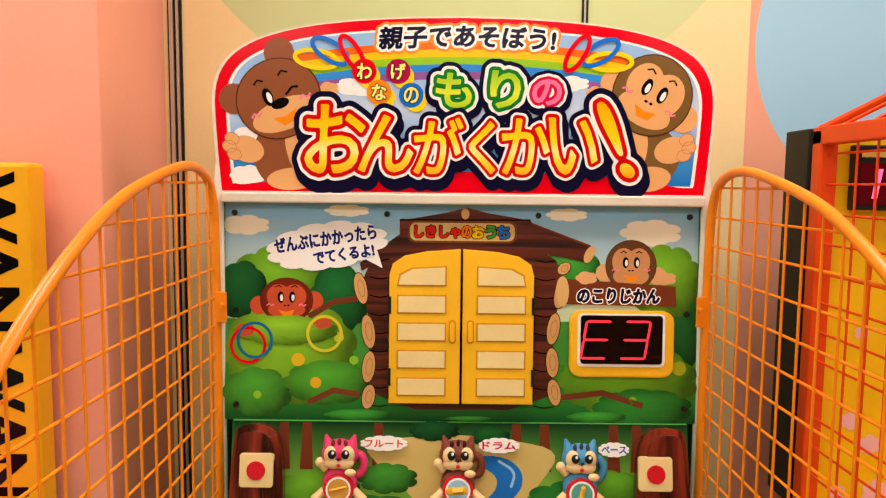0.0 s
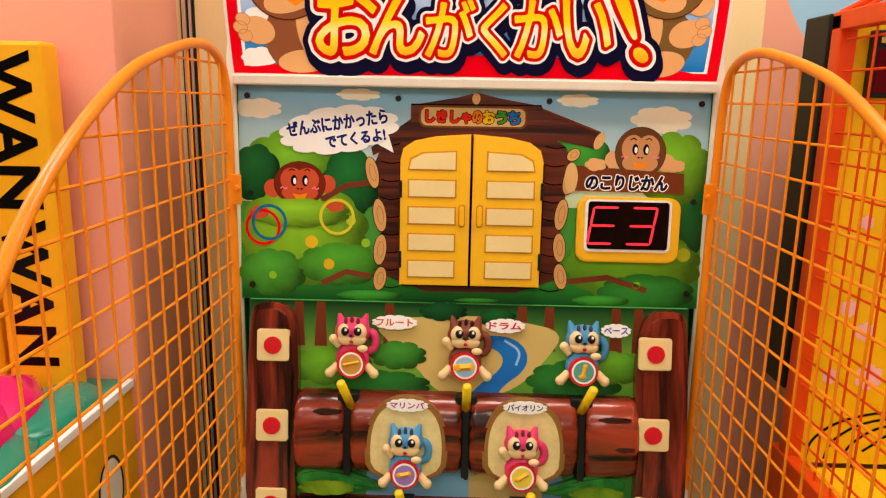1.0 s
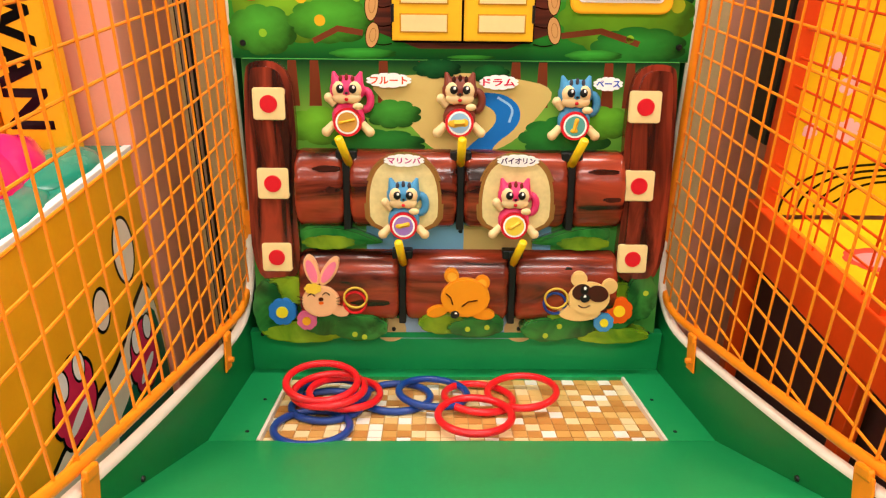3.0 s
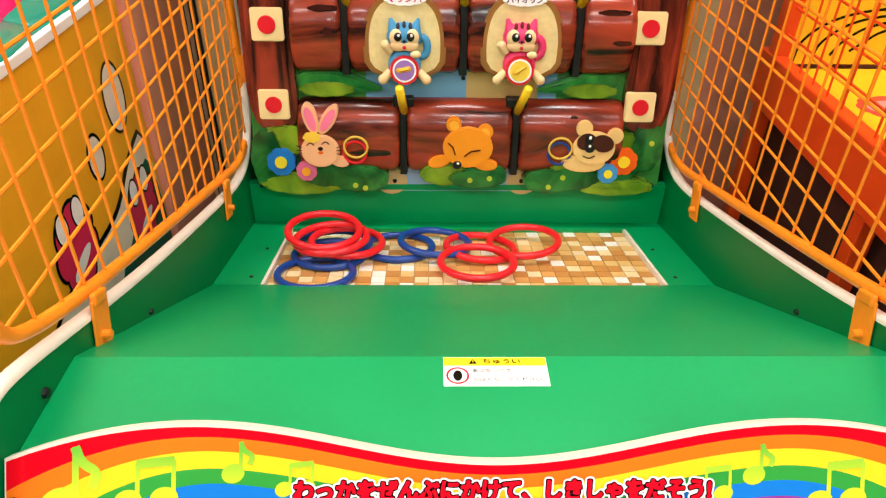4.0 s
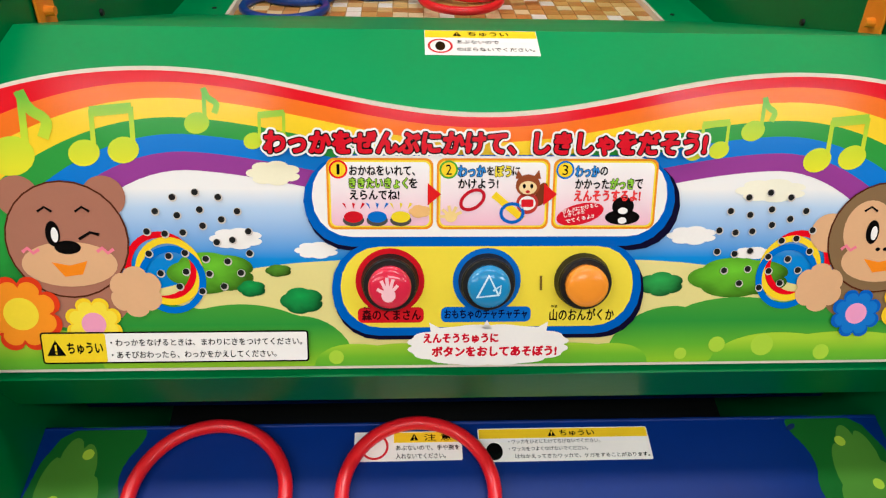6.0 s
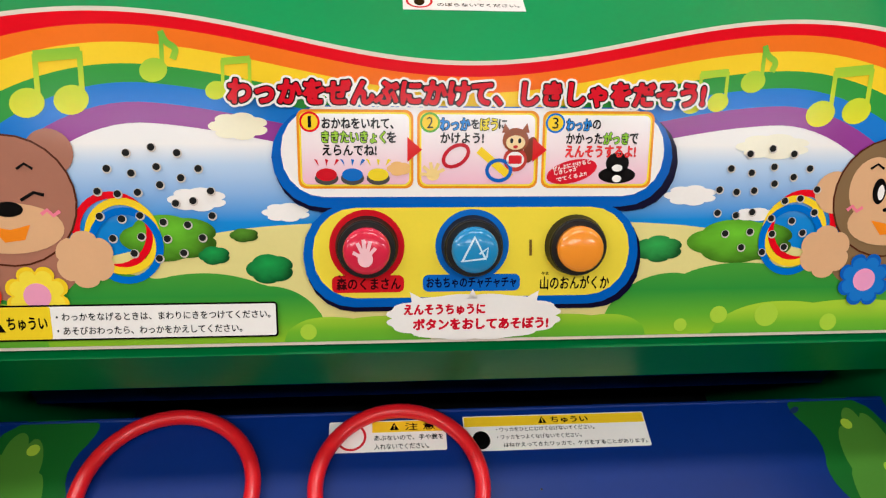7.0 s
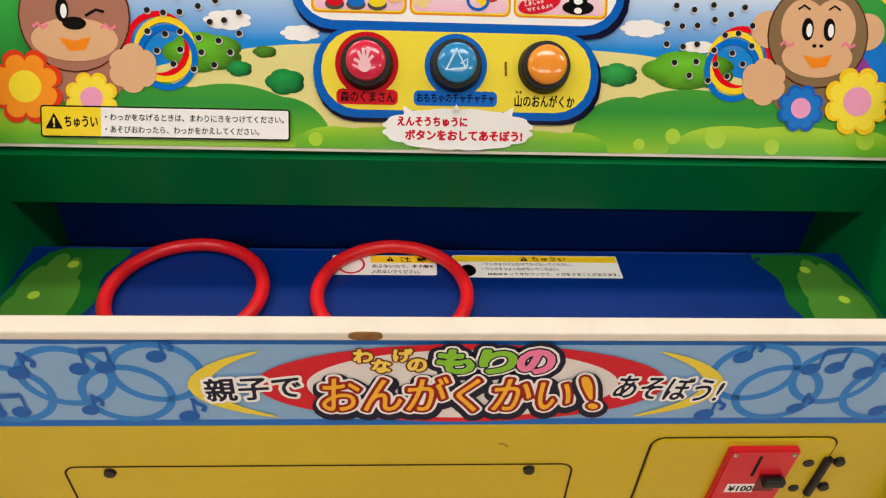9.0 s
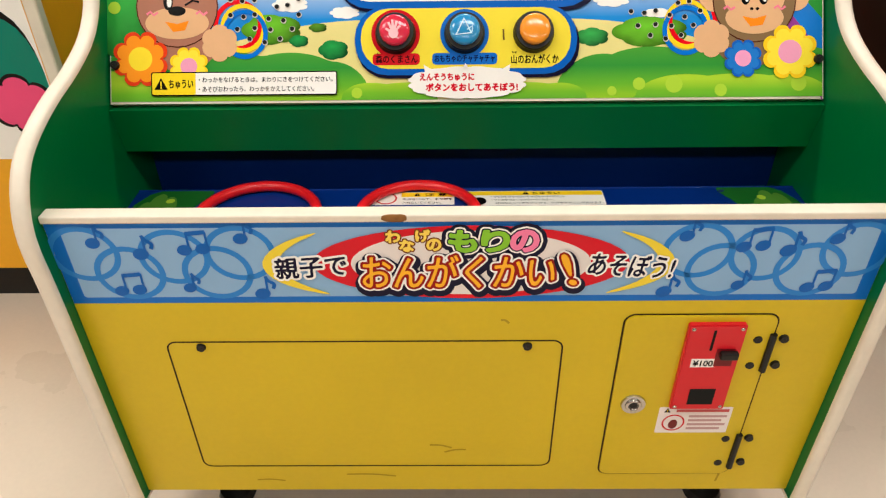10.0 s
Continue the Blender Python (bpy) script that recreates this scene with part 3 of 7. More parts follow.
def wood(name, dark, light, stretch=(3, 30, 30), rough=0.22, coat=0.5):
    """Glossy moulded bark with long streaks."""
    m = paint(name, light, rough=rough, var=0.1, coat=coat)
    nt = m.node_tree
    tc, mp, n = nt.nodes.new("ShaderNodeTexCoord"), nt.nodes.new("ShaderNodeMapping"), nt.nodes.new("ShaderNodeTexNoise")
    mp.inputs["Scale"].default_value = stretch
    n.inputs["Scale"].default_value, n.inputs["Detail"].default_value, n.inputs["Distortion"].default_value = 1.6, 6, 0.8
    nt.links.new(tc.outputs["Object"], mp.inputs[0])
    nt.links.new(mp.outputs[0], n.inputs["Vector"])
    r = nt.nodes.new("ShaderNodeValToRGB")
    r.color_ramp.elements[0].position, r.color_ramp.elements[1].position = 0.36, 0.62
    r.color_ramp.elements[0].color, r.color_ramp.elements[1].color = (*srgb(*dark), 1), (*srgb(*light), 1)
    nt.links.new(n.outputs["Fac"], r.inputs[0])
    b = nt.nodes["Principled BSDF"]
    nt.links.new(r.outputs[0], b.inputs["Base Color"])
    bp = nt.nodes.new("ShaderNodeBump")
    bp.inputs["Strength"].default_value, bp.inputs["Distance"].default_value = 0.35, 0.003
    nt.links.new(n.outputs["Fac"], bp.inputs["Height"])
    nt.links.new(bp.outputs[0], b.inputs["Normal"])
    return m


LOG = wood("bark_across", (40, 12, 7), (166, 64, 38), (2.2, 13, 13))
POST = wood("bark_upright", (34, 11, 7), (150, 56, 34), (17, 2.2, 17))
HUT = wood("printed_bark", (44, 18, 12), (104, 44, 26), (2, 34, 34), 0.3, 0.0)


def head(p, cx, cy, r, layer, fur, skin, ears, ear_skin=None, wink=False, monkey=False, squash=1.0, name="animal_head"):
    """A plain printed animal head: ears, face, eyes, nose and mouth."""
    for ex, ey in ears:
        flat("ear", ellipse(cx + ex * r, cy + ey * r, 0.36 * r), layer, ear_skin or fur, p)
    flat("outline", ellipse(cx, cy, r * 1.03, r * squash * 1.03), layer + 1, DBROWN, p)
    flat(name, ellipse(cx, cy, r, r * squash), layer + 2, fur, p)
    if monkey:
        for ex in (-0.3, 0.3):
            flat("face", ellipse(cx + ex * r, cy + 0.15 * r, 0.46 * r, 0.55 * r * squash), layer + 3 + (ex > 0), skin, p)
    flat("muzzle", ellipse(cx, cy - 0.42 * r * squash, (0.8 if not monkey else 0.72) * r, 0.4 * r * squash), layer + 5, skin, p)
    for k, ex in enumerate((-0.22, 0.22)):
        if wink and k == 1:
            stroke("brow", [(cx + 0.2 * r, cy + 0.02 * r), (cx + 0.4 * r, cy + 0.14 * r), (cx + 0.55 * r, cy + 0.1 * r)], 0.05 * r, layer + 6, BLACK_INK, p)
        else:
            flat("eye", ellipse(cx + ex * r, cy + 0.12 * r, 0.12 * r, 0.22 * r), layer + 6, BLACK_INK, p)
            flat("eye_light", ellipse(cx + ex * r + 0.03 * r, cy + 0.1 * r, 0.06 * r, 0.13 * r), layer + 7, WHITE, p)
        stroke("brow", [(cx + 1.4 * ex * r - 0.12 * r, cy + 0.5 * r), (cx + 1.4 * ex * r, cy + 0.58 * r), (cx + 1.4 * ex * r + 0.12 * r, cy + 0.5 * r)], 0.04 * r, layer + 6, BLACK_INK, p)
    if monkey:
        for ex in (-0.07, 0.07):
            flat("nostril", ellipse(cx + ex * r, cy - 0.2 * r, 0.045 * r, 0.035 * r, 12), layer + 6, BLACK_INK, p)
    else:
        flat("nose", ellipse(cx, cy - 0.12 * r, 0.22 * r, 0.12 * r), layer + 6, BLACK_INK, p)
    for s in (-1, 1):
        stroke("cheek", [(cx + s * 0.62 * r - 0.14 * r, cy - 0.2 * r), (cx + s * 0.62 * r - 0.05 * r, cy - 0.13 * r), (cx + s * 0.62 * r + 0.04 * r, cy - 0.22 * r), (cx + s * 0.62 * r + 0.14 * r, cy - 0.15 * r)], 0.06 * r, layer + 6, ink(240, 130, 150), p)
    flat("mouth", [(cx - 0.3 * r, cy - 0.38 * r), (cx, cy - 0.44 * r), (cx + 0.3 * r, cy - 0.36 * r), (cx + 0.2 * r, cy - 0.6 * r), (cx - 0.1 * r, cy - 0.64 * r)], layer + 6, ORA, p)


def flower(p, cx, cy, r, layer, petal, rim, heart):
    flat("petals", scallop(cx, cy, r, r, 8, 0.22), layer, rim, p)
    flat("petals", scallop(cx, cy, r * 0.86, r * 0.86, 8, 0.22), layer + 1, petal, p)
    flat("heart", ellipse(cx, cy, r * 0.42), layer + 2, heart, p)


def note(p, u, v, s, layer, mat, pair=False):
    heads = [(u, v)] + ([(u + 1.9 * s, v + 0.15 * s)] if pair else [])
    for a, b in heads:
        flat("note_head", ellipse(a, b, 0.78 * s, 0.64 * s, 20, 20), layer, mat, p)
        stroke("note_stem", [(a + 0.5 * s, b), (a + 0.55 * s, b + 2.1 * s)], 0.24 * s, layer + 1, mat, p)
    if pair:
        stroke("note_beam", [(u + 0.5 * s, v + 2.0 * s), (u + 2.5 * s, v + 2.2 * s)], 0.5 * s, layer + 2, mat, p)
    else:
        stroke("note_flag", rounded([(u + 0.52 * s, v + 2.1 * s), (u + 0.75 * s, v + 1.5 * s), (u + 1.35 * s, v + 1.2 * s), (u + 1.1 * s, v + 0.6 * s)], 2, False), 0.36 * s, layer + 2, mat, p)


def rings_print(p, places, layer, w=0.006):
    for k, (cx, cy, rx, ry, turn, m) in enumerate(places):
        loop("printed_ring", ellipse(cx, cy, rx, ry, 32, turn), w, layer + k, m, p)


def bars(p, u0, u1, v0, v1, rows, layer, mat, fill=0.55):
    """Small print that cannot be read: plain bars."""
    h = (v1 - v0) / rows
    for k in range(rows):
        b = v1 - (k + 1) * h + h * (1 - fill) / 2
        flat("print_bar", [(u0, b), (u1 - (k % 2) * 0.12 * (u1 - u0), b), (u1 - (k % 2) * 0.12 * (u1 - u0), b + h * fill), (u0, b + h * fill)], layer, mat, p)


def warning_mark(p, u, v, s, layer):
    flat("warning_mark", [(u - s, v - 0.8 * s), (u + s, v - 0.8 * s), (u, v + s)], layer, BLACK_INK, p)
    stroke("warning_bar", [(u, v - 0.25 * s), (u, v + 0.45 * s)], 0.22 * s, layer + 1, YEL, p)
    flat("warning_dot", ellipse(u, v - 0.52 * s, 0.13 * s, None, 8), layer + 1, YEL, p)


# ---- header board ----
def header_outline(kx=1.0, kz=1.0, z0=1.598):
    half = [(0.0, 1.933), (0.12, 1.931), (0.244, 1.922), (0.33, 1.908), (0.40, 1.886), (0.45, 1.852), (0.474, 1.80), (0.472, 1.72), (0.464, 1.61), (0.462, 1.598)]
    pts = [(x * 1.018 * kx, z0 + (z - 1.598) * kz) for x, z in half]
    line = rounded(pts + [pts[-1]], 2, False)
    return [(-x, z) for x, z in line[::-1]][:-1] + line


HB = panel_frame((0, 1.416, 0), (0, 0, 1))
header = part("header_board", prism([(x, z) for x, z in header_outline()], -0.03, 0.0, "z"), WHITE_EDGE, game, "red arched header board with a rainbow picture title")
header.matrix_basis = HB
flat("red_field", header_outline(0.988, 0.985, 1.6), 1, RED_INK, header)
flat("picture_border", header_outline(0.945, 0.885, 1.614), 2, WHITE, header)
flat("sky", header_outline(0.932, 0.865, 1.617), 3, graded("header_sky", [(1.62, (20, 120, 200)), (1.67, (60, 150, 220)), (1.76, (200, 216, 240)), (1.83, (150, 190, 230)), (1.9, (150, 190, 230))]), header)


def bow(k):
    return lambda u: 1.886 - 0.014 * k - 0.27 * u * u


for k, m in enumerate((ink(244, 110, 26), ink(250, 200, 30), ink(150, 204, 40), ink(50, 142, 222), ink(150, 92, 160))):
    w = 0.36 if k < 2 else 0.40
    band("rainbow_band", bow(k + 1), bow(k), -w, w, 4, m, header)
for cx, cz, rx, rz in ((-0.415, 1.63, 0.035, 0.02), (-0.40, 1.70, 0.05, 0.025), (0.37, 1.68, 0.05, 0.02), (-0.20, 1.80, 0.05, 0.018), (0.20, 1.81, 0.04, 0.015)):
    flat("cloud", scallop(cx, cz, rx, rz, 7, 0.2), 5, WHITE, header)
flat("red_field", rounded([(-0.44, 1.611), (-0.30, 1.628), (-0.10, 1.640), (0.10, 1.642), (0.30, 1.634), (0.44, 1.611), (0.44, 1.604), (-0.44, 1.604)], 2), 5.5, RED_INK, header)
BEAR, APE, SKIN = ink(146, 84, 52), ink(122, 90, 46), ink(232, 172, 112)
for fur, body, belly, sole, palm, far_palm in ((BEAR, (-0.345, 1.668, 0.058, 0.066, 14), (-0.306, 1.682, 0.034, 0.066, 14), (-0.328, 1.624, 0.050, 0.0215, 4), (-0.428, 1.684), (-0.258, 1.795)),
                                               (APE, (0.350, 1.676, 0.066, 0.060, -14), (0.318, 1.680, 0.034, 0.060, -14), (0.357, 1.630, 0.044, 0.024, 8), (0.412, 1.690), (0.252, 1.792))):
    flat("body", ellipse(*body[:4], 28, body[4]), 6, fur, header)
    flat("belly", ellipse(*belly[:4], 28, belly[4]), 7, SKIN, header)
    flat("foot_print", ellipse(*sole[:4], 24, sole[4]), 8, SKIN, header)
    side = 1 if palm[0] > 0 else -1
    flat("paw", ellipse(palm[0] - side * 0.012, palm[1] - 0.004, 0.034, 0.025, 24, side * 18), 8.2, SKIN, header)
    for dx, dy in ((0.016, 0.016), (0.021, 0.001), (0.012, -0.014)):
        flat("finger", ellipse(palm[0] + side * dx, palm[1] + dy, 0.014, 0.011, 18, side * 20), 8.4 + 0.1 * dy / 0.015, SKIN, header)
        loop("finger_line", ellipse(palm[0] + side * dx, palm[1] + dy, 0.014, 0.011, 18, side * 20), 0.0012, 8.7, ink(196, 130, 78), header)
    flat("far_paw", scallop(*far_palm, 0.020, 0.014, 5, 0.2), 6.4, SKIN, header)
bear_head = face(header, Matrix.Translation((-0.354, 1.776, 0)) @ Matrix.Rotation(radians(22), 4, "Z"), "bear_print")
head(bear_head, 0, 0, 0.0805, 9, BEAR, SKIN, ((-0.98, 0.38), (0.42, 0.98)), wink=True, squash=0.92)
ape_head = face(header, Matrix.Translation((0.359, 1.789, 0)) @ Matrix.Rotation(radians(-28), 4, "Z"), "monkey_print")
head(ape_head, 0, 0, 0.0755, 9, APE, SKIN, ((0.98, -0.12), (-0.98, -0.2)), SKIN, monkey=True)
for s, (ax, az), (bx, bz), (cx, cz) in ((-1, (-0.281, 1.8507), (-0.255, 1.866), (-0.213, 1.862)), (1, (0.277, 1.851), (0.258, 1.868), (0.214, 1.866))):
    rings_print(header, [(ax, az, 0.041, 0.016, s * 4 - 4, YEL), (bx, bz, 0.038, 0.017, s * 32, BLU), (cx, cz, 0.014, 0.037, s * -32, RED_INK)], 17, 0.0085)
arch = lambda x: -0.22 * x * x + 0.006
letters("親子であそぼう!", -0.162, 0.172, 1.870, 1.910, [(0.24, ink(246, 140, 40), (0, 0)), (0.14, WHITE, (0, 0)), (0.035, NAVY, (0, 0))], 6, header, shear=0.1, bend=arch)
for ch, u, z, m in (("わ", -0.190, 1.829, RED_INK), ("な", -0.162, 1.790, ORA), ("げ", -0.1255, 1.829, ink(176, 20, 70)), ("の", -0.1006, 1.785, BLU)):
    flat("title_dot", ellipse(u + 0.009, z - 0.010, 0.0215), 14, YEL, header)
    flat("title_dot", ellipse(u, z, 0.0235), 15, m, header)
    letters(ch, u - 0.0135, u + 0.0135, z - 0.0145, z + 0.0145, [(0.075, NAVY, (0, 0)), (0.03, ink(252, 236, 130), (0, 0))], 19, header)
LIME = graded("title_lime", [(1.755, (150, 206, 30)), (1.79, (222, 232, 60)), (1.835, (130, 200, 30))])
for k, (ch, a, b, c, d, m, rim) in enumerate((("も", -0.052, 0.013, 1.764, 1.826, LIME, ink(16, 120, 40)), ("り", 0.052, 0.106, 1.764, 1.831, LIME, ink(16, 120, 40)), ("の", 0.131, 0.185, 1.770, 1.816, ink(248, 120, 160), ink(214, 20, 70)))):
    letters(ch, a, b, c, d, [(0.32, NAVY, (0.002, -0.006)), (0.30, NAVY, (0, 0)), (0.20, WHITE, (0, 0)), (0.12, rim, (0, 0)), (0.03, m, (0, 0))], 16 + 0.12 * k, header)
TITLE = [(0.205, NAVY, (0.004, -0.014)), (0.205, NAVY, (0, 0)), (0.125, WHITE, (0, 0)), (0.08, ink(206, 14, 10), (0, 0)), (0.018, graded("title_yellow", [(1.63, (250, 160, 10)), (1.665, (252, 226, 60)), (1.68, (254, 240, 150)), (1.70, (252, 220, 30)), (1.77, (250, 170, 10))]), (0, 0))]
for k, (ch, a, b, c, d, lean) in enumerate((("お", -0.303, -0.190, 1.637, 1.764, 0.05), ("ん", -0.200, -0.098, 1.640, 1.746, 0.05), ("が", -0.094, -0.002, 1.637, 1.742, 0.05), ("く", 0.012, 0.060, 1.638, 1.736, 0.0), ("か", 0.075, 0.164, 1.638, 1.742, 0.0), ("い", 0.164, 0.256, 1.639, 1.744, -0.1), ("!", 0.256, 0.328, 1.634, 1.774, -0.45))):
    letters(ch, a, b, c, d, [(f * (1.0 if ch != "!" else 0.72), m, sh) for f, m, sh in TITLE], 22 + 0.12 * k, header, shear=lean)

# ---- upper board picture: hut, bushes, sky ----
flat("sky", rrect(-0.4635, 0.20, 0.4635, 0.431, 0.002), 1, graded("forest_sky", [(0.20, (200, 216, 170)), (0.33, (176, 208, 214)), (0.43, (120, 182, 222))]), upper)
for cx, cy, rx, ry in ((-0.425, 0.384, 0.05, 0.02), (-0.225, 0.414, 0.045, 0.012), (0.205, 0.41, 0.042, 0.013), (0.37, 0.376, 0.062, 0.027)):
    flat("cloud", scallop(cx, cy, rx, ry, 7, 0.2), 2, ink(244, 238, 214), upper)
for k, (cx, cy, rx, ry, b, m) in enumerate(((-0.36, 0.27, 0.10, 0.075, 9, ink(110, 172, 44)), (-0.43, 0.255, 0.05, 0.06, 7, ink(24, 92, 44)), (0.40, 0.28, 0.075, 0.075, 9, ink(110, 172, 44)), (0.43, 0.19, 0.05, 0.09, 9, ink(28, 100, 46)),
                                             (0.215, 0.30, 0.06, 0.05, 7, ink(60, 150, 52)), (-0.24, 0.24, 0.06, 0.07, 7, ink(28, 100, 46)))):
    bush(cx, cy, rx, ry, b, 0.12, 3 + k % 3, m, upper)
flat("meadow", rrect(-0.4635, 0.001, 0.4635, 0.115, 0.002), 6, graded("meadow_ink", [(0.0, (16, 76, 34)), (0.04, (40, 128, 44)), (0.115, (60, 148, 44))]), upper)
for k, (cx, cy, rx, ry, b, m) in enumerate(((-0.335, 0.135, 0.135, 0.105, 11, ink(128, 186, 44)), (-0.40, 0.055, 0.07, 0.05, 9, ink(70, 152, 48)), (-0.26, 0.075, 0.09, 0.045, 9, ink(74, 156, 46)), (0.33, 0.085, 0.14, 0.075, 11, ink(112, 178, 44)),
                                             (0.36, 0.03, 0.10, 0.04, 9, ink(44, 132, 48)), (-0.20, 0.012, 0.07, 0.011, 7, ink(56, 150, 50)), (0.02, 0.006, 0.05, 0.005, 7, ink(60, 156, 52)), (0.27, 0.012, 0.06, 0.011, 7, ink(56, 150, 50)))):
    bush(cx, cy, rx, ry, b, 0.10, 7 + k % 3, m, upper)
for cx, cy, r, m in ((-0.32, 0.12, 0.013, ink(230, 190, 40)), (-0.285, 0.075, 0.011, ink(230, 180, 40)), (-0.40, 0.05, 0.008, LGRN), (-0.21, 0.12, 0.009, LGRN), (0.34, 0.045, 0.008, LGRN), (0.43, 0.11, 0.014, ink(170, 180, 40)), (-0.24, 0.165, 0.010, ink(190, 210, 60))):
    flat("blossom", ellipse(cx, cy, r), 11, m, upper)
for a, b in (((-0.30, 0.035), (-0.20, 0.052)), ((0.20, 0.05), (0.36, 0.035))):
    stroke("branch", [a, ((a[0] + b[0]) / 2, 0.06), b], 0.012, 11, ink(120, 62, 36), upper)
stroke("branch", [(-0.30, 0.205), (-0.25, 0.235), (-0.18, 0.245)], 0.012, 9, ink(112, 58, 36), upper)
flat("hut_wall", rounded([(-0.196, 0.300), (-0.185, 0.22), (-0.176, 0.16), (-0.178, 0.022), (0.184, 0.024), (0.180, 0.15), (0.190, 0.24), (0.200, 0.31), (0.14, 0.35), (-0.13, 0.35)], 1), 11, HUT, upper)
for k in range(9):
    y0 = 0.030 + 0.036 * k
    for a, b in ((-0.180, -0.142), (0.144, 0.184)):
        stroke("log_gap", rounded([(a, y0 + 0.003), ((a + b) / 2, y0 - 0.002), (b, y0 + 0.002)], 2, False), 0.0024, 12, ink(26, 10, 6), upper)
for cx, cy, rx, ry, lean in ((-0.1975, 0.262, 0.012, 0.031, 12), (-0.182, 0.177, 0.0125, 0.033, 8), (-0.181, 0.107, 0.0125, 0.031, -6), (-0.181, 0.048, 0.0125, 0.024, -10),
                             (0.2006, 0.305, 0.010, 0.014, -50), (0.1955, 0.256, 0.0125, 0.030, -12), (0.1815, 0.186, 0.012, 0.031, -8), (0.1805, 0.119, 0.012, 0.029, 4), (0.185, 0.060, 0.0125, 0.026, 10)):
    flat("log_end", ellipse(cx, cy, rx + 0.0016, ry + 0.0016, 22, lean), 13, ink(60, 26, 14), upper)
    flat("log_end", ellipse(cx, cy, rx, ry, 22, lean), 13.5, ink(214, 162, 100), upper)
    loop("log_ring", ellipse(cx + 0.001, cy, rx * 0.5, ry * 0.55, 18, lean), 0.0012, 14, ink(170, 112, 62), upper)
flat("roof_log", rrect(-0.122, 0.338, 0.136, 0.398, 0.004), 12.6, HUT, upper)
flat("roof_log", [(0.120, 0.341), (0.242, 0.318), (0.256, 0.348), (0.128, 0.396)], 13, HUT, upper)
flat("roof_log", [(-0.196, 0.296), (-0.118, 0.338), (-0.118, 0.372), (-0.20, 0.312)], 13, HUT, upper)
flat("ridge_log", [(-0.118, 0.396), (-0.03, 0.412), (0.008, 0.422), (0.05, 0.412), (0.128, 0.399)], 13.4, HUT, upper)
stroke("roof_edge", [(-0.122, 0.397), (0.134, 0.399)], 0.003, 14, ink(40, 16, 10), upper)
stroke("roof_edge", [(0.136, 0.392), (0.252, 0.349)], 0.004, 14, ink(120, 58, 34), upper)
flat("log_end", ellipse(0.250, 0.333, 0.009, 0.018, 20, -25), 15, ink(222, 174, 112), upper)
flat("log_end", ellipse(0.006, 0.410, 0.008, 0.011, 16), 15, ink(222, 174, 112), upper)
flat("hut_inside", rrect(-0.143, 0.034, 0.1445, 0.290, 0.01), 15, BLACK_INK, upper)
flat("sign_rim", rrect(-0.106, 0.353, 0.107, 0.396, 0.014), 16, ink(120, 70, 36), upper)
flat("sign", rrect(-0.102, 0.357, 0.103, 0.392, 0.012), 17, ink(206, 176, 116), upper)
for word, a, b, m in (("しきしゃ", -0.092, -0.004, ink(214, 40, 24)), ("の", 0.0, 0.018, ink(230, 120, 20)), ("お", 0.021, 0.042, ink(232, 190, 20)), ("う", 0.046, 0.066, ink(60, 150, 50)), ("ち", 0.070, 0.092, ink(30, 110, 190))):
    letters(word, a, b, 0.363, 0.386, [(0.12, ink(70, 16, 12), (0, 0)), (0.055, m, (0, 0))], 18, upper)
flat("speech_bubble", [(-0.264 + (x + 0.264) * math.cos(0.14) - (y - 0.345) * math.sin(0.14), 0.345 + (x + 0.264) * math.sin(0.14) + (y - 0.345) * math.cos(0.14)) for x, y in scallop(-0.264, 0.345, 0.122, 0.047, 12, 0.1)], 16, WHITE, upper)
flat("speech_tail", [(-0.19, 0.32), (-0.165, 0.335), (-0.155, 0.302)], 16, WHITE, upper)
letters("ぜんぶにかかったら", -0.368, -0.168, 0.345, 0.372, [(0.05, ink(30, 40, 110), (0, 0))], 18, upper, turn=9)
letters("でてくるよ!", -0.290, -0.172, 0.317, 0.341, [(0.05, ink(30, 40, 110), (0, 0))], 18, upper, turn=9)
head(upper, -0.343, 0.237, 0.051, 9, ink(120, 40, 24), ink(206, 84, 52), ((-1.05, -0.2), (1.05, 0.0)), ink(206, 84, 52), monkey=True, squash=0.85)
bush(-0.345, 0.178, 0.105, 0.03, 11, 0.1, 18, ink(132, 190, 46), upper)
for cx, cy in ((-0.425, 0.178), (-0.272, 0.195)):
    flat("paw", scallop(cx, cy, 0.02, 0.014, 5, 0.2), 19, ink(200, 84, 52), upper)
rings_print(upper, [(-0.418, 0.148, 0.033, 0.034, 0, RED_INK), (-0.405, 0.158, 0.033, 0.034, 0, ink(20, 110, 150)), (-0.268, 0.172, 0.033, 0.034, 0, ink(222, 206, 50))], 20, 0.006)
head(upper, 0.332, 0.312, 0.049, 9, ink(106, 66, 38), ink(206, 146, 96), ((-1.05, -0.3), (1.05, -0.4)), TAN, monkey=True)
flat("plank", [(0.195, 0.235), (0.20, 0.285), (0.42, 0.272), (0.422, 0.232)], 18, ink(118, 58, 32), upper)
flat("log_end", ellipse(0.198, 0.26, 0.013, 0.03, 20), 19, ink(226, 180, 116), upper)
for cx in (0.245, 0.40):
    flat("paw", scallop(cx, 0.287, 0.022, 0.013, 5, 0.2), 19, TAN, upper)
letters("のこりじかん", 0.228, 0.388, 0.238, 0.266, [(0.13, WHITE, (0, 0)), (0.055, NAVY, (0, 0))], 20, upper, shear=0.1)
for x in (-0.445, -0.147, 0.149, 0.445):
    screw(upper, x, 0.408, 0.0035)
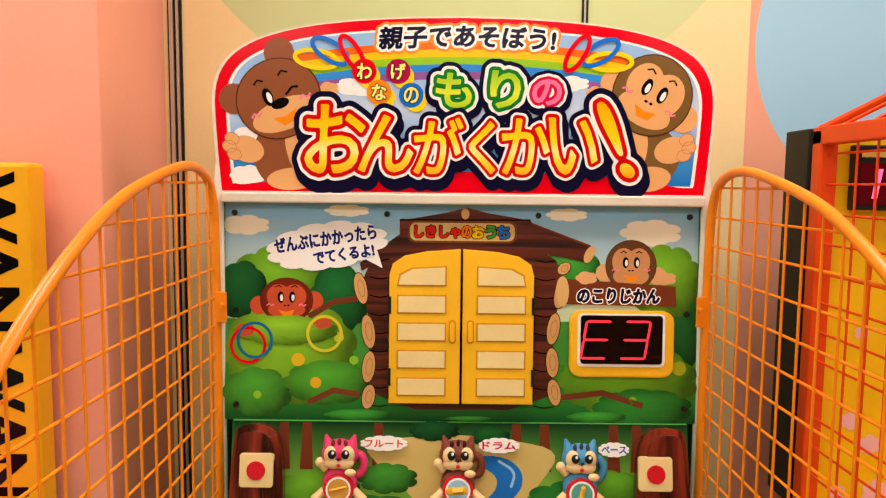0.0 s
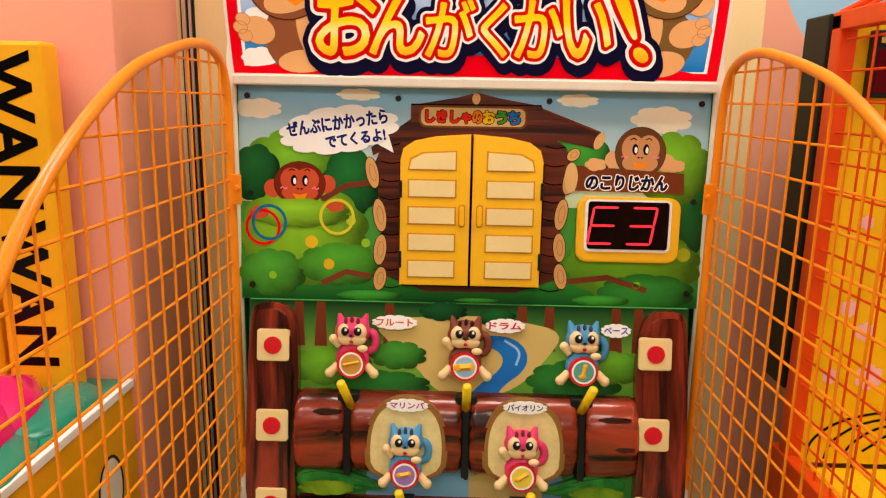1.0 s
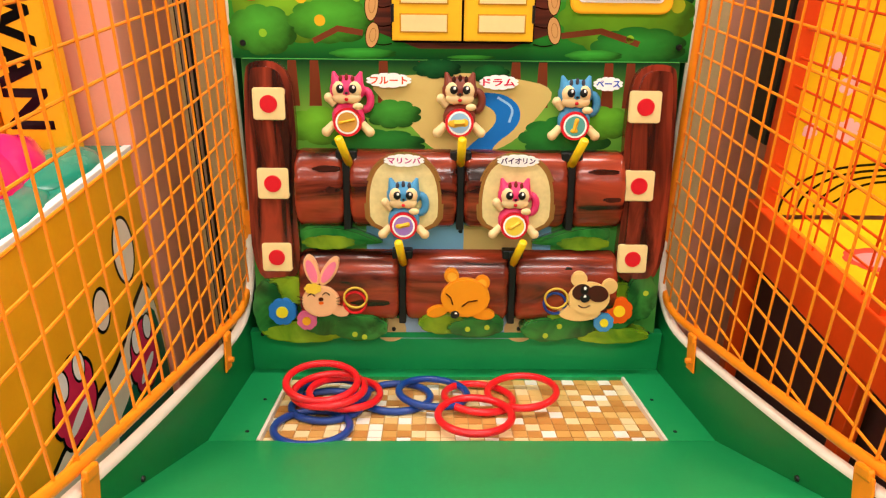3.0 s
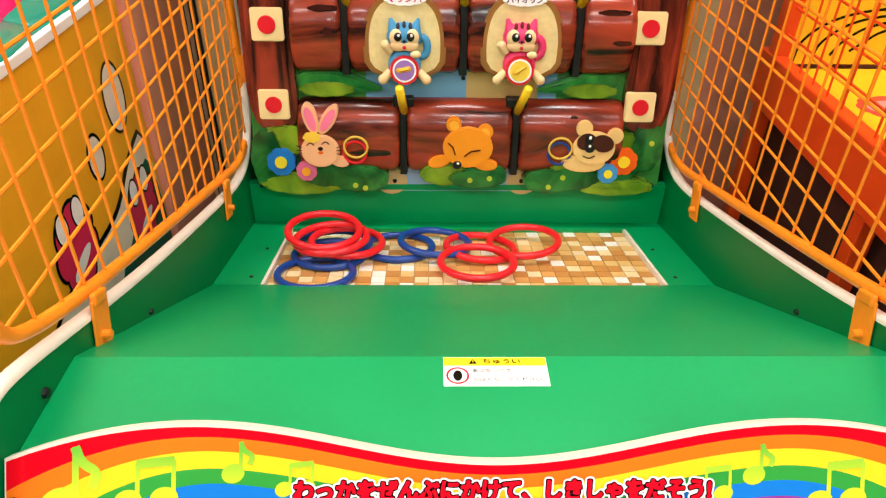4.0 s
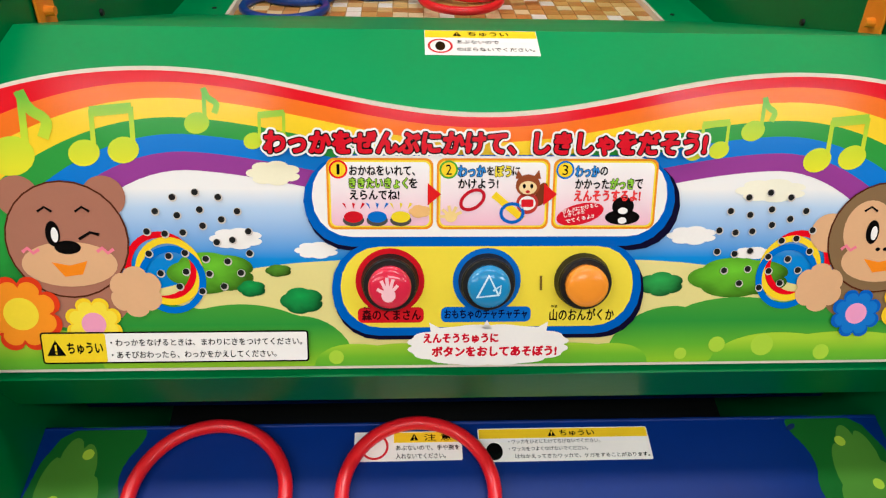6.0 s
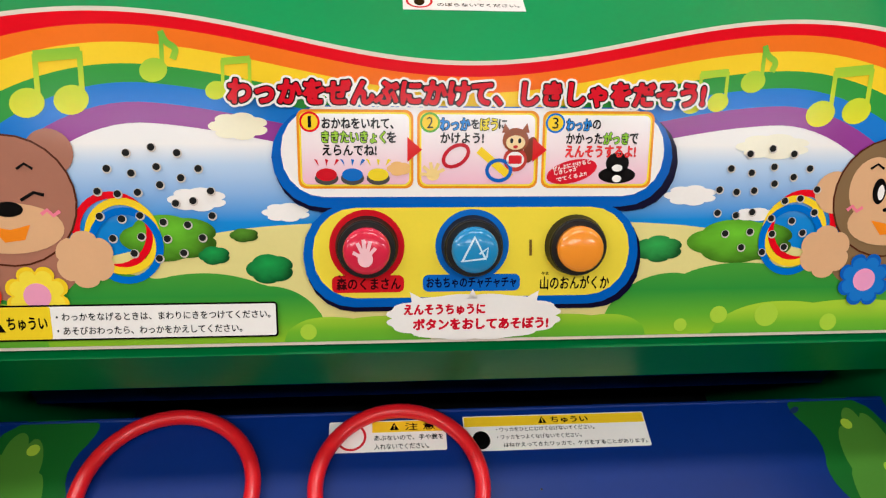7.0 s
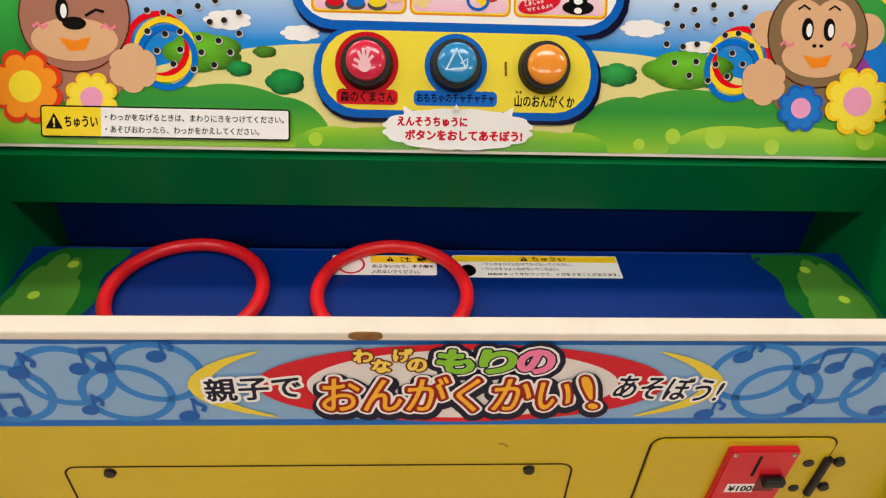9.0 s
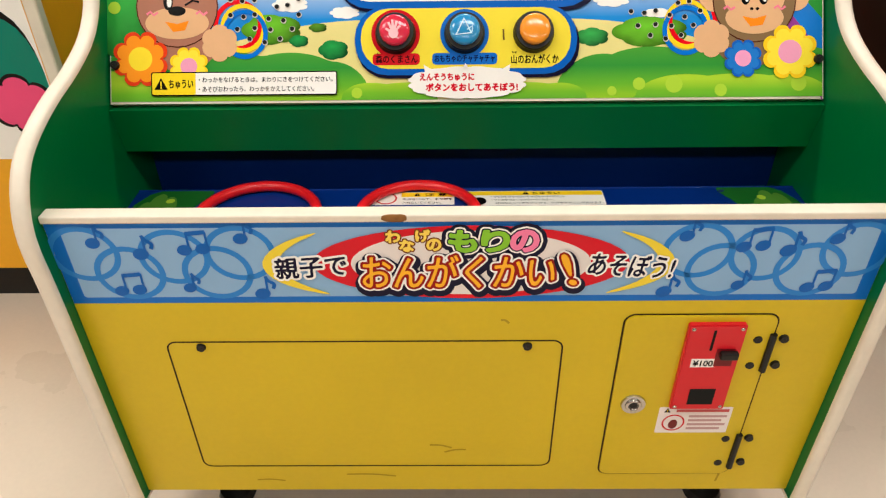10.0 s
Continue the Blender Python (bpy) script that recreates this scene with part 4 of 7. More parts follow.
for s in (-1, 1):
    screw(upper, s * 0.443, 0.217, 0.0035)
    screw(upper, s * 0.442, 0.03, 0.0035)

# display of the time left
disp = part("time_display", prism(rrect(0.212, 0.094, 0.415, 0.224, 0.022), 0.003, 0.016, "z", bevel=0.003), DOOR_YELLOW, upper, "yellow framed red number display")
bm = prism(rrect(0.2262, 0.1155, 0.3965, 0.2195, 0.010), 0.0162, 0.0178, "z")
part("display_border", bm, WHITE, disp)
part("display_glass", prism(rrect(0.232, 0.121, 0.391, 0.2155, 0.006), 0.0179, 0.0192, "z"), paint("smoked_glass", (8, 4, 5), rough=0.12, var=0.1), disp)
GLOW = bpy.data.materials.new("red_segment")
GLOW.use_nodes = True
gb = GLOW.node_tree.nodes["Principled BSDF"]
gb.inputs["Base Color"].default_value = (0.5, 0.01, 0.02, 1)
gb.inputs["Emission Color"].default_value = (1, 0.03, 0.05, 1)
gb.inputs["Emission Strength"].default_value = 0.9
for cx, right in ((0.262, False), (0.338, True)):
    def seg(a, b):
        A, B = [(cx + x + 0.16 * y, 0.168 + y) for x, y in (a, b)]
        d = (Vector(B) - Vector(A)).normalized()
        n = Vector((-d.y, d.x)) * 0.0024
        q = [tuple(Vector(A) - d * 0.0 + n), tuple(Vector(A) + d * -0.003), tuple(Vector(A) - n), tuple(Vector(B) - n), tuple(Vector(B) + d * 0.003), tuple(Vector(B) + n)]
        part("segment", prism(q, 0.0193, 0.0198, "z"), GLOW, disp)
    for y in (-0.036, 0.0, 0.036):
        seg((-0.021, y), (0.021, y))
    sx = 0.024 if right else -0.024
    seg((sx, 0.003), (sx, 0.033))
    seg((sx, -0.033), (sx, -0.003))


def hut_door(s):
    xo, xi = s * 0.140, s * 0.0025
    pts = [(xi, 0.040), (xo, 0.040), (xo, 0.29), (s * 0.134, 0.312), (s * 0.112, 0.327), (s * 0.07, 0.336), (xi, 0.341)]
    d = part("hut_door", prism(pts, 0.003, 0.022, "z", bevel=0.002), DOOR_YELLOW, upper, "yellow plastic hut door with cream panels")
    for k in range(5):
        y0 = 0.058 + 0.0535 * k
        top = y0 + (0.031 if k < 4 else 0.034)
        q = [(s * 0.032, y0), (s * 0.122, y0), (s * 0.122, top), (s * 0.032, top)] if k < 4 else [(s * 0.032, y0), (s * 0.122, y0), (s * 0.118, y0 + 0.018), (s * 0.095, y0 + 0.03), (s * 0.032, top)]
        grow = [(x + (0.003 if x * s > 0.07 else -0.003) * s, y + (0.003 if y > y0 + 0.01 else -0.003)) for x, y in q]
        # Darker yellow plate paints a shadow line round the cream panel.
        part("panel_rim", prism(grow, 0.0221, 0.0228, "z"), paint("door_shadow_line", (208, 142, 18), rough=0.4), d)
        part("door_panel", prism(q, 0.0229, 0.0242, "z"), CREAM, d, "cream door panel")
    # Same darker yellow paints the shadow round the handle.
    part("handle_well", prism(rrect(min(s * 0.0105, s * 0.0245), 0.158, max(s * 0.0105, s * 0.0245), 0.204, 0.006), 0.0221, 0.0228, "z"), paint("door_shadow_line", (208, 142, 18)), d)
    part("handle", prism(rrect(min(s * 0.013, s * 0.022), 0.162, max(s * 0.013, s * 0.022), 0.200, 0.0045), 0.0229, 0.030, "z", bevel=0.002), DOOR_YELLOW, d)
    for y in (0.075, 0.215):
        part("hinge", box(min(s * 0.136, s * 0.142), max(s * 0.136, s * 0.142), y, y + 0.034, 0.010, 0.0245, 0.001), BLACK, d)


for s in (-1, 1):
    hut_door(s)

# ---- lower board: forest picture, posts, logs, pegs and figures ----
def lz(z):
    return (z - 0.55) * 1.0152


flat("forest", rrect(-0.445, lz(0.955), 0.445, 0.61, 0.002), 1, graded("forest_ink", [(lz(0.96), (70, 138, 44)), (lz(1.04), (120, 168, 60)), (lz(1.11), (60, 110, 44)), (lz(1.15), (16, 56, 28))]), lower)
for x in (-0.345, -0.30, -0.16, -0.08, 0.11, 0.165, 0.30, 0.345):
    flat("tree_trunk", [(x - 0.012, lz(1.06)), (x + 0.014, lz(1.06)), (x + 0.009, lz(1.149)), (x - 0.008, lz(1.149))], 2, ink(112, 52, 30), lower)
flat("sand_path", rounded([(-0.20, lz(1.115)), (0.0, lz(1.13)), (0.10, lz(1.12)), (0.20, lz(1.10)), (0.16, lz(1.04)), (0.10, lz(0.98)), (0.02, lz(0.96)), (-0.06, lz(0.97)), (-0.10, lz(1.02)), (-0.15, lz(1.06))], 2), 3, ink(206, 178, 106), lower)
flat("river", rounded([(0.03, lz(1.09)), (0.09, lz(1.088)), (0.125, lz(1.06)), (0.12, lz(1.02)), (0.07, lz(0.985)), (0.06, lz(0.957)), (0.0, lz(0.957)), (0.02, lz(0.985)), (0.07, lz(1.02)), (0.075, lz(1.05)), (0.04, lz(1.07))], 2), 4, ink(30, 112, 190), lower)
stroke("ripple", rounded([(0.075, lz(1.08)), (0.11, lz(1.06)), (0.10, lz(1.03))], 2, False), 0.005, 5, SKYB, lower)
for k, (cx, z, rx, rz, m) in enumerate(((-0.28, 1.02, 0.09, 0.04, ink(104, 168, 44)), (-0.14, 1.045, 0.06, 0.03, ink(60, 134, 46)), (-0.17, 0.985, 0.10, 0.03, ink(40, 116, 44)), (0.22, 1.0, 0.10, 0.045, ink(40, 120, 46)), (0.30, 1.03, 0.06, 0.035, ink(96, 164, 44)), (-0.05, 1.135, 0.05, 0.02, ink(22, 76, 36)), (0.06, 1.125, 0.04, 0.02, ink(24, 84, 36)))):
    bush(cx, lz(z), rx, rz, 9, 0.14, 6 + k % 3, m, lower)
flat("brook", rrect(-0.20, lz(0.745), 0.20, lz(0.82), 0.002), 2, ink(120, 170, 206), lower)
flat("sand", rrect(0.01, lz(0.745), 0.16, lz(0.82), 0.01), 3, ink(206, 176, 110), lower)
flat("brook", rrect(-0.13, lz(0.553), 0.12, lz(0.61), 0.002), 2, ink(150, 176, 206), lower)
for x in (-0.15, 0.14):
    flat("sand", ellipse(x, lz(0.575), 0.035, 0.03), 3, ink(206, 176, 120), lower)

# green moulded pads, each with a dark mass and a lime foreground
PAD_DARK = wood("pad_dark_green", (16, 70, 26), (48, 124, 50), (9, 9, 9), 0.22, 0.4)
PAD_LIME = wood("pad_lime", (84, 124, 18), (142, 172, 34), (7, 7, 7), 0.22, 0.4)
PAD_MID = wood("pad_green", (22, 104, 38), (60, 150, 56), (8, 8, 8), 0.2, 0.4)
for x0, x1, slope in ((-0.342, -0.165, 1), (0.158, 0.325, -1)):
    xm = (x0 + x1) / 2
    top = [(x0, 0.268), (xm, 0.272), (x1, 0.238)] if slope > 0 else [(x0, 0.238), (xm, 0.268), (x1, 0.276)]
    part("bush_pad", prism(rounded([(x0, 0.226), (x1, 0.226)] + top[::-1], 2), 0.0, 0.020, "z", bevel=0.006), PAD_MID, lower, "glossy green moulded bush")
    part("bush_front", prism(scallop(xm - slope * 0.026, 0.2325, 0.058, 0.016, 9, 0.12), 0.019, 0.0235, "z", bevel=0.002), PAD_LIME, lower, "lime moulded foreground of a bush")
for cx, cy, rx, ry, h, m in ((-0.375, 0.125, 0.058, 0.034, 0.030, PAD_LIME), (-0.412, 0.085, 0.036, 0.068, 0.034, PAD_DARK), (-0.340, 0.030, 0.092, 0.026, 0.035, PAD_LIME), (-0.290, 0.058, 0.055, 0.034, 0.040, PAD_DARK), (-0.215, 0.044, 0.062, 0.032, 0.042, PAD_DARK),
                             (-0.030, 0.056, 0.058, 0.026, 0.046, PAD_LIME), (0.036, 0.049, 0.064, 0.024, 0.050, PAD_DARK), (0.072, 0.056, 0.028, 0.022, 0.047, PAD_DARK),
                             (0.345, 0.115, 0.050, 0.034, 0.030, PAD_LIME), (0.400, 0.115, 0.036, 0.056, 0.034, PAD_DARK), (0.335, 0.075, 0.060, 0.040, 0.036, PAD_DARK), (0.250, 0.048, 0.055, 0.030, 0.041, PAD_DARK), (0.195, 0.040, 0.058, 0.028, 0.042, PAD_DARK), (0.225, 0.072, 0.030, 0.018, 0.038, PAD_LIME), (0.340, 0.026, 0.085, 0.020, 0.0395, PAD_LIME)):
    part("bush_pad", prism(scallop(cx, cy, rx, ry, 9, 0.07), 0.0, h, "z", bevel=0.004), m, lower, "glossy green moulded bush")
for cx, cy, h in ((-0.226, 0.030, 0.0425), (-0.205, 0.024, 0.0425), (0.020, 0.046, 0.0505), (0.062, 0.050, 0.0505), (0.222, 0.050, 0.0425), (0.192, 0.028, 0.0425), (0.408, 0.125, 0.0345)):
    part("bud", prism(ellipse(cx, cy, 0.006, None, 12), h - 0.002, h + 0.0006, "z"), ink(170, 190, 50), lower)
for cx, cy, r, petal, heart, h in ((-0.3824, 0.080, 0.031, ink(44, 116, 190), ink(222, 206, 40), 0.0365), (-0.3292, 0.062, 0.0225, ink(222, 110, 150), ink(240, 170, 40), 0.0415), (0.3507, 0.086, 0.031, ink(232, 96, 24), ink(244, 206, 40), 0.0385), (0.3183, 0.060, 0.0225, ink(76, 150, 206), ink(232, 214, 40), 0.0425)):
    f = part("moulded_flower", prism(scallop(cx, cy, r, r, 8, 0.1), h - 0.016, h + 0.003, "z", bevel=0.002), petal, lower, "moulded flower")
    part("flower_heart", prism(ellipse(cx, cy, r * 0.42, None, 16), h + 0.003, h + 0.006, "z"), heart, f)


def log_piece(x0, x1, z, r, depth, n=14):
    """One moulded half log across the board, with rounded ends."""
    bm = bmesh.new()
    rows = []
    for x, k in ((x0, 0.86), (x0 + 0.006, 0.97), (x0 + 0.014, 1.0), (x1 - 0.014, 1.0), (x1 - 0.006, 0.97), (x1, 0.86)):
        rows.append([bm.verts.new((x, lz(z) - r * k * math.cos(math.pi * i / n), depth * k * math.sin(math.pi * i / n) ** 0.8)) for i in range(n + 1)])
    for A, B in zip(rows, rows[1:]):
        for i in range(n):
            bm.faces.new((A[i], A[i + 1], B[i + 1], B[i])).smooth = True
    bm.faces.new(rows[0])
    bm.faces.new(rows[-1][::-1])
    bmesh.ops.recalc_face_normals(bm, faces=bm.faces[:])
    return part("log", bm, LOG, lower, "glossy moulded brown log")


for a, b in ((-0.343, -0.243), (-0.229, -0.008), (0.008, 0.222), (0.238, 0.343)):
    log_piece(a, b, 0.893, 0.083, 0.052)
for a, b in ((-0.343, -0.130), (-0.114, 0.107), (0.123, 0.343)):
    log_piece(a, b, 0.681, 0.080, 0.048)
for x, y, w, h, z in ((-0.275, 0.395, 0.030, 0.007, 0.047), (-0.268, 0.352, 0.012, 0.008, 0.051), (0.295, 0.392, 0.034, 0.006, 0.047), (0.315, 0.335, 0.020, 0.006, 0.051), (-0.19, 0.105, 0.045, 0.009, 0.045), (0.235, 0.178, 0.010, 0.008, 0.039), (0.065, 0.392, 0.020, 0.005, 0.047)):
    part("knot", prism(scallop(x, y, w, h, 5, 0.15), z - 0.012, z + 0.0015, "z", bevel=0.001), wood("dark_knot", (16, 6, 4), (70, 26, 16), (3, 20, 20)), lower)
for x, z0, z1, d in ((-0.236, 0.812, 0.972, 0.040), (0.0, 0.812, 0.972, 0.040), (0.230, 0.812, 0.972, 0.040), (-0.122, 0.602, 0.763, 0.036), (0.115, 0.602, 0.763, 0.036)):
    part("slot", box(x - 0.0075, x + 0.0075, lz(z0), lz(z1), 0.0, d, 0.002), BLACK, lower)
    part("peg_bracket", box(x - 0.022, x + 0.022, lz(z1) - 0.018, lz(z1) + 0.002, 0.0, d - 0.006, 0.003), BLACK, lower)


def peg(x, z, lean):
    bm = cyl((0, 0, 0), (0, 0, 0.080), 0.0088, 0.0088, 16)
    ball((0, 0, 0.080), 0.0088, 0.0088, 0.004, bm)
    o = part("peg", bm, paint("yellow_peg_plastic", (238, 200, 20), rough=0.3, var=0.06, coat=0.3), lower, "yellow plastic ring peg", True)
    o.matrix_basis = pose(x, lz(z), 0.030, -48, lean, 0)


for x, z, lean in ((-0.229, 0.945, -16), (0.0, 0.945, 0), (0.228, 0.945, 16), (-0.120, 0.737, -8), (0.116, 0.738, 14)):
    peg(x, z, lean)
for s in (-1, 1):
    outline = rounded([(s * 0.442, lz(0.70)), (s * 0.444, lz(0.9)), (s * 0.438, lz(1.13)), (s * 0.42, lz(1.148)), (s * 0.372, lz(1.148)), (s * 0.345, lz(1.12)), (s * 0.336, lz(1.0)), (s * 0.346, lz(0.85)), (s * 0.338, lz(0.72)), (s * 0.37, lz(0.69))], 2)
    part("tree_post", prism(outline, 0.0, 0.036, "z", bevel=0.012), POST, lower, "glossy moulded brown tree trunk")
    for z, k in ((1.066, 1.0), (0.907, 1.0), (0.751, 0.97)):
        x = s * 0.379 - 0.008
        p = part("score_plate", prism(rrect(x - 0.032 * k, lz(z) - 0.032 * k, x + 0.032 * k, lz(z) + 0.032 * k, 0.006), 0.03, 0.0405, "z", bevel=0.002), CREAM, lower, "cream plate with a red round lamp")
        part("red_lamp", prism(ellipse(x, lz(z), 0.0175 * k, None, 24), 0.0405, 0.0435, "z", bevel=0.001), RED, p)
for x in (-0.117, 0.115):
    arch = [(x - 0.078, lz(0.808)), (x + 0.078, lz(0.808)), (x + 0.084, lz(0.89)), (x + 0.068, lz(0.945)), (x + 0.03, lz(0.971)), (x - 0.03, lz(0.971)), (x - 0.068, lz(0.945)), (x - 0.084, lz(0.89))]
    a = part("arch_plate", prism(rounded(arch, 2), 0.0, 0.054, "z", bevel=0.004), ink(150, 104, 52), lower, "cream arched plate with brown rim")
    part("arch_face", prism(rounded([(x + (p - x) * 0.86, lz(0.885) + (q - lz(0.885)) * 0.9) for p, q in arch], 2), 0.054, 0.0565, "z", bevel=0.001), paint("pale_grain", (226, 204, 142), rough=0.35, var=0.12, scale=30), a)


def squirrel(x, z, h, fur, stripe, disc_mat, icon, k=1.0):
    """A small moulded squirrel that holds a round badge; one mesh."""
    bm = bmesh.new()
    C, B = 1, 2
    ball((0, -0.026, 0.006), 0.036, 0.036, 0.018, bm, 0, 18, 10)
    ball((0, 0.032, 0.010), 0.0385, 0.031, 0.020, bm, 0, 18, 10)
    sweep([(0.037 + 0.012 * math.cos(a), 0.010 + 0.020 * math.sin(a), 0.003) for a in (2 * math.pi * i / 20 for i in range(-6, 9))], 0.009, 8, False, bm, 0)
    for s in (-1, 1):
        cyl((s * 0.022, 0.044, 0.010), (s * 0.030, 0.070, 0.009), 0.0140, 0.003, 12, bm, 0)
        ball((s * 0.0145, 0.032, 0.0215), 0.0175, 0.0195, 0.0095, bm, C, 12, 8)
        ball((s * 0.011, 0.016, 0.0205), 0.020, 0.0135, 0.010, bm, C, 12, 8)
        ball((s * 0.0135, 0.0345, 0.0315), 0.0086, 0.0096, 0.0028, bm, B, 12, 7)
        ball((s * 0.0135 + 0.002, 0.038, 0.0340), 0.0030, 0.0036, 0.0014, bm, 5, 8, 6)
        cyl((s * 0.030, -0.040, 0.012), (s * 0.046, -0.057, 0.014), 0.0085, 0.0100, 12, bm, C)
        ball((s * 0.047, -0.058, 0.014), 0.0110, 0.0110, 0.009, bm, C, 12, 8)
    cyl((-0.028, 0.000, 0.010), (-0.038, 0.012, 0.012), 0.008, 0.009, 10, bm, C)
    ball((-0.040, 0.015, 0.013), 0.0105, 0.0105, 0.008, bm, C, 12, 8)
    ball((0.024, -0.002, 0.028), 0.012, 0.008, 0.006, bm, C, 10, 7)
    ball((0, 0.0255, 0.0320), 0.0036, 0.0028, 0.002, bm, B, 8, 6)
    ball((0, 0.0125, 0.0302), 0.0045, 0.0038, 0.002, bm, 4, 8, 6)
    for s in (-1, 0, 1):
        ball((s * 0.013, 0.055 + 0.003 * (s == 0), 0.0235), 0.0042, 0.0085, 0.003, bm, 3, 8, 6)
    cyl((0, -0.036, 0.018), (0, -0.036, 0.0265), 0.0315, 0.0305, 28, bm, 4)
    cyl((0, -0.036, 0.0265), (0, -0.036, 0.0272), 0.0255, 0.0255, 28, bm, 5)
    cyl((0, -0.036, 0.0272), (0, -0.036, 0.0278), 0.0215, 0.0215, 28, bm, 6)
    for a, b, r in icon:
        cyl((*a, 0.0279), (*b, 0.0281), r, r, 4, bm, 7)
        ball((a[0], a[1], 0.0282), r * 2.0, r * 1.2, 0.001, bm, 7, 8, 6)
        ball((b[0], b[1], 0.0282), r * 1.2, r * 1.2, 0.001, bm, 7, 8, 6)
    o = part("animal_figure", bm, [fur, paint("figure_cream", (240, 206, 150), rough=0.35), BLACK, stripe, RED if disc_mat is not PUR else PUR, WHITE, disc_mat, icon and ICON or RED], lower, "moulded squirrel figure with a round badge")
    o.matrix_basis = Matrix.Translation((x, lz(z), h)) @ Matrix.Diagonal((0.94 * k, 0.94 * k, k, 1))


ICON = paint("badge_print", (232, 176, 40), rough=0.4)
F_PINK, F_BROWN, F_BLUE = paint("pink_figure", (226, 60, 110), rough=0.32), paint("brown_figure", (124, 58, 40), rough=0.32), paint("blue_figure", (74, 146, 190), rough=0.32)
FLUTE = [((-0.014, -0.037), (0.014, -0.031), 0.003)]
squirrel(-0.2315, 1.064, 0.006, F_PINK, ink(120, 50, 40), ink(206, 150, 70), FLUTE)
squirrel(-0.004, 1.064, 0.006, F_BROWN, ink(60, 26, 20), ink(150, 190, 220), [((-0.011, -0.037), (0.011, -0.035), 0.0075)])
squirrel(0.232, 1.060, 0.006, F_BLUE, ink(70, 70, 80), ink(90, 160, 150), [((-0.002, -0.046), (0.003, -0.024), 0.0045)])
squirrel(-0.117, 0.862, 0.055, F_BLUE, ink(70, 70, 80), ink(160, 120, 190), [((-0.009, -0.036), (0.009, -0.032), 0.005)], 0.97)
squirrel(0.110, 0.863, 0.055, F_PINK, ink(120, 50, 40), ink(240, 206, 70), [((-0.008, -0.04), (0.010, -0.028), 0.004)], 0.97)


def bubble(word, x, z, w, h, mat, hgt, tail=-1):
    b = part("name_bubble", prism(scallop(x, lz(z), w / 2, h / 2, 12, 0.12), hgt, hgt + 0.003, "z"), WHITE, lower, "white name bubble")
    letters(word, x - w * 0.40, x + w * 0.40, lz(z) - h * 0.25, lz(z) + h * 0.25, [(0.03, mat, (0, 0))], (hgt + 0.0033) / STEP, b)


bubble("フルート", -0.148, 1.112, 0.094, 0.030, ink(230, 90, 50), 0.006)
bubble("ドラム", 0.076, 1.110, 0.082, 0.030, ink(214, 40, 70), 0.006)
bubble("ベース", 0.292, 1.110, 0.060, 0.028, ink(40, 90, 190), 0.036)
bubble("マリンバ", -0.116, 0.959, 0.084, 0.026, ink(190, 40, 120), 0.0575)
bubble("バイオリン", 0.115, 0.960, 0.088, 0.026, ink(60, 30, 80), 0.0575)


def line_shape(pts, w):
    """Outline of a thin raised line along some points."""
    left, right = [], []
    for i, p in enumerate(pts):
        t = (Vector(pts[min(i + 1, len(pts) - 1)]) - Vector(pts[max(i - 1, 0)])).normalized()
        left.append((p[0] - t.y * w / 2, p[1] + t.x * w / 2))
        right.append((p[0] + t.y * w / 2, p[1] - t.x * w / 2))
    return left + right[::-1]


def relief_animal(pieces, mats, label):
    """A low moulded animal that looks over the bushes; one mesh of raised pieces."""
    bm = bmesh.new()
    for outline, z0, z1, mi in pieces:
        prism(outline, z0, z1, "z", bm, mi, 0.0025 if z1 - z0 > 0.006 else 0.0)
    part("animal_figure", bm, mats, lower, label)


def closed_eye(x, y, w, up=1):
    return line_shape(rounded([(x - w, y - up * 0.2 * w), (x, y + up * 0.7 * w), (x + w, y - up * 0.2 * w)], 2, False), 0.0022)


INK_BROWN = ink(60, 22, 12)
relief_animal([(ellipse(-0.3133, 0.1772, 0.0145, 0.033, 24, 17), 0.03, 0.052, 0), (ellipse(-0.3133, 0.1772, 0.0095, 0.026, 24, 17), 0.052, 0.0527, 1),
               (ellipse(-0.2773, 0.1752, 0.0145, 0.034, 24, -32), 0.03, 0.052, 0), (ellipse(-0.2773, 0.1752, 0.0095, 0.027, 24, -32), 0.052, 0.0527, 1),
               (ellipse(-0.258, 0.088, 0.022, 0.013, 20, -18), 0.03, 0.053, 0), (ellipse(-0.2959, 0.110, 0.0405, 0.035, 30), 0.03, 0.056, 0),
               (scallop(-0.3113, 0.140, 0.019, 0.012, 7, 0.2), 0.054, 0.0575, 2), (closed_eye(-0.3151, 0.1243, 0.008), 0.0555, 0.0568, 3), (closed_eye(-0.2837, 0.1270, 0.008), 0.0555, 0.0568, 3),
               (ellipse(-0.2947, 0.1160, 0.0055, 0.0042, 14), 0.0555, 0.0575, 3), (ellipse(-0.2947, 0.1075, 0.0055, 0.0035, 14), 0.0555, 0.0570, 4)]
              + [(line_shape([(x, y), (x + dx, y + dy)], 0.0012), 0.0545, 0.0566, 3) for x, dx in ((-0.333, -0.012), (-0.262, 0.012)) for y, dy in ((0.118, 0.004), (0.112, 0.0), (0.106, -0.004))],
              [paint("peach_figure", (238, 180, 130), rough=0.3), paint("ear_pink", (238, 120, 150), rough=0.3), paint("straw_tuft", (236, 196, 60), rough=0.3), INK_BROWN, ink(230, 100, 30)], "moulded pink-eared rabbit head behind bushes")
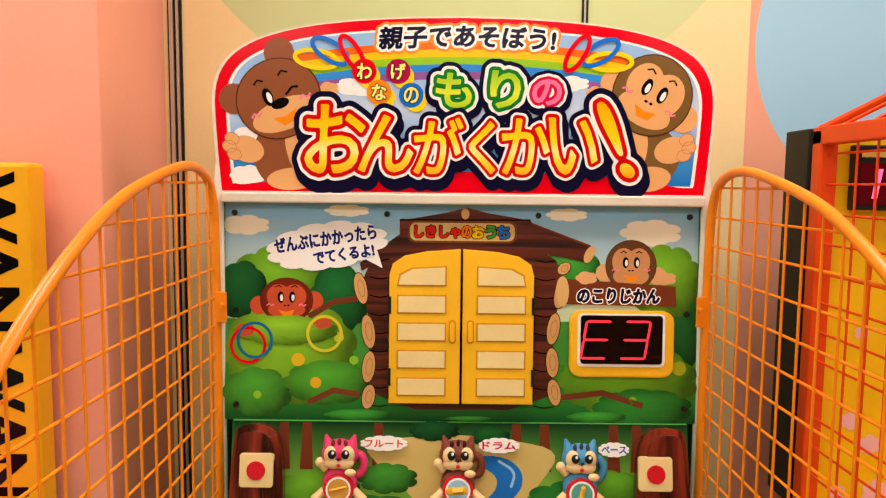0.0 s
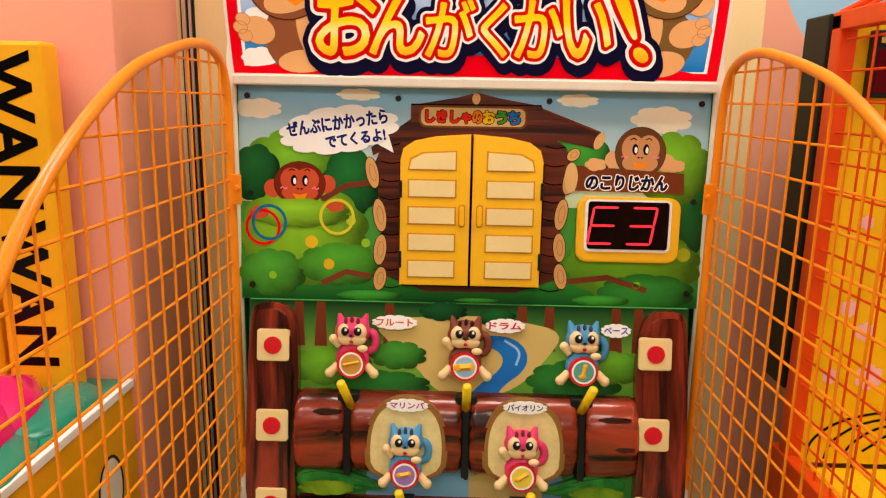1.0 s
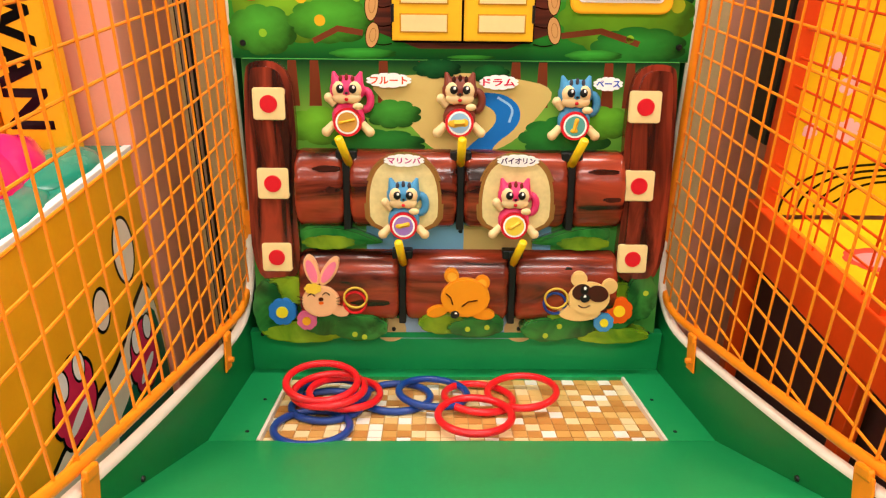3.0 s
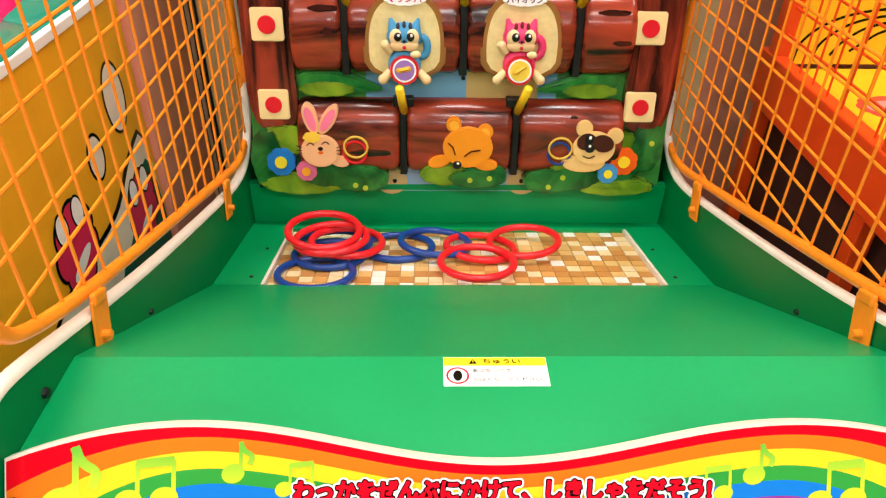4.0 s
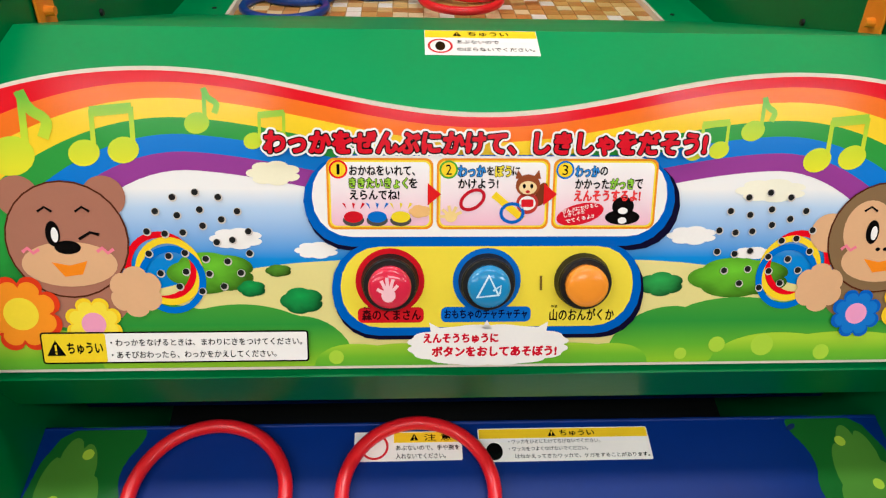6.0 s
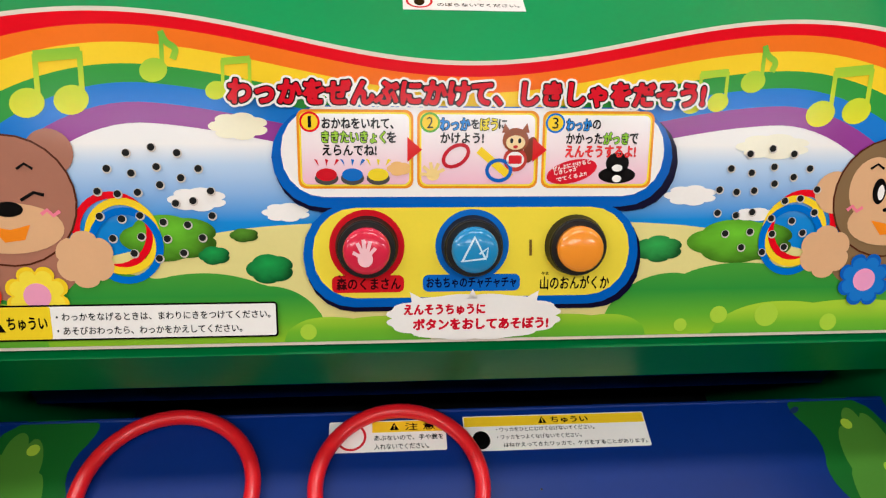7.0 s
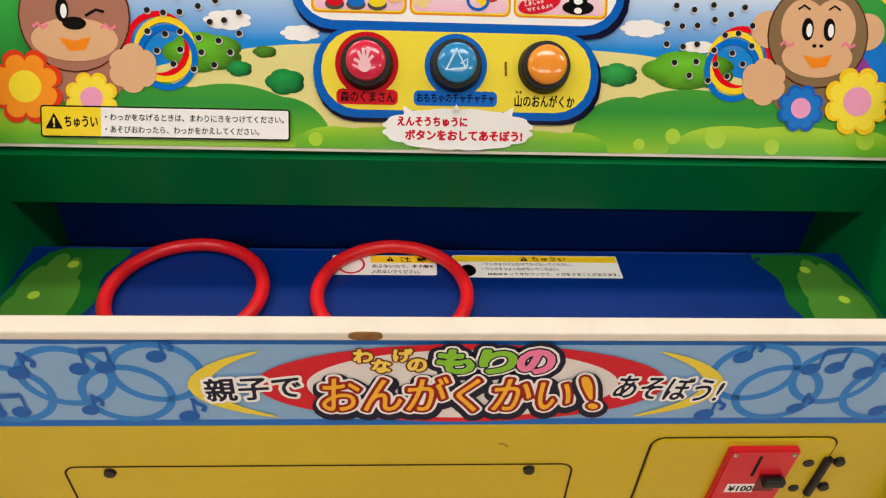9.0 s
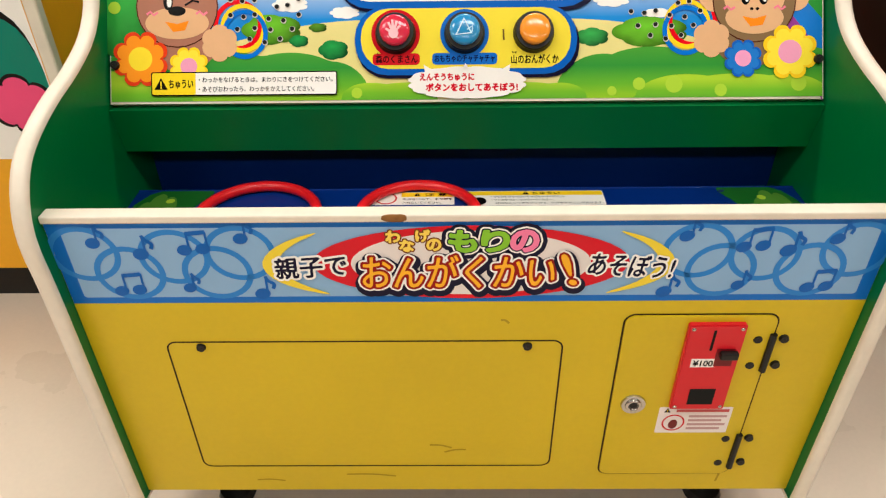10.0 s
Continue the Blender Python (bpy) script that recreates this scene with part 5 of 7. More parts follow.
relief_animal([(ellipse(-0.0166, 0.1681, 0.0160, 0.0160, 22), 0.03, 0.054, 0), (ellipse(-0.0156, 0.1666, 0.0100, 0.0100, 18), 0.054, 0.0548, 1), (ellipse(0.0495, 0.1532, 0.0165, 0.0165, 22), 0.03, 0.054, 0), (ellipse(0.0485, 0.1517, 0.0100, 0.0100, 18), 0.054, 0.0548, 1),
               (ellipse(-0.046, 0.0877, 0.024, 0.013, 20, 16), 0.03, 0.055, 0), (ellipse(0.052, 0.0818, 0.026, 0.013, 20, -6), 0.03, 0.055, 0), (ellipse(0.0136, 0.120, 0.0525, 0.0435, 34), 0.03, 0.059, 0),
               (line_shape([(-0.028, 0.131), (-0.018, 0.122), (-0.013, 0.106)], 0.0026), 0.0585, 0.0612, 2), (line_shape([(0.006, 0.102), (0.020, 0.113), (0.040, 0.116)], 0.0026), 0.0585, 0.0612, 2),
               (ellipse(-0.0086, 0.084, 0.0095, 0.0085, 18), 0.060, 0.0635, 3), (ellipse(-0.0066, 0.088, 0.003, 0.0025, 10), 0.0635, 0.064, 4)],
              [paint("amber_figure", (230, 142, 22), rough=0.3), paint("light_amber_figure", (240, 170, 50), rough=0.3), INK_BROWN, BLACK, WHITE], "moulded amber bear head behind bushes")
relief_animal([(ellipse(0.2576, 0.1608, 0.0175, 0.0175, 22), 0.03, 0.052, 0), (ellipse(0.3239, 0.1453, 0.0175, 0.0175, 22), 0.03, 0.052, 0), (ellipse(0.262, 0.0858, 0.046, 0.020, 26), 0.03, 0.053, 0), (ellipse(0.2800, 0.1190, 0.0450, 0.0365, 32), 0.03, 0.056, 0),
               (ellipse(0.2626, 0.1347, 0.0205, 0.0180, 24, 20), 0.0555, 0.0570, 1), (ellipse(0.2975, 0.131, 0.0235, 0.0185, 24, -14), 0.0555, 0.0576, 1), (ellipse(0.268, 0.140, 0.0085, 0.0105, 18), 0.0575, 0.0582, 2), (ellipse(0.2695, 0.144, 0.003, 0.004, 10), 0.0582, 0.0587, 3),
               (ellipse(0.2701, 0.1215, 0.0105, 0.0095, 18), 0.0575, 0.060, 2), (ellipse(0.2695, 0.1265, 0.003, 0.003, 10), 0.060, 0.0605, 3), (closed_eye(0.270, 0.103, 0.013, -0.6), 0.0555, 0.0570, 1)],
              [paint("sand_figure", (232, 192, 120), rough=0.3), paint("dark_patch", (70, 30, 22), rough=0.3), BLACK, WHITE], "moulded raccoon head behind bushes")
for x, z, m1, m2 in ((-0.2235, 0.655, RED_RING, paint("ring_gold", (214, 176, 60))), (0.2075, 0.655, BLUE_RING, paint("ring_gold", (214, 176, 60)))):
    part("moulded_ring", sweep([(px, py, 0.050) for px, py in ellipse(x, lz(z), 0.0235, 0.0235, 24)], 0.0032, 6, True), m1, lower)
    part("moulded_ring", sweep([(px, py, 0.053) for px, py in ellipse(x + 0.002, lz(z) + 0.012, 0.0245, 0.0225, 24)], 0.0026, 6, True), m2, lower)
for x, z in ((-0.433, 0.57), (0.425, 0.575), (-0.143, 0.576), (0.138, 0.577), (0.003, 0.80), (-0.10, 0.80)):
    screw(lower, x, lz(z), 0.0205 if abs(x) > 0.3 else 0.003, 0.8)

# ---- control panel picture ----
CPW = 0.4605


def cpt(u):
    return cp_top(u) - 0.0035


flat("sky", rrect(-CPW, 0.08, CPW, 0.215, 0.001), 1, graded("panel_sky", [(0.08, (30, 130, 214)), (0.108, (40, 140, 220)), (0.155, (190, 214, 240)), (0.172, (246, 244, 240)), (0.21, (246, 244, 240))]), panel)
BOWS = [(0.009, 0.45, RED_INK), (0.022, 0.8, ink(246, 120, 24)), (0.038, 1.3, ink(252, 214, 34)), (0.052, 2.0, ink(60, 158, 62)), (0.067, 2.8, ink(36, 124, 214)), (0.083, 3.8, PUR)]
prev = (0.0, 0.0)
for d, c, m in BOWS:
    def lo_c(u, d=d, c=c):
        return cpt(u) - d - c * max(0, abs(u) - 0.258) ** 2

    def hi_c(u, d=prev[0], c=prev[1]):
        return cpt(u) - d - c * max(0, abs(u) - 0.258) ** 2
    band("rainbow_band", lo_c, hi_c, -CPW, CPW, 2, m, panel, 90)
    prev = (d, c)
NOTE = graded("note_green", [(0.19, (232, 230, 40)), (0.225, (190, 220, 50)), (0.25, (120, 190, 60))])
note(panel, -0.411, 0.200, 0.026, 4, NOTE)
note(panel, -0.350, 0.203, 0.0175, 4, NOTE, True)
note(panel, -0.253, 0.229, 0.014, 4, NOTE)
note(panel, -0.206, 0.214, 0.011, 4, NOTE, True)
note(panel, 0.236, 0.225, 0.014, 4, NOTE)
note(panel, 0.299, 0.199, 0.017, 4, NOTE, True)
note(panel, 0.184, 0.206, 0.012, 4, NOTE, True)
note(panel, 0.412, 0.196, 0.024, 4, NOTE)
flat("sand_hill", rounded([(-CPW, 0.04), (-0.24, 0.095), (-0.16, 0.107), (0.0, 0.108), (0.18, 0.106), (0.26, 0.09), (CPW, 0.04), (CPW, 0.004), (-CPW, 0.004)], 2), 2, ink(230, 218, 140), panel)
for k, (cx, cy, rx, ry, b, m) in enumerate(((-0.44, 0.115, 0.045, 0.06, 7, ink(56, 156, 60)), (-0.25, 0.095, 0.04, 0.02, 5, ink(104, 178, 40)), (0.24, 0.088, 0.05, 0.02, 5, ink(104, 178, 40)), (-0.215, 0.08, 0.013, 0.008, 5, ink(40, 140, 66)), (-0.17, 0.068, 0.02, 0.013, 5, ink(40, 140, 66)), (-0.19, 0.097, 0.012, 0.006, 5, ink(80, 130, 36)), (0.165, 0.082, 0.022, 0.012, 6, ink(56, 150, 70)))):
    bush(cx, cy, rx, ry, b, 0.14, 3 + k % 2, m, panel)


def mound(cx, half, high, waves):
    """Top line of a row of printed bushes that falls off at both ends."""
    return lambda u: 0.0032 + high * max(0.0, 1 - abs((u - cx) / half) ** 5) ** 0.5 * (0.9 + 0.1 * abs(math.sin(u * waves)) ** 0.7)


MOUND = graded("mound_ink", [(0.003, (150, 200, 40)), (0.022, (104, 178, 46)), (0.045, (56, 148, 56)), (0.066, (78, 158, 54))])
LOW = graded("low_bush_ink", [(0.003, (104, 176, 48)), (0.012, (120, 188, 44)), (0.026, (172, 210, 50))])
band("green_hill", lambda u: 0.003, mound(-0.330, 0.208, 0.063, 36), -CPW, CPW, 5, MOUND, panel, 150)
band("green_hill", lambda u: 0.003, mound(0.330, 0.215, 0.066, 33), -CPW, CPW, 5, MOUND, panel, 150)
band("low_bush", lambda u: 0.003, mound(-0.098, 0.062, 0.022, 62), -0.17, -0.03, 6, LOW, panel, 90)
band("low_bush", lambda u: 0.003, mound(0.078, 0.080, 0.021, 58), -0.01, 0.17, 6, LOW, panel, 90)
band("low_bush", lambda u: 0.003, mound(0.345, 0.125, 0.030, 40), 0.2, CPW, 6, LOW, panel, 90)
band("low_bush", lambda u: 0.003, mound(-0.44, 0.085, 0.040, 44), -CPW, -0.34, 6, LOW, panel, 70)
for cx, cy, r in ((0.225, 0.021, 0.008), (0.27, 0.02, 0.011), (0.19, 0.012, 0.006), (-0.455, 0.125, 0.008), (0.33, 0.012, 0.008), (-0.14, 0.012, 0.007), (0.43, 0.02, 0.010)):
    flat("blossom", ellipse(cx, cy, r), 8.2, ink(176, 214, 60), panel)
for cx, cy, rx, ry, m in ((-0.226, 0.127, 0.024, 0.010, WHITE), (-0.155, 0.116, 0.02, 0.008, WHITE), (-0.19, 0.186, 0.024, 0.011, ink(250, 244, 210)), (0.19, 0.129, 0.024, 0.009, WHITE), (0.26, 0.171, 0.034, 0.011, ink(250, 246, 222)), (0.25, 0.112, 0.02, 0.006, WHITE)):
    flat("cloud", scallop(cx, cy, rx, ry, 7, 0.2), 4, m, panel)
for s, fur in ((-1, ink(172, 116, 94)), (1, ink(136, 108, 74))):
    skin = ink(226, 178, 132)
    flat("body", ellipse(s * 0.368, 0.072, 0.045, 0.03), 9, fur, panel)
    rings_print(panel, [(s * 0.294, 0.101, 0.029, 0.030, 0, RED_INK), (s * 0.287, 0.097, 0.027, 0.029, 0, YEL), (s * 0.285, 0.089, 0.027, 0.029, 0, BLU)], 9, 0.006)
    flat("paw", scallop(s * 0.318, 0.078, 0.024, 0.024, 6, 0.15), 13, skin, panel)
    head(panel, s * 0.373, 0.126, 0.052, 10, fur, skin, ((-0.72, 0.75), (0.68, 0.75)) if s < 0 else ((-1.0, 0.1), (1.0, 0.1)), None if s < 0 else skin, wink=s < 0, monkey=s > 0)
flower(panel, -0.421, 0.058, 0.037, 20, ink(250, 150, 30), ink(226, 60, 24), ink(252, 222, 50))
flower(panel, -0.358, 0.048, 0.026, 20, ink(252, 226, 60), ink(250, 210, 30), ink(240, 160, 190))
flower(panel, 0.358, 0.052, 0.025, 20, ink(40, 120, 206), ink(30, 96, 190), ink(240, 160, 200))
flower(panel, 0.418, 0.060, 0.036, 20, ink(252, 226, 60), ink(250, 206, 30), ink(240, 160, 190))
# Flat dark disc in place of the shade inside a speaker hole.
HOLE = cyl((0, 0, -0.0004), (0, 0, 0.0), 0.0029, 0.0029, 14)
HOLE_MESH = bpy.data.meshes.new("speaker_hole")
HOLE.to_mesh(HOLE_MESH)
HOLE.free()
HOLE_MESH.materials.append(DARK)
RIM = bmesh.new()
prism(ellipse(0, 0, 0.0037, None, 14), -0.0006, -0.0002, "z", RIM)
RIM_MESH = bpy.data.meshes.new("hole_rim")
RIM.to_mesh(RIM_MESH)
RIM.free()
RIM_MESH.materials.append(ink(214, 206, 196))
for s in (-1, 1):
    for ring_r, count, ph in ((0.0, 0, 0), (0.016, 5, 0.3), (0.030, 9, 0.1), (0.0455, 14, 0.0)):
        for i in range(count):
            a = 2 * math.pi * i / count + ph
            o = new("speaker_hole", HOLE_MESH)
            o.parent = panel
            o.location = (s * 0.259 + ring_r * math.sin(a), 0.124 + ring_r * math.cos(a), 17.5 * STEP)
            r = new("hole_rim", RIM_MESH)
            r.parent = panel
            r.location = (s * 0.259 + ring_r * math.sin(a) + 0.0003, 0.124 + ring_r * math.cos(a) - 0.0005, 17.5 * STEP)

# instruction board and buttons
flat("board_shadow", rrect(-0.163, 0.116, 0.175, 0.198, 0.04), 22, NAVY, panel)
flat("board_shadow", rrect(-0.140, 0.030, 0.148, 0.118, 0.04), 22, NAVY, panel)
flat("board_rim", rrect(-0.165, 0.120, 0.170, 0.203, 0.042), 23, ink(20, 96, 190), panel)
flat("board_rim", rrect(-0.142, 0.034, 0.145, 0.124, 0.042), 24, ink(20, 96, 190), panel)
flat("board_face", rrect(-0.157, 0.129, 0.162, 0.202, 0.034), 25, WHITE, panel)
flat("board_face", rrect(-0.134, 0.042, 0.137, 0.120, 0.036), 25, ink(244, 222, 62), panel)
FRAMES = ((-0.144, -0.050), (-0.047, 0.054), (0.057, 0.152))
for k, (a, b) in enumerate(FRAMES):
    flat("step_rim", rrect(a, 0.136, b, 0.2, 0.007), 26, ink(236, 150, 24), panel)
    flat("step_rim", rrect(a + 0.002, 0.138, b - 0.002, 0.198, 0.006), 27, ink(252, 226, 60), panel)
    flat("step_face", rrect(a + 0.0035, 0.1395, b - 0.0035, 0.1965, 0.005), 28, graded("step_tint", [(0.139, (242, 188, 206)), (0.17, (248, 230, 232)), (0.197, (250, 248, 244))]), panel)
    flat("step_dot", ellipse(a + 0.0105, 0.190, 0.0082), 29, (RED_INK, ink(90, 170, 50), BLU)[k], panel)
    flat("step_dot", ellipse(a + 0.0105, 0.190, 0.0065), 30, YEL, panel)
    letters("123"[k], a + (0.0092 if k == 0 else 0.008), a + (0.0118 if k == 0 else 0.013), 0.1855, 0.1945, [(0.0, BLACK_INK, (0, 0))], 31, panel)
    if k:
        flat("arrow", [(a - 0.008, 0.158), (a - 0.008, 0.178), (a + 0.004, 0.168)], 32, ink(220, 30, 30), panel)
TXT = [(0.03, BLACK_INK, (0, 0))]


def coloured(m):
    return [(0.10, BLACK_INK, (0, 0)), (0.04, m, (0, 0))]


letters("おかねをいれて、", -0.124, -0.066, 0.1845, 0.1935, TXT, 31, panel)
letters("ききたいきょく", -0.124, -0.073, 0.1735, 0.1825, coloured(ink(160, 206, 60)), 31, panel)
letters("を", -0.072, -0.064, 0.1735, 0.1825, TXT, 31, panel)
letters("えらんでね!", -0.124, -0.080, 0.163, 0.172, TXT, 31, panel)
letters("わっか", -0.028, -0.004, 0.184, 0.1935, coloured(ink(60, 140, 220)), 31, panel)
letters("を", -0.003, 0.004, 0.185, 0.193, TXT, 31, panel)
letters("ぼう", 0.005, 0.019, 0.184, 0.1935, coloured(ink(240, 220, 60)), 31, panel)
letters("に", 0.020, 0.027, 0.185, 0.193, TXT, 31, panel)
letters("かけよう!", -0.028, 0.008, 0.173, 0.182, TXT, 31, panel)
letters("わっか", 0.077, 0.098, 0.184, 0.1935, coloured(ink(60, 140, 220)), 31, panel)
letters("の", 0.099, 0.106, 0.185, 0.193, TXT, 31, panel)
letters("かかった", 0.077, 0.108, 0.173, 0.182, TXT, 31, panel)
letters("がっき", 0.109, 0.130, 0.173, 0.1825, coloured(ink(150, 206, 60)), 31, panel)
letters("で", 0.131, 0.139, 0.173, 0.182, TXT, 31, panel)
letters("えんそうするよ!", 0.077, 0.137, 0.162, 0.1715, [(0.05, ink(190, 20, 30), (0, 0)), (0.02, ink(240, 60, 60), (0, 0))], 31, panel)
for u, m in ((-0.121, ink(206, 20, 36)), (-0.100, ink(30, 110, 200)), (-0.079, ink(240, 214, 30))):
    flat("button_print", ellipse(u, 0.1445, 0.0095, 0.0055), 31, ink(80, 76, 74), panel)
    flat("button_print", ellipse(u, 0.1475, 0.0085, 0.0052), 32, m, panel)
    for dx in (-0.006, 0.0, 0.006):
        flat("spark", [(u + dx, 0.1545), (u + dx * 1.5 - 0.001, 0.1605), (u + dx * 1.5 + 0.0016, 0.1595)], 31, m, panel)
flat("hand_print", scallop(-0.062, 0.1525, 0.010, 0.006, 5, 0.2), 33, ink(240, 190, 120), panel)
loop("ring_print", ellipse(-0.015, 0.163, 0.0115, 0.0075, 24, 35), 0.003, 31, ink(190, 24, 40), panel)
stroke("peg_print", [(0.004, 0.168), (0.031, 0.1455)], 0.0065, 31, YEL, panel)
loop("ring_print", ellipse(0.021, 0.151, 0.010, 0.0085, 24), 0.003, 32, ink(30, 100, 190), panel)
flat("hand_print", ellipse(-0.034, 0.1475, 0.0055, 0.005), 31, ink(248, 216, 140), panel)
for k in range(5):
    a = radians(25 + 38 * k)
    stroke("finger_print", [(-0.034, 0.1475), (-0.034 + 0.0105 * math.cos(a), 0.1475 + 0.0105 * math.sin(a))], 0.0028, 31.5 + 0.1 * k, ink(248, 216, 140), panel)
for dx in (-0.0075, 0.0075):
    flat("animal_print", [(0.0345 + dx - 0.004, 0.182), (0.0345 + dx + 0.004, 0.182), (0.0345 + dx * 1.25, 0.190)], 31.4, ink(150, 76, 40), panel)
    flat("animal_print", ellipse(0.0345 + dx * 0.45, 0.1755, 0.0014, 0.0022, 10), 33, BLACK_INK, panel)
flat("animal_print", ellipse(0.047, 0.168, 0.0055, 0.011, 20, -15), 30.5, ink(120, 56, 30), panel)
flat("animal_print", ellipse(0.0345, 0.176, 0.011, 0.010), 31, ink(150, 76, 40), panel)
flat("animal_print", ellipse(0.0345, 0.160, 0.010, 0.010), 31, ink(190, 60, 50), panel)
flat("animal_print", ellipse(0.0345, 0.174, 0.008, 0.006), 32, ink(244, 216, 160), panel)
flat("animal_print", ellipse(0.0345, 0.160, 0.0075, 0.0065), 32, WHITE, panel)
flat("drum_print", rrect(0.029, 0.1565, 0.040, 0.1635, 0.0015), 33, ink(214, 30, 40), panel)
flat("mouth_print", ellipse(0.0345, 0.1705, 0.002, 0.0014, 10), 33, ink(200, 40, 40), panel)
flat("animal_print", ellipse(0.122, 0.157, 0.010, 0.009), 31, BLACK_INK, panel)
flat("animal_print", ellipse(0.122, 0.147, 0.016, 0.007), 31, BLACK_INK, panel)
flat("animal_print", ellipse(0.122, 0.153, 0.0045, 0.003), 32, WHITE, panel)
flat("animal_print", ellipse(0.122, 0.144, 0.004, 0.003), 32, WHITE, panel)
flat("red_bubble", ellipse(0.083, 0.150, 0.022, 0.0095, 24, 14), 31, ink(214, 24, 44), panel)
for k, w in enumerate(("ぜんぶにかけると", "しきしゃが", "でてくるよ!!")):
    letters(w, 0.066 + 0.002 * k, 0.066 + 0.002 * k + (0.033, 0.020, 0.026)[k], 0.1535 - 0.0048 * k, 0.1573 - 0.0048 * k, [(0.02, WHITE, (0, 0))], 33, panel, turn=12)
letters("わっかをぜんぶにかけて、しきしゃをだそう!", -0.196, 0.193, 0.204, 0.2225, [(0.20, WHITE, (0, 0)), (0.11, BLACK_INK, (0, 0)), (0.055, ink(214, 12, 34), (0, 0))], 33, panel, shear=0.06)


def push_button(u, ring, cap, print_kind, label):
    b = part("push_button", sweep([(u + 0.0215 * math.cos(a), 0.087 + 0.0215 * math.sin(a), 0.013) for a in (2 * math.pi * i / 32 for i in range(32))], 0.0035, 8, True), BLACK, panel, label)
    if ring:
        part("ring_plate", cyl((u, 0.087, 26 * STEP), (u, 0.087, 27.5 * STEP), 0.0315, 0.0315, 36), ring, b)
    part("bezel", cyl((u, 0.087, 0.0035), (u, 0.087, 0.0165), 0.0265, 0.0235, 36), BLACK, b)
    bm = cyl((u, 0.087, 0.0165), (u, 0.087, 0.0235), 0.0195, 0.0192, 32)
    ball((u, 0.087, 0.0235), 0.0192, 0.0192, 0.0035, bm, 0, 32, 10)
    part("cap", bm, cap, b, "domed clear coloured button cap", True)
    h = 0.0273
    if print_kind == "hands_print":
        flat("palm_print", ellipse(u - 0.001, 0.0815, 0.0062, 0.0066), h / STEP, ink(246, 196, 202), b)
        for k, (deg, far) in enumerate(((150, 0.0115), (115, 0.0150), (95, 0.0165), (74, 0.0155), (48, 0.0125))):
            a = radians(deg)
            stroke("finger_print", [(u - 0.001, 0.0815), (u - 0.001 + far * math.cos(a), 0.0815 + far * math.sin(a))], 0.0030, h / STEP + 0.3 + 0.2 * k, ink(246, 196, 202), b)
    elif print_kind == "triangle":
        loop("triangle_print", [(u - 0.011, 0.079), (u + 0.008, 0.081), (u - 0.001, 0.099)], 0.0030, h / STEP, ink(200, 232, 246), b)
        stroke("triangle_print", [(u + 0.003, 0.085), (u + 0.010, 0.090), (u + 0.009, 0.082)], 0.0018, h / STEP + 1, ink(190, 226, 244), b)


def cap_plastic(name, rgb):
    m = paint(name, rgb, rough=0.12, var=0.05, coat=0.6)
    m.node_tree.nodes["Principled BSDF"].inputs["Subsurface Weight"].default_value = 0.0
    return m


push_button(-0.089, ink(206, 20, 34), cap_plastic("red_cap", (216, 40, 70)), "hands_print", "red domed push button with a black bezel")
push_button(0.0, ink(30, 106, 196), cap_plastic("blue_cap", (44, 140, 196)), "triangle", "blue domed push button with a black bezel")
push_button(0.089, None, cap_plastic("orange_cap", (244, 150, 40)), "", "orange domed push button with a black bezel")
flat("name_plate", rrect(-0.119, 0.047, -0.058, 0.062, 0.005), 28, ink(206, 24, 34), panel)
flat("name_plate", rrect(-0.042, 0.047, 0.042, 0.062, 0.005), 28, ink(30, 106, 200), panel)
letters("森のくまさん", -0.115, -0.061, 0.0495, 0.0600, [(0.03, ink(60, 10, 16), (0, 0))], 29, panel)
letters("おもちゃのチャチャチャ", -0.039, 0.039, 0.050, 0.0595, [(0.03, ink(10, 20, 60), (0, 0))], 29, panel)
letters("山のおんがくか", 0.060, 0.121, 0.0475, 0.0595, [(0.02, BLACK_INK, (0, 0))], 29, panel)
letters("もり", -0.1135, -0.1075, 0.0605, 0.063, [(0.02, ink(60, 10, 16), (0, 0))], 29, panel)
letters("やま", 0.0605, 0.067, 0.0605, 0.0635, [(0.02, BLACK_INK, (0, 0))], 29, panel)
flat("speech_bubble", [(0.003 + (x - 0.003) * (1.0 + 0.12 * abs(y - 0.0235) / 0.02), y) for x, y in scallop(0.003, 0.0238, 0.076, 0.021, 16, 0.06)], 30, WHITE, panel)
flat("speech_tail", [(-0.004, 0.040), (0.006, 0.040), (0.001, 0.049)], 30, WHITE, panel)
for dx in (-1, 1):
    flat("speech_tail", [(dx * 0.054 + 0.003, 0.035), (dx * 0.042 + 0.003, 0.039), (dx * 0.056 + 0.003, 0.047)], 30.5, WHITE, panel)
letters("えんそうちゅうに", -0.058, 0.012, 0.0265, 0.0355, [(0.05, ink(206, 14, 40), (0, 0))], 31, panel)
letters("ボタンをおしてあそぼう!", -0.050, 0.068, 0.013, 0.0225, [(0.05, ink(206, 14, 40), (0, 0))], 31, panel)
flat("warning_sticker", rrect(-0.407, 0.0095, -0.165, 0.0405, 0.003), 28, BLACK_INK, panel)
flat("warning_sticker", rrect(-0.4055, 0.011, -0.1665, 0.039, 0.002), 29, WHITE, panel)
flat("warning_sticker", rrect(-0.4055, 0.011, -0.349, 0.039, 0.002), 30, ink(246, 214, 30), panel)
warning_mark(panel, -0.394, 0.0245, 0.0085, 31)
letters("ちゅうい", -0.384, -0.352, 0.019, 0.0305, [(0.03, BLACK_INK, (0, 0))], 31, panel)
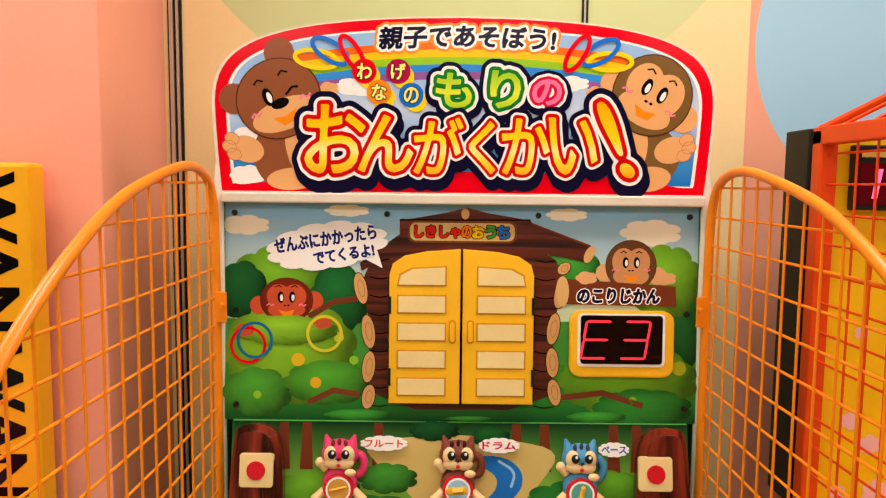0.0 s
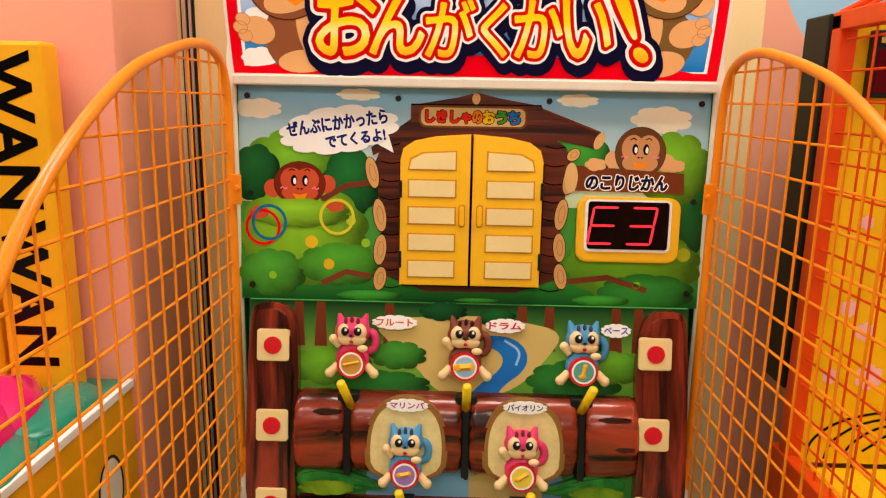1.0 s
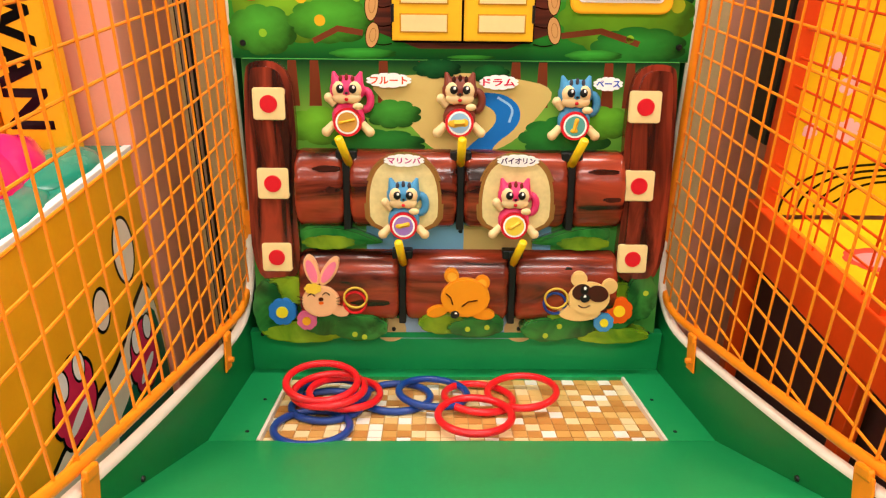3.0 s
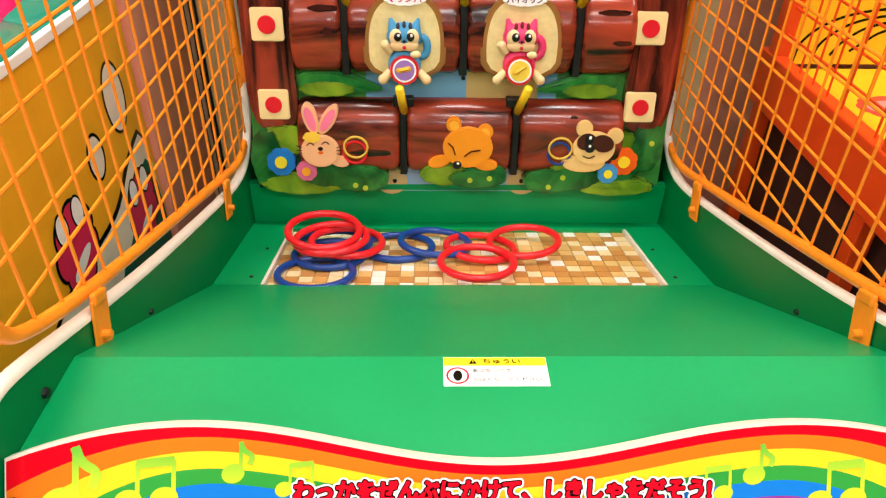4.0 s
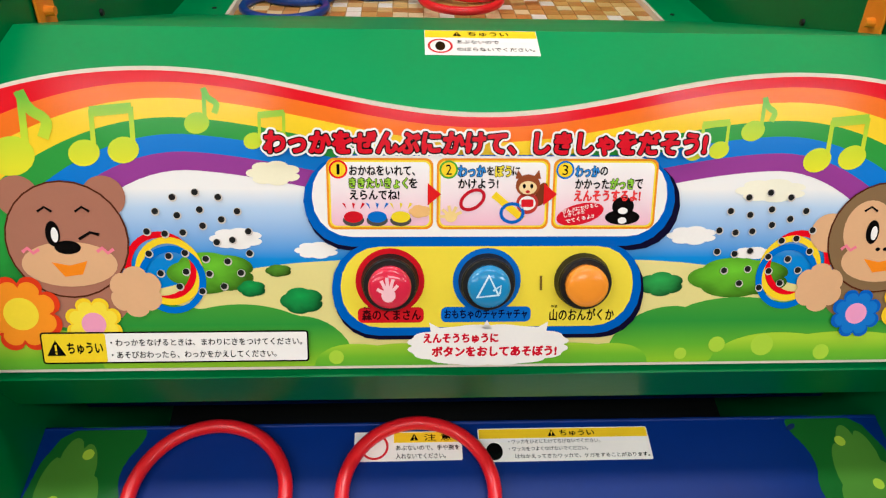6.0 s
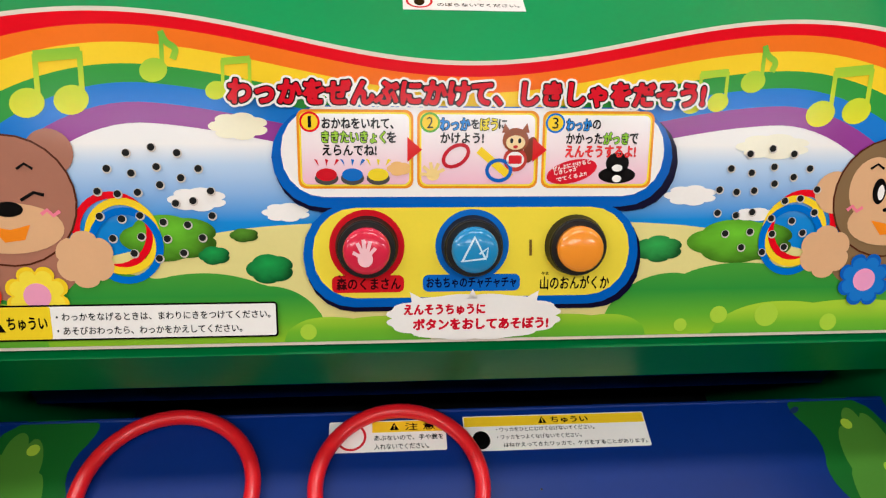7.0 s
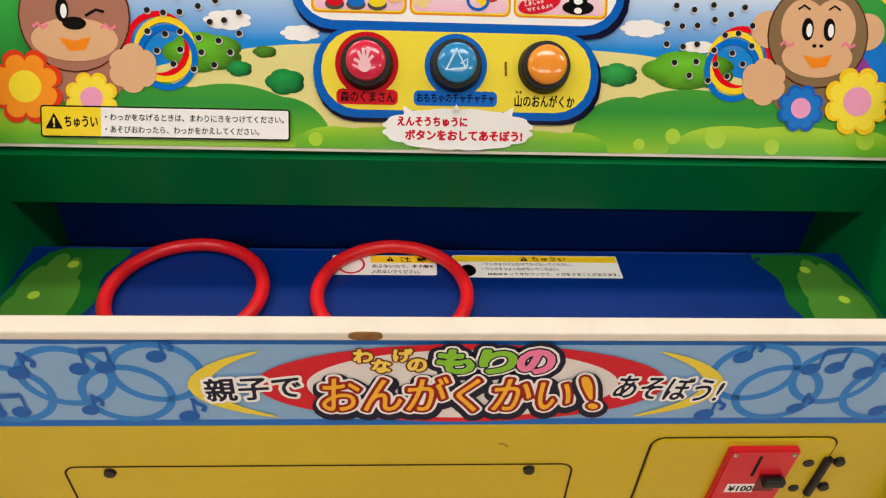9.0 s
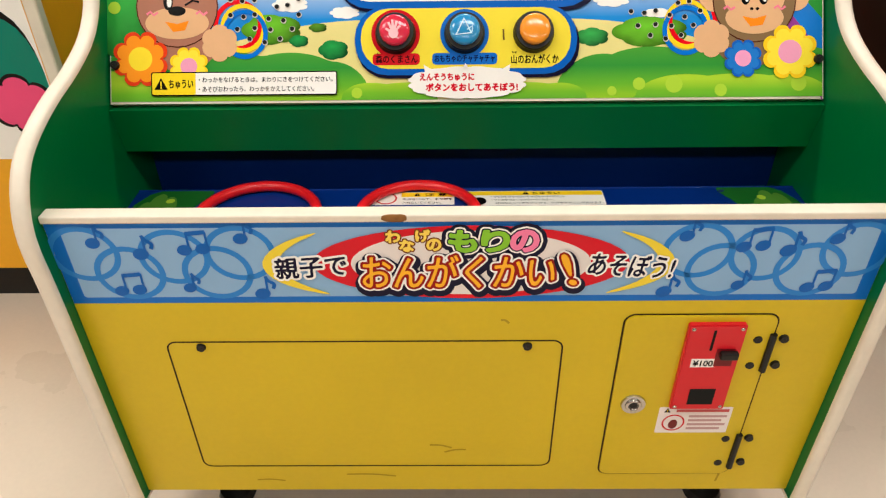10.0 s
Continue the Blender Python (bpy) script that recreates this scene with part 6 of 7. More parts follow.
letters("・わっかをなげるときは、まわりにきをつけてください。", -0.345, -0.171, 0.0265, 0.0335, [(0.012, BLACK_INK, (0, 0))], 31, panel)
letters("・あそびおわったら、わっかをかえしてください。", -0.345, -0.195, 0.0145, 0.0215, [(0.012, BLACK_INK, (0, 0))], 31, panel)
for s in (-1, 1):
    screw(panel, s * 0.452, 0.203, 0.005)
    screw(panel, s * 0.454, 0.050, 0.005)
stroke("scratch", [(0.050, 0.092), (0.0505, 0.078)], 0.0022, 33, ink(120, 96, 40), panel)

# ---- sticker on the level strip of the deck ----
sticker = part("caution_sticker", box(-0.055, 0.060, 0.459, 0.503, 0.8003, 0.8008), WHITE, game, "white and yellow caution sticker")
sticker_face = panel_frame((0, 0.459, 0.8008), (0, 1, 0))


sf = face(sticker, sticker_face)
flat("print", rrect(-0.0545, 0.0305, 0.0595, 0.0435, 0.001), 1, ink(246, 214, 30), sf)
warning_mark(sf, -0.022, 0.037, 0.0045, 2)
letters("ちゅうい", -0.011, 0.031, 0.0335, 0.041, [(0.02, BLACK_INK, (0, 0))], 2, sf)
loop("print", ellipse(-0.0395, 0.0155, 0.0115), 0.0022, 2, ink(206, 30, 40), sf)
flat("print", ellipse(-0.0395, 0.0155, 0.005, 0.008), 1, BLACK_INK, sf)
letters("あぶないので", -0.023, 0.020, 0.0195, 0.026, [(0.012, BLACK_INK, (0, 0))], 2, sf)
letters("のぼらないでください。", -0.023, 0.055, 0.0065, 0.013, [(0.012, BLACK_INK, (0, 0))], 2, sf)

# ---- tray prints ----
tray = face(game, panel_frame((0, 0.02, 0.4782), (0, 1, 0)), "tray_print")
for s in (-1, 1):
    flat("leaf_print", rounded([(s * 0.463, 0.0), (s * 0.395, 0.0), (s * 0.375, 0.04), (s * 0.39, 0.08), (s * 0.362, 0.12), (s * 0.376, 0.16), (s * 0.352, 0.2), (s * 0.36, 0.212), (s * 0.463, 0.212)], 2), 1, ink(34, 104, 38), tray)
    flat("leaf_print", scallop(s * 0.422, 0.10, 0.036, 0.10, 9, 0.12), 2, ink(84, 140, 48), tray)
    for k in range(4):
        flat("leaf_dot", ellipse(s * (0.41 + 0.011 * (k % 3)), 0.03 + 0.05 * k, 0.006), 3, ink(176, 210, 60), tray)
tray2 = face(game, panel_frame((-0.026, 0.02, 0.4782), (0, 1, 0)), "tray_print")
flat("sticker_print", rrect(-0.105, 0.166, 0.012, 0.2, 0.002), 1, WHITE, tray2)
flat("sticker_print", rrect(-0.062, 0.187, 0.011, 0.199, 0.001), 2, ink(246, 206, 30), tray2)
loop("sticker_print", ellipse(-0.083, 0.183, 0.014), 0.0025, 2, ink(206, 40, 50), tray2)
warning_mark(tray2, -0.040, 0.193, 0.0045, 3)
letters("注 意", -0.029, 0.001, 0.189, 0.197, [(0.01, BLACK_INK, (0, 0))], 3, tray2)
letters("あぶないので、手や腕を", -0.060, 0.009, 0.178, 0.184, [(0.01, BLACK_INK, (0, 0))], 3, tray2)
letters("入れないでください。", -0.060, -0.006, 0.1685, 0.1745, [(0.01, BLACK_INK, (0, 0))], 3, tray2)
flat("sticker_print", rrect(0.030, 0.163, 0.220, 0.202, 0.002), 1, WHITE, tray2)
flat("sticker_print", rrect(0.031, 0.190, 0.219, 0.201, 0.001), 2, ink(246, 206, 30), tray2)
warning_mark(tray2, 0.112, 0.1955, 0.0045, 3)
letters("ちゅうい", 0.121, 0.160, 0.192, 0.199, [(0.02, BLACK_INK, (0, 0))], 3, tray2)
flat("sticker_print", ellipse(0.047, 0.175, 0.009, 0.010), 2, BLACK_INK, tray2)
for k, (w, e) in enumerate((("・ワッカをひとにむけてなげないでください。", 0.165), ("・ワッカをつよくなげないでください。", 0.150), ("はねかえってきたワッカで、ケガをすることがあります。", 0.217))):
    letters(w, 0.063 + 0.006 * (k == 2), e, 0.1835 - 0.0085 * k, 0.1885 - 0.0085 * k, [(0.01, BLACK_INK, (0, 0))], 3, tray2)

for x, y, r in ((-0.33, 0.05, 0.002), (0.30, 0.09, 0.0025), (0.12, 0.03, 0.002), (0.36, 0.198, 0.003)):
    flat("scuff", ellipse(x, y, r * 2.2, r, 12, 30), 1.5, ink(30, 50, 96), tray)
for x0, x1 in ((-0.42, -0.31), (0.235, 0.345)):
    flat("worn_edge", [(x0, 0.2085), (x1, 0.2078), (x1, 0.2102), (x0, 0.2106)], 1.7, ink(120, 140, 170), tray)

# ---- front board: title band, hatch, coin door ----
FF = face(front, panel_frame((0, -0.0003, 0), (0, 0, 1)), "front_print")
flat("title_band", rrect(-0.4635, 0.459, 0.4635, 0.572, 0.001), 1, ink(30, 108, 196), FF)
flat("title_band", rrect(-0.448, 0.468, 0.448, 0.564, 0.004), 2, ink(140, 178, 214), FF)
RINGB = ink(52, 130, 206)
for s in (-1, 1):
    for cx, cz in ((0.43, 0.53), (0.385, 0.503), (0.33, 0.525), (0.285, 0.503), (0.255, 0.53)):
        loop("printed_ring", ellipse(s * cx, cz, 0.037, 0.034, 32), 0.007, 3 + int(cx * 100) % 3, RINGB, FF)
    for u, v, k, pair in ((0.41, 0.545, 0.011, False), (0.36, 0.53, 0.012, False), (0.395, 0.478, 0.011, True), (0.31, 0.535, 0.011, True), (0.315, 0.482, 0.010, False), (0.245, 0.55, 0.011, False), (0.232, 0.473, 0.012, False)):
        note(FF, s * u - 0.006, v, k, 7, ink(24, 96, 180), pair)
    flat("swoosh", rounded([(s * 0.155, 0.562), (s * 0.21, 0.545), (s * 0.238, 0.515), (s * 0.215, 0.485), (s * 0.145, 0.467), (s * 0.20, 0.49), (s * 0.218, 0.515), (s * 0.20, 0.54)], 2), 11, ink(240, 214, 60), FF)
flat("title_oval", ellipse(0.003, 0.5155, 0.178, 0.0505, 48), 10, ink(214, 24, 40), FF)
flat("title_oval", ellipse(0.003, 0.515, 0.135, 0.044, 48), 11, ink(236, 226, 220), FF)
letters("親子で", -0.219, -0.137, 0.497, 0.526, [(0.12, WHITE, (0, 0)), (0.02, NAVY, (0, 0))], 14, FF, turn=4, shear=0.1)
letters("あそぼう!", 0.136, 0.232, 0.496, 0.526, [(0.12, WHITE, (0, 0)), (0.02, NAVY, (0, 0))], 14, FF, turn=-4, shear=0.1)
for ch, u, z in (("わ", -0.083, 0.552), ("な", -0.068, 0.540), ("げ", -0.050, 0.553), ("の", -0.038, 0.541)):
    letters(ch, u - 0.0075, u + 0.0075, z - 0.0075, z + 0.0075, [(0.14, ink(120, 60, 20), (0, 0)), (0.05, ink(250, 216, 90), (0, 0))], 14, FF)
for ch, u, m in (("も", -0.006, ink(140, 200, 50)), ("り", 0.030, ink(140, 200, 50)), ("の", 0.062, ink(246, 130, 170))):
    letters(ch, u - 0.0145, u + 0.0145, 0.532, 0.559, [(0.30, NAVY, (0, -0.001)), (0.16, WHITE, (0, 0)), (0.10, NAVY, (0, 0)), (0.055, m, (0, 0))], 14, FF)
letters("おんがくかい", -0.120, 0.098, 0.481, 0.527, [(0.27, NAVY, (0.001, -0.004)), (0.15, WHITE, (0, 0)), (0.09, ink(150, 20, 12), (0, 0)), (0.012, ink(252, 184, 40), (0, 0))], 17, FF, shear=0.08)
letters("!", 0.104, 0.124, 0.485, 0.528, [(0.15, NAVY, (0.001, -0.004)), (0.085, WHITE, (0, 0)), (0.05, ink(150, 20, 12), (0, 0)), (0.008, ink(252, 184, 40), (0, 0))], 22, FF, shear=-0.3)
SMUDGE = ink(172, 146, 40)
for x0, z0, x1, z1 in ((-0.05, 0.205, -0.02, 0.199), (-0.03, 0.19, 0.0, 0.195), (0.04, 0.43, 0.05, 0.425), (-0.30, 0.13, -0.26, 0.128), (-0.17, 0.142, -0.10, 0.138), (0.355, 0.30, 0.36, 0.27), (0.362, 0.155, 0.358, 0.125)):
    stroke("smudge", rounded([(x0, z0), ((x0 + x1) / 2, (z0 + z1) / 2 + 0.003), (x1, z1)], 2, False), 0.003, 1, SMUDGE, FF)
GAP = paint("dark_gap", (48, 34, 16), rough=0.8, var=0.3)
loop("hatch_gap", rrect(-0.370, 0.161, 0.117, 0.397, 0.012), 0.0022, 1, GAP, FF)
for x in (-0.328, 0.074):
    screw(FF, x, 0.3885, 0.001, 1.0)
coin = part("coin_door", prism(rrect(0.1885, 0.1445, 0.3695, 0.4365, 0.012), 0.0, 0.0022, "z", bevel=0.0007), YELLOW, FF, "yellow coin door with lock and hinges")
loop("door_gap", rrect(0.1872, 0.1432, 0.3708, 0.4378, 0.013), 0.0022, 1, GAP, FF)
for z0, z1 in ((0.348, 0.409), (0.161, 0.229)):
    part("hinge", cyl((0.3685, z0, 0.004), (0.3685, z1, 0.004), 0.0042, n=10), BLACK, coin)
    for z in (z0 + 0.008, z1 - 0.010):
        for dx in (-0.0165, 0.0155):
            o = new("screw", SCREW_MESH)
            o.parent = coin
            o.matrix_basis = Matrix.Translation((0.3685 + dx, z, 0.0015))
lock = part("lock", cyl((0.217, 0.288, 0.002), (0.217, 0.288, 0.005), 0.0165, 0.0155, 28), CHROME, coin, "chrome round lock")
part("lock_core", sweep([(0.217 + 0.0085 * math.cos(a), 0.288 + 0.0085 * math.sin(a), 0.0058) for a in (2 * math.pi * i / 24 for i in range(24))], 0.0022, 8, True), CHROME, lock)
part("keyhole", cyl((0.217, 0.288, 0.005), (0.217, 0.288, 0.0056), 0.0055, n=16), BLACK, lock)
slot = part("coin_plate", prism(rrect(0.2635, 0.2835, 0.3325, 0.4275, 0.003), 0.002, 0.009, "z", bevel=0.0015), RED, FF, "red coin slot plate")
# Near-black patches on the plate paint the shade of the slot and cup.
part("coin_slot", box(0.2935, 0.2965, 0.388, 0.420, 0.0088, 0.0096), DARK, slot)
# Raised patch: its darker red paints the shade inside the return well.
part("return_well", box(0.303, 0.325, 0.362, 0.3905, 0.0088, 0.0095), paint("dark_red_well", (120, 14, 24), rough=0.4), slot)
part("return_lever", box(0.306, 0.328, 0.378, 0.389, 0.0095, 0.018, 0.0025), BLACK, slot)
part("return_cup", box(0.283, 0.3155, 0.294, 0.322, 0.0088, 0.0098, 0.0004), DARK, slot)
part("price_label", box(0.275, 0.304, 0.360, 0.374, 0.0089, 0.0094), WHITE, slot)
letters("¥100", 0.277, 0.302, 0.362, 0.372, [(0.025, BLACK_INK, (0, 0))], 0.0098 / STEP, slot)
for x in (0.269, 0.327):
    for z in (0.2895, 0.4215):
        part("rivet", ball((x, z, 0.009), 0.0028, 0.0028, 0.0014, None, 0, 10, 6), CHROME, slot)
flat("notice", rrect(0.253, 0.232, 0.349, 0.2815, 0.002), 20, ink(236, 226, 222), FF)
loop("notice", ellipse(0.275, 0.252, 0.014, 0.0145), 0.0022, 23, ink(206, 50, 50), FF)
flat("notice", ellipse(0.275, 0.249, 0.006, 0.009), 22, ink(110, 40, 40), FF)
bars(FF, 0.294, 0.344, 0.237, 0.268, 4, 22, ink(190, 150, 150))
bars(FF, 0.276, 0.345, 0.270, 0.2795, 1, 22, ink(200, 90, 90))
warning_mark(FF, 0.264, 0.275, 0.0045, 22)

# ---- loose rings ----
def ring(x, y, z, m, label, tilt=0.0, roll=0.0, R=0.0715, r=0.0075):
    o = obj("throwing_ring", sweep([(R * math.cos(a), R * math.sin(a), 0) for a in (2 * math.pi * i / 48 for i in range(48))], r, 10, True), m)
    tagged(o, label, "ring", "throwing rings")
    o.matrix_basis = pose(x, y, z, tilt, roll, 0)


ring(-0.276, 0.148, 0.4865, RED_RING, "red plastic throwing ring lying in the blue tray", 0, 0, 0.0785)
ring(-0.062, 0.148, 0.4865, RED_RING, "red plastic throwing ring lying in the blue tray", 0, 0, 0.0785)
TILT_FIELD = -13.7


def on_field(x, y, m, label, up=0.0, dx=0.0, dy=0.0):
    ring(x, y, low(y) - 0.001 + up, m, label, TILT_FIELD + dx, dy)


BL, RL = "blue plastic throwing ring on the mosaic tile floor", "red plastic throwing ring on the mosaic tile floor"
on_field(-0.270, 1.10, BLUE_RING, BL)
on_field(-0.262, 1.135, BLUE_RING, BL, 0.012)
on_field(-0.235, 1.115, RED_RING, RL, 0.024, 2, 3)
on_field(-0.265, 1.105, RED_RING, RL, 0.037, 4, -3)
on_field(-0.280, 1.115, RED_RING, RL, 0.052, 9, 2)
on_field(-0.285, 1.005, BLUE_RING, BL)
on_field(-0.132, 1.140, BLUE_RING, BL)
on_field(-0.055, 1.140, BLUE_RING, BL, 0.012, 0, 4)
on_field(0.040, 1.130, RED_RING, RL, 0.004, 0, 4)
on_field(0.026, 1.032, RED_RING, RL, 0.014, 3, 0)
on_field(0.130, 1.135, RED_RING, RL, 0.018, 4, -4)


# ---- yellow hammer game beside it ----
def left_machine():
    t = thing("whack_game", "amber arcade game with a teal tray, pink mound and cartoon sides", "arcade game")
    X1, Y0, Y1, Z0, Z1 = -0.715, 0.56, 1.42, 0.10, 0.955
    body = part("cabinet", box(-1.60, X1, Y0, Y1, Z0, Z1, 0.002), MACHINE_YELLOW, t)
    part("plinth", box(-1.56, X1 - 0.04, Y0 + 0.04, Y1 - 0.04, 0.0, Z0), BLACK, t)
    part("corner_trim", box(X1 - 0.02, X1 + 0.004, Y0 - 0.006, Y0 + 0.016, Z0, Z1, 0.004), WHITE_EDGE, t)
    part("edge_trim", box(X1 - 0.012, X1 + 0.005, Y0, Y1, Z1 - 0.012, Z1 + 0.006, 0.002), WHITE, t, "white top edge strip")
    teal = paint("teal_plastic", (28, 140, 116), rough=0.25, var=0.1, coat=0.4)
    part("tray", box(-1.59, X1 - 0.012, Y0, Y1, Z1 - 0.01, Z1 + 0.004, 0.002), teal, t)
    bm = bmesh.new()
    for cx, cy, rx, ry, rz in ((-0.98, 1.08, 0.20, 0.20, 0.13), (-0.90, 1.20, 0.12, 0.14, 0.09), (-1.12, 1.15, 0.18, 0.2, 0.16), (-0.87, 1.02, 0.08, 0.1, 0.05)):
        ball((cx, cy, Z1), rx, ry, rz, bm, 0, 24, 14)
    for v in bm.verts:
        v.co += 0.016 * noise.noise_vector(v.co * 14)
    part("mound", bm, paint("pink_plastic", (236, 30, 110), rough=0.22, var=0.1, coat=0.4), t, "glossy pink moulded mound", True)
    bm = bmesh.new()
    for cx, cy, rx, ry, rz in ((-0.86, 1.0, 0.15, 0.22, 0.03), (-0.80, 1.25, 0.08, 0.14, 0.035)):
        ball((cx, cy, Z1), rx, ry, rz, bm, 0, 20, 12)
    part("tray_swell", bm, teal, t, "", True)
    side = face(t, Matrix.Translation((X1 + 0.0004, 0, 0)) @ Matrix(((0, 0, 1), (1, 0, 0), (0, 1, 0))).to_4x4(), "side_print")
    for cy, cz, ry, rz in ((1.30, 0.765, 0.052, 0.078), (1.16, 0.70, 0.037, 0.05)):
        flat("spot", ellipse(cy, cz, ry, rz), 1, BLACK_INK, side)
        flat("spot", ellipse(cy, cz, ry - 0.007, rz - 0.007), 2, ink(238, 226, 206), side)
    flat("figure_print", rounded([(0.62, 0.40), (0.90, 0.56), (1.12, 0.56), (1.20, 0.58), (1.28, 0.64), (1.41, 0.68), (1.41, 0.11), (0.62, 0.11)], 2), 3, BLACK_INK, side)
    flat("figure_print", rounded([(0.63, 0.395), (0.90, 0.548), (1.12, 0.548), (1.205, 0.565), (1.285, 0.625), (1.41, 0.668), (1.41, 0.11), (0.63, 0.11)], 2), 4, ink(240, 226, 200), side)
    flat("figure_print", rounded([(1.10, 0.44), (1.22, 0.47), (1.30, 0.57), (1.41, 0.60), (1.41, 0.11), (1.05, 0.11)], 2), 5, ink(20, 96, 70), side)
    for cy, cz in ((1.00, 0.60), (1.30, 0.50), (0.72, 0.42)):
        flat("beast_print", scallop(cy, cz, 0.085, 0.095, 7, 0.15), 6, BLACK_INK, side)
        flat("beast_print", scallop(cy, cz, 0.077, 0.087, 7, 0.15), 7, ink(214, 44, 84), side)
        for d in (-0.03, 0.035):
            flat("beast_eye", ellipse(cy + d, cz + 0.055, 0.024, 0.034), 8, BLACK_INK, side)
            flat("beast_eye", ellipse(cy + d, cz + 0.055, 0.019, 0.029), 9, WHITE, side)
        flat("beast_teeth", ellipse(cy, cz - 0.035, 0.045, 0.014, 24, 20), 8, WHITE, side)
    frontp = face(t, panel_frame((0, Y0 - 0.0005, 0), (0, 0, 1)), "front_print")
    flat("figure_print", rrect(-1.59, 0.36, -0.738, 0.94, 0.01), 1, WHITE, frontp)
    flat("figure_print", rounded([(-1.5, 0.42), (-0.74, 0.42), (-0.74, 0.60), (-0.80, 0.66), (-1.0, 0.63), (-1.5, 0.7)], 2), 2, BLACK_INK, frontp)
    flat("figure_print", rounded([(-1.5, 0.42), (-0.74, 0.42), (-0.74, 0.59), (-0.80, 0.645), (-1.0, 0.615), (-1.5, 0.68)], 2), 3, ink(20, 130, 110), frontp)
    flat("figure_print", scallop(-0.80, 0.47, 0.065, 0.06, 6, 0.2), 4, BLACK_INK, frontp)
    flat("figure_print", scallop(-0.80, 0.47, 0.058, 0.053, 6, 0.2), 5, ink(240, 80, 130), frontp)
    flat("figure_print", scallop(-0.78, 0.70, 0.05, 0.035, 6, 0.2), 4, MACHINE_YELLOW, frontp)
    # upright sign post at the back
    post = part("sign_post", box(-0.928, -0.797, 1.345, 1.40, Z1 - 0.03, 1.648, 0.008), paint("sign_yellow", (246, 176, 24), rough=0.35, var=0.06), t, "yellow upright sign with black letters")
    sp = Matrix.Translation((0, 1.3446, 0)) @ Matrix(((0, 1, 0), (0, 0, -1), (-1, 0, 0))).to_4x4()
    s2 = part("sign_print", box(0, 0.001, 0, 0.001, -0.0004, -0.0003), MACHINE_YELLOW, post)
    s2.matrix_basis = sp
    letters("WAN", -1.632, -1.335, -0.912, -0.822, [(0.03, BLACK_INK, (0, 0))], 1, s2)
    letters("WAN", -1.315, -1.015, -0.912, -0.822, [(0.03, BLACK_INK, (0, 0))], 1, s2)
    part("back_print", box(-1.55, -0.94, 1.39, 1.415, Z1 - 0.03, 1.62), ink(24, 110, 60), t)
    part("back_sign", box(-1.10, -0.945, 1.37, 1.389, 1.0, 1.45, 0.02), WHITE, t)
    part("yellow_post", box(-0.962, -0.936, 1.33, 1.40, Z1 - 0.03, 1.6, 0.004), paint("sign_yellow", (246, 176, 24)), t)


left_machine()


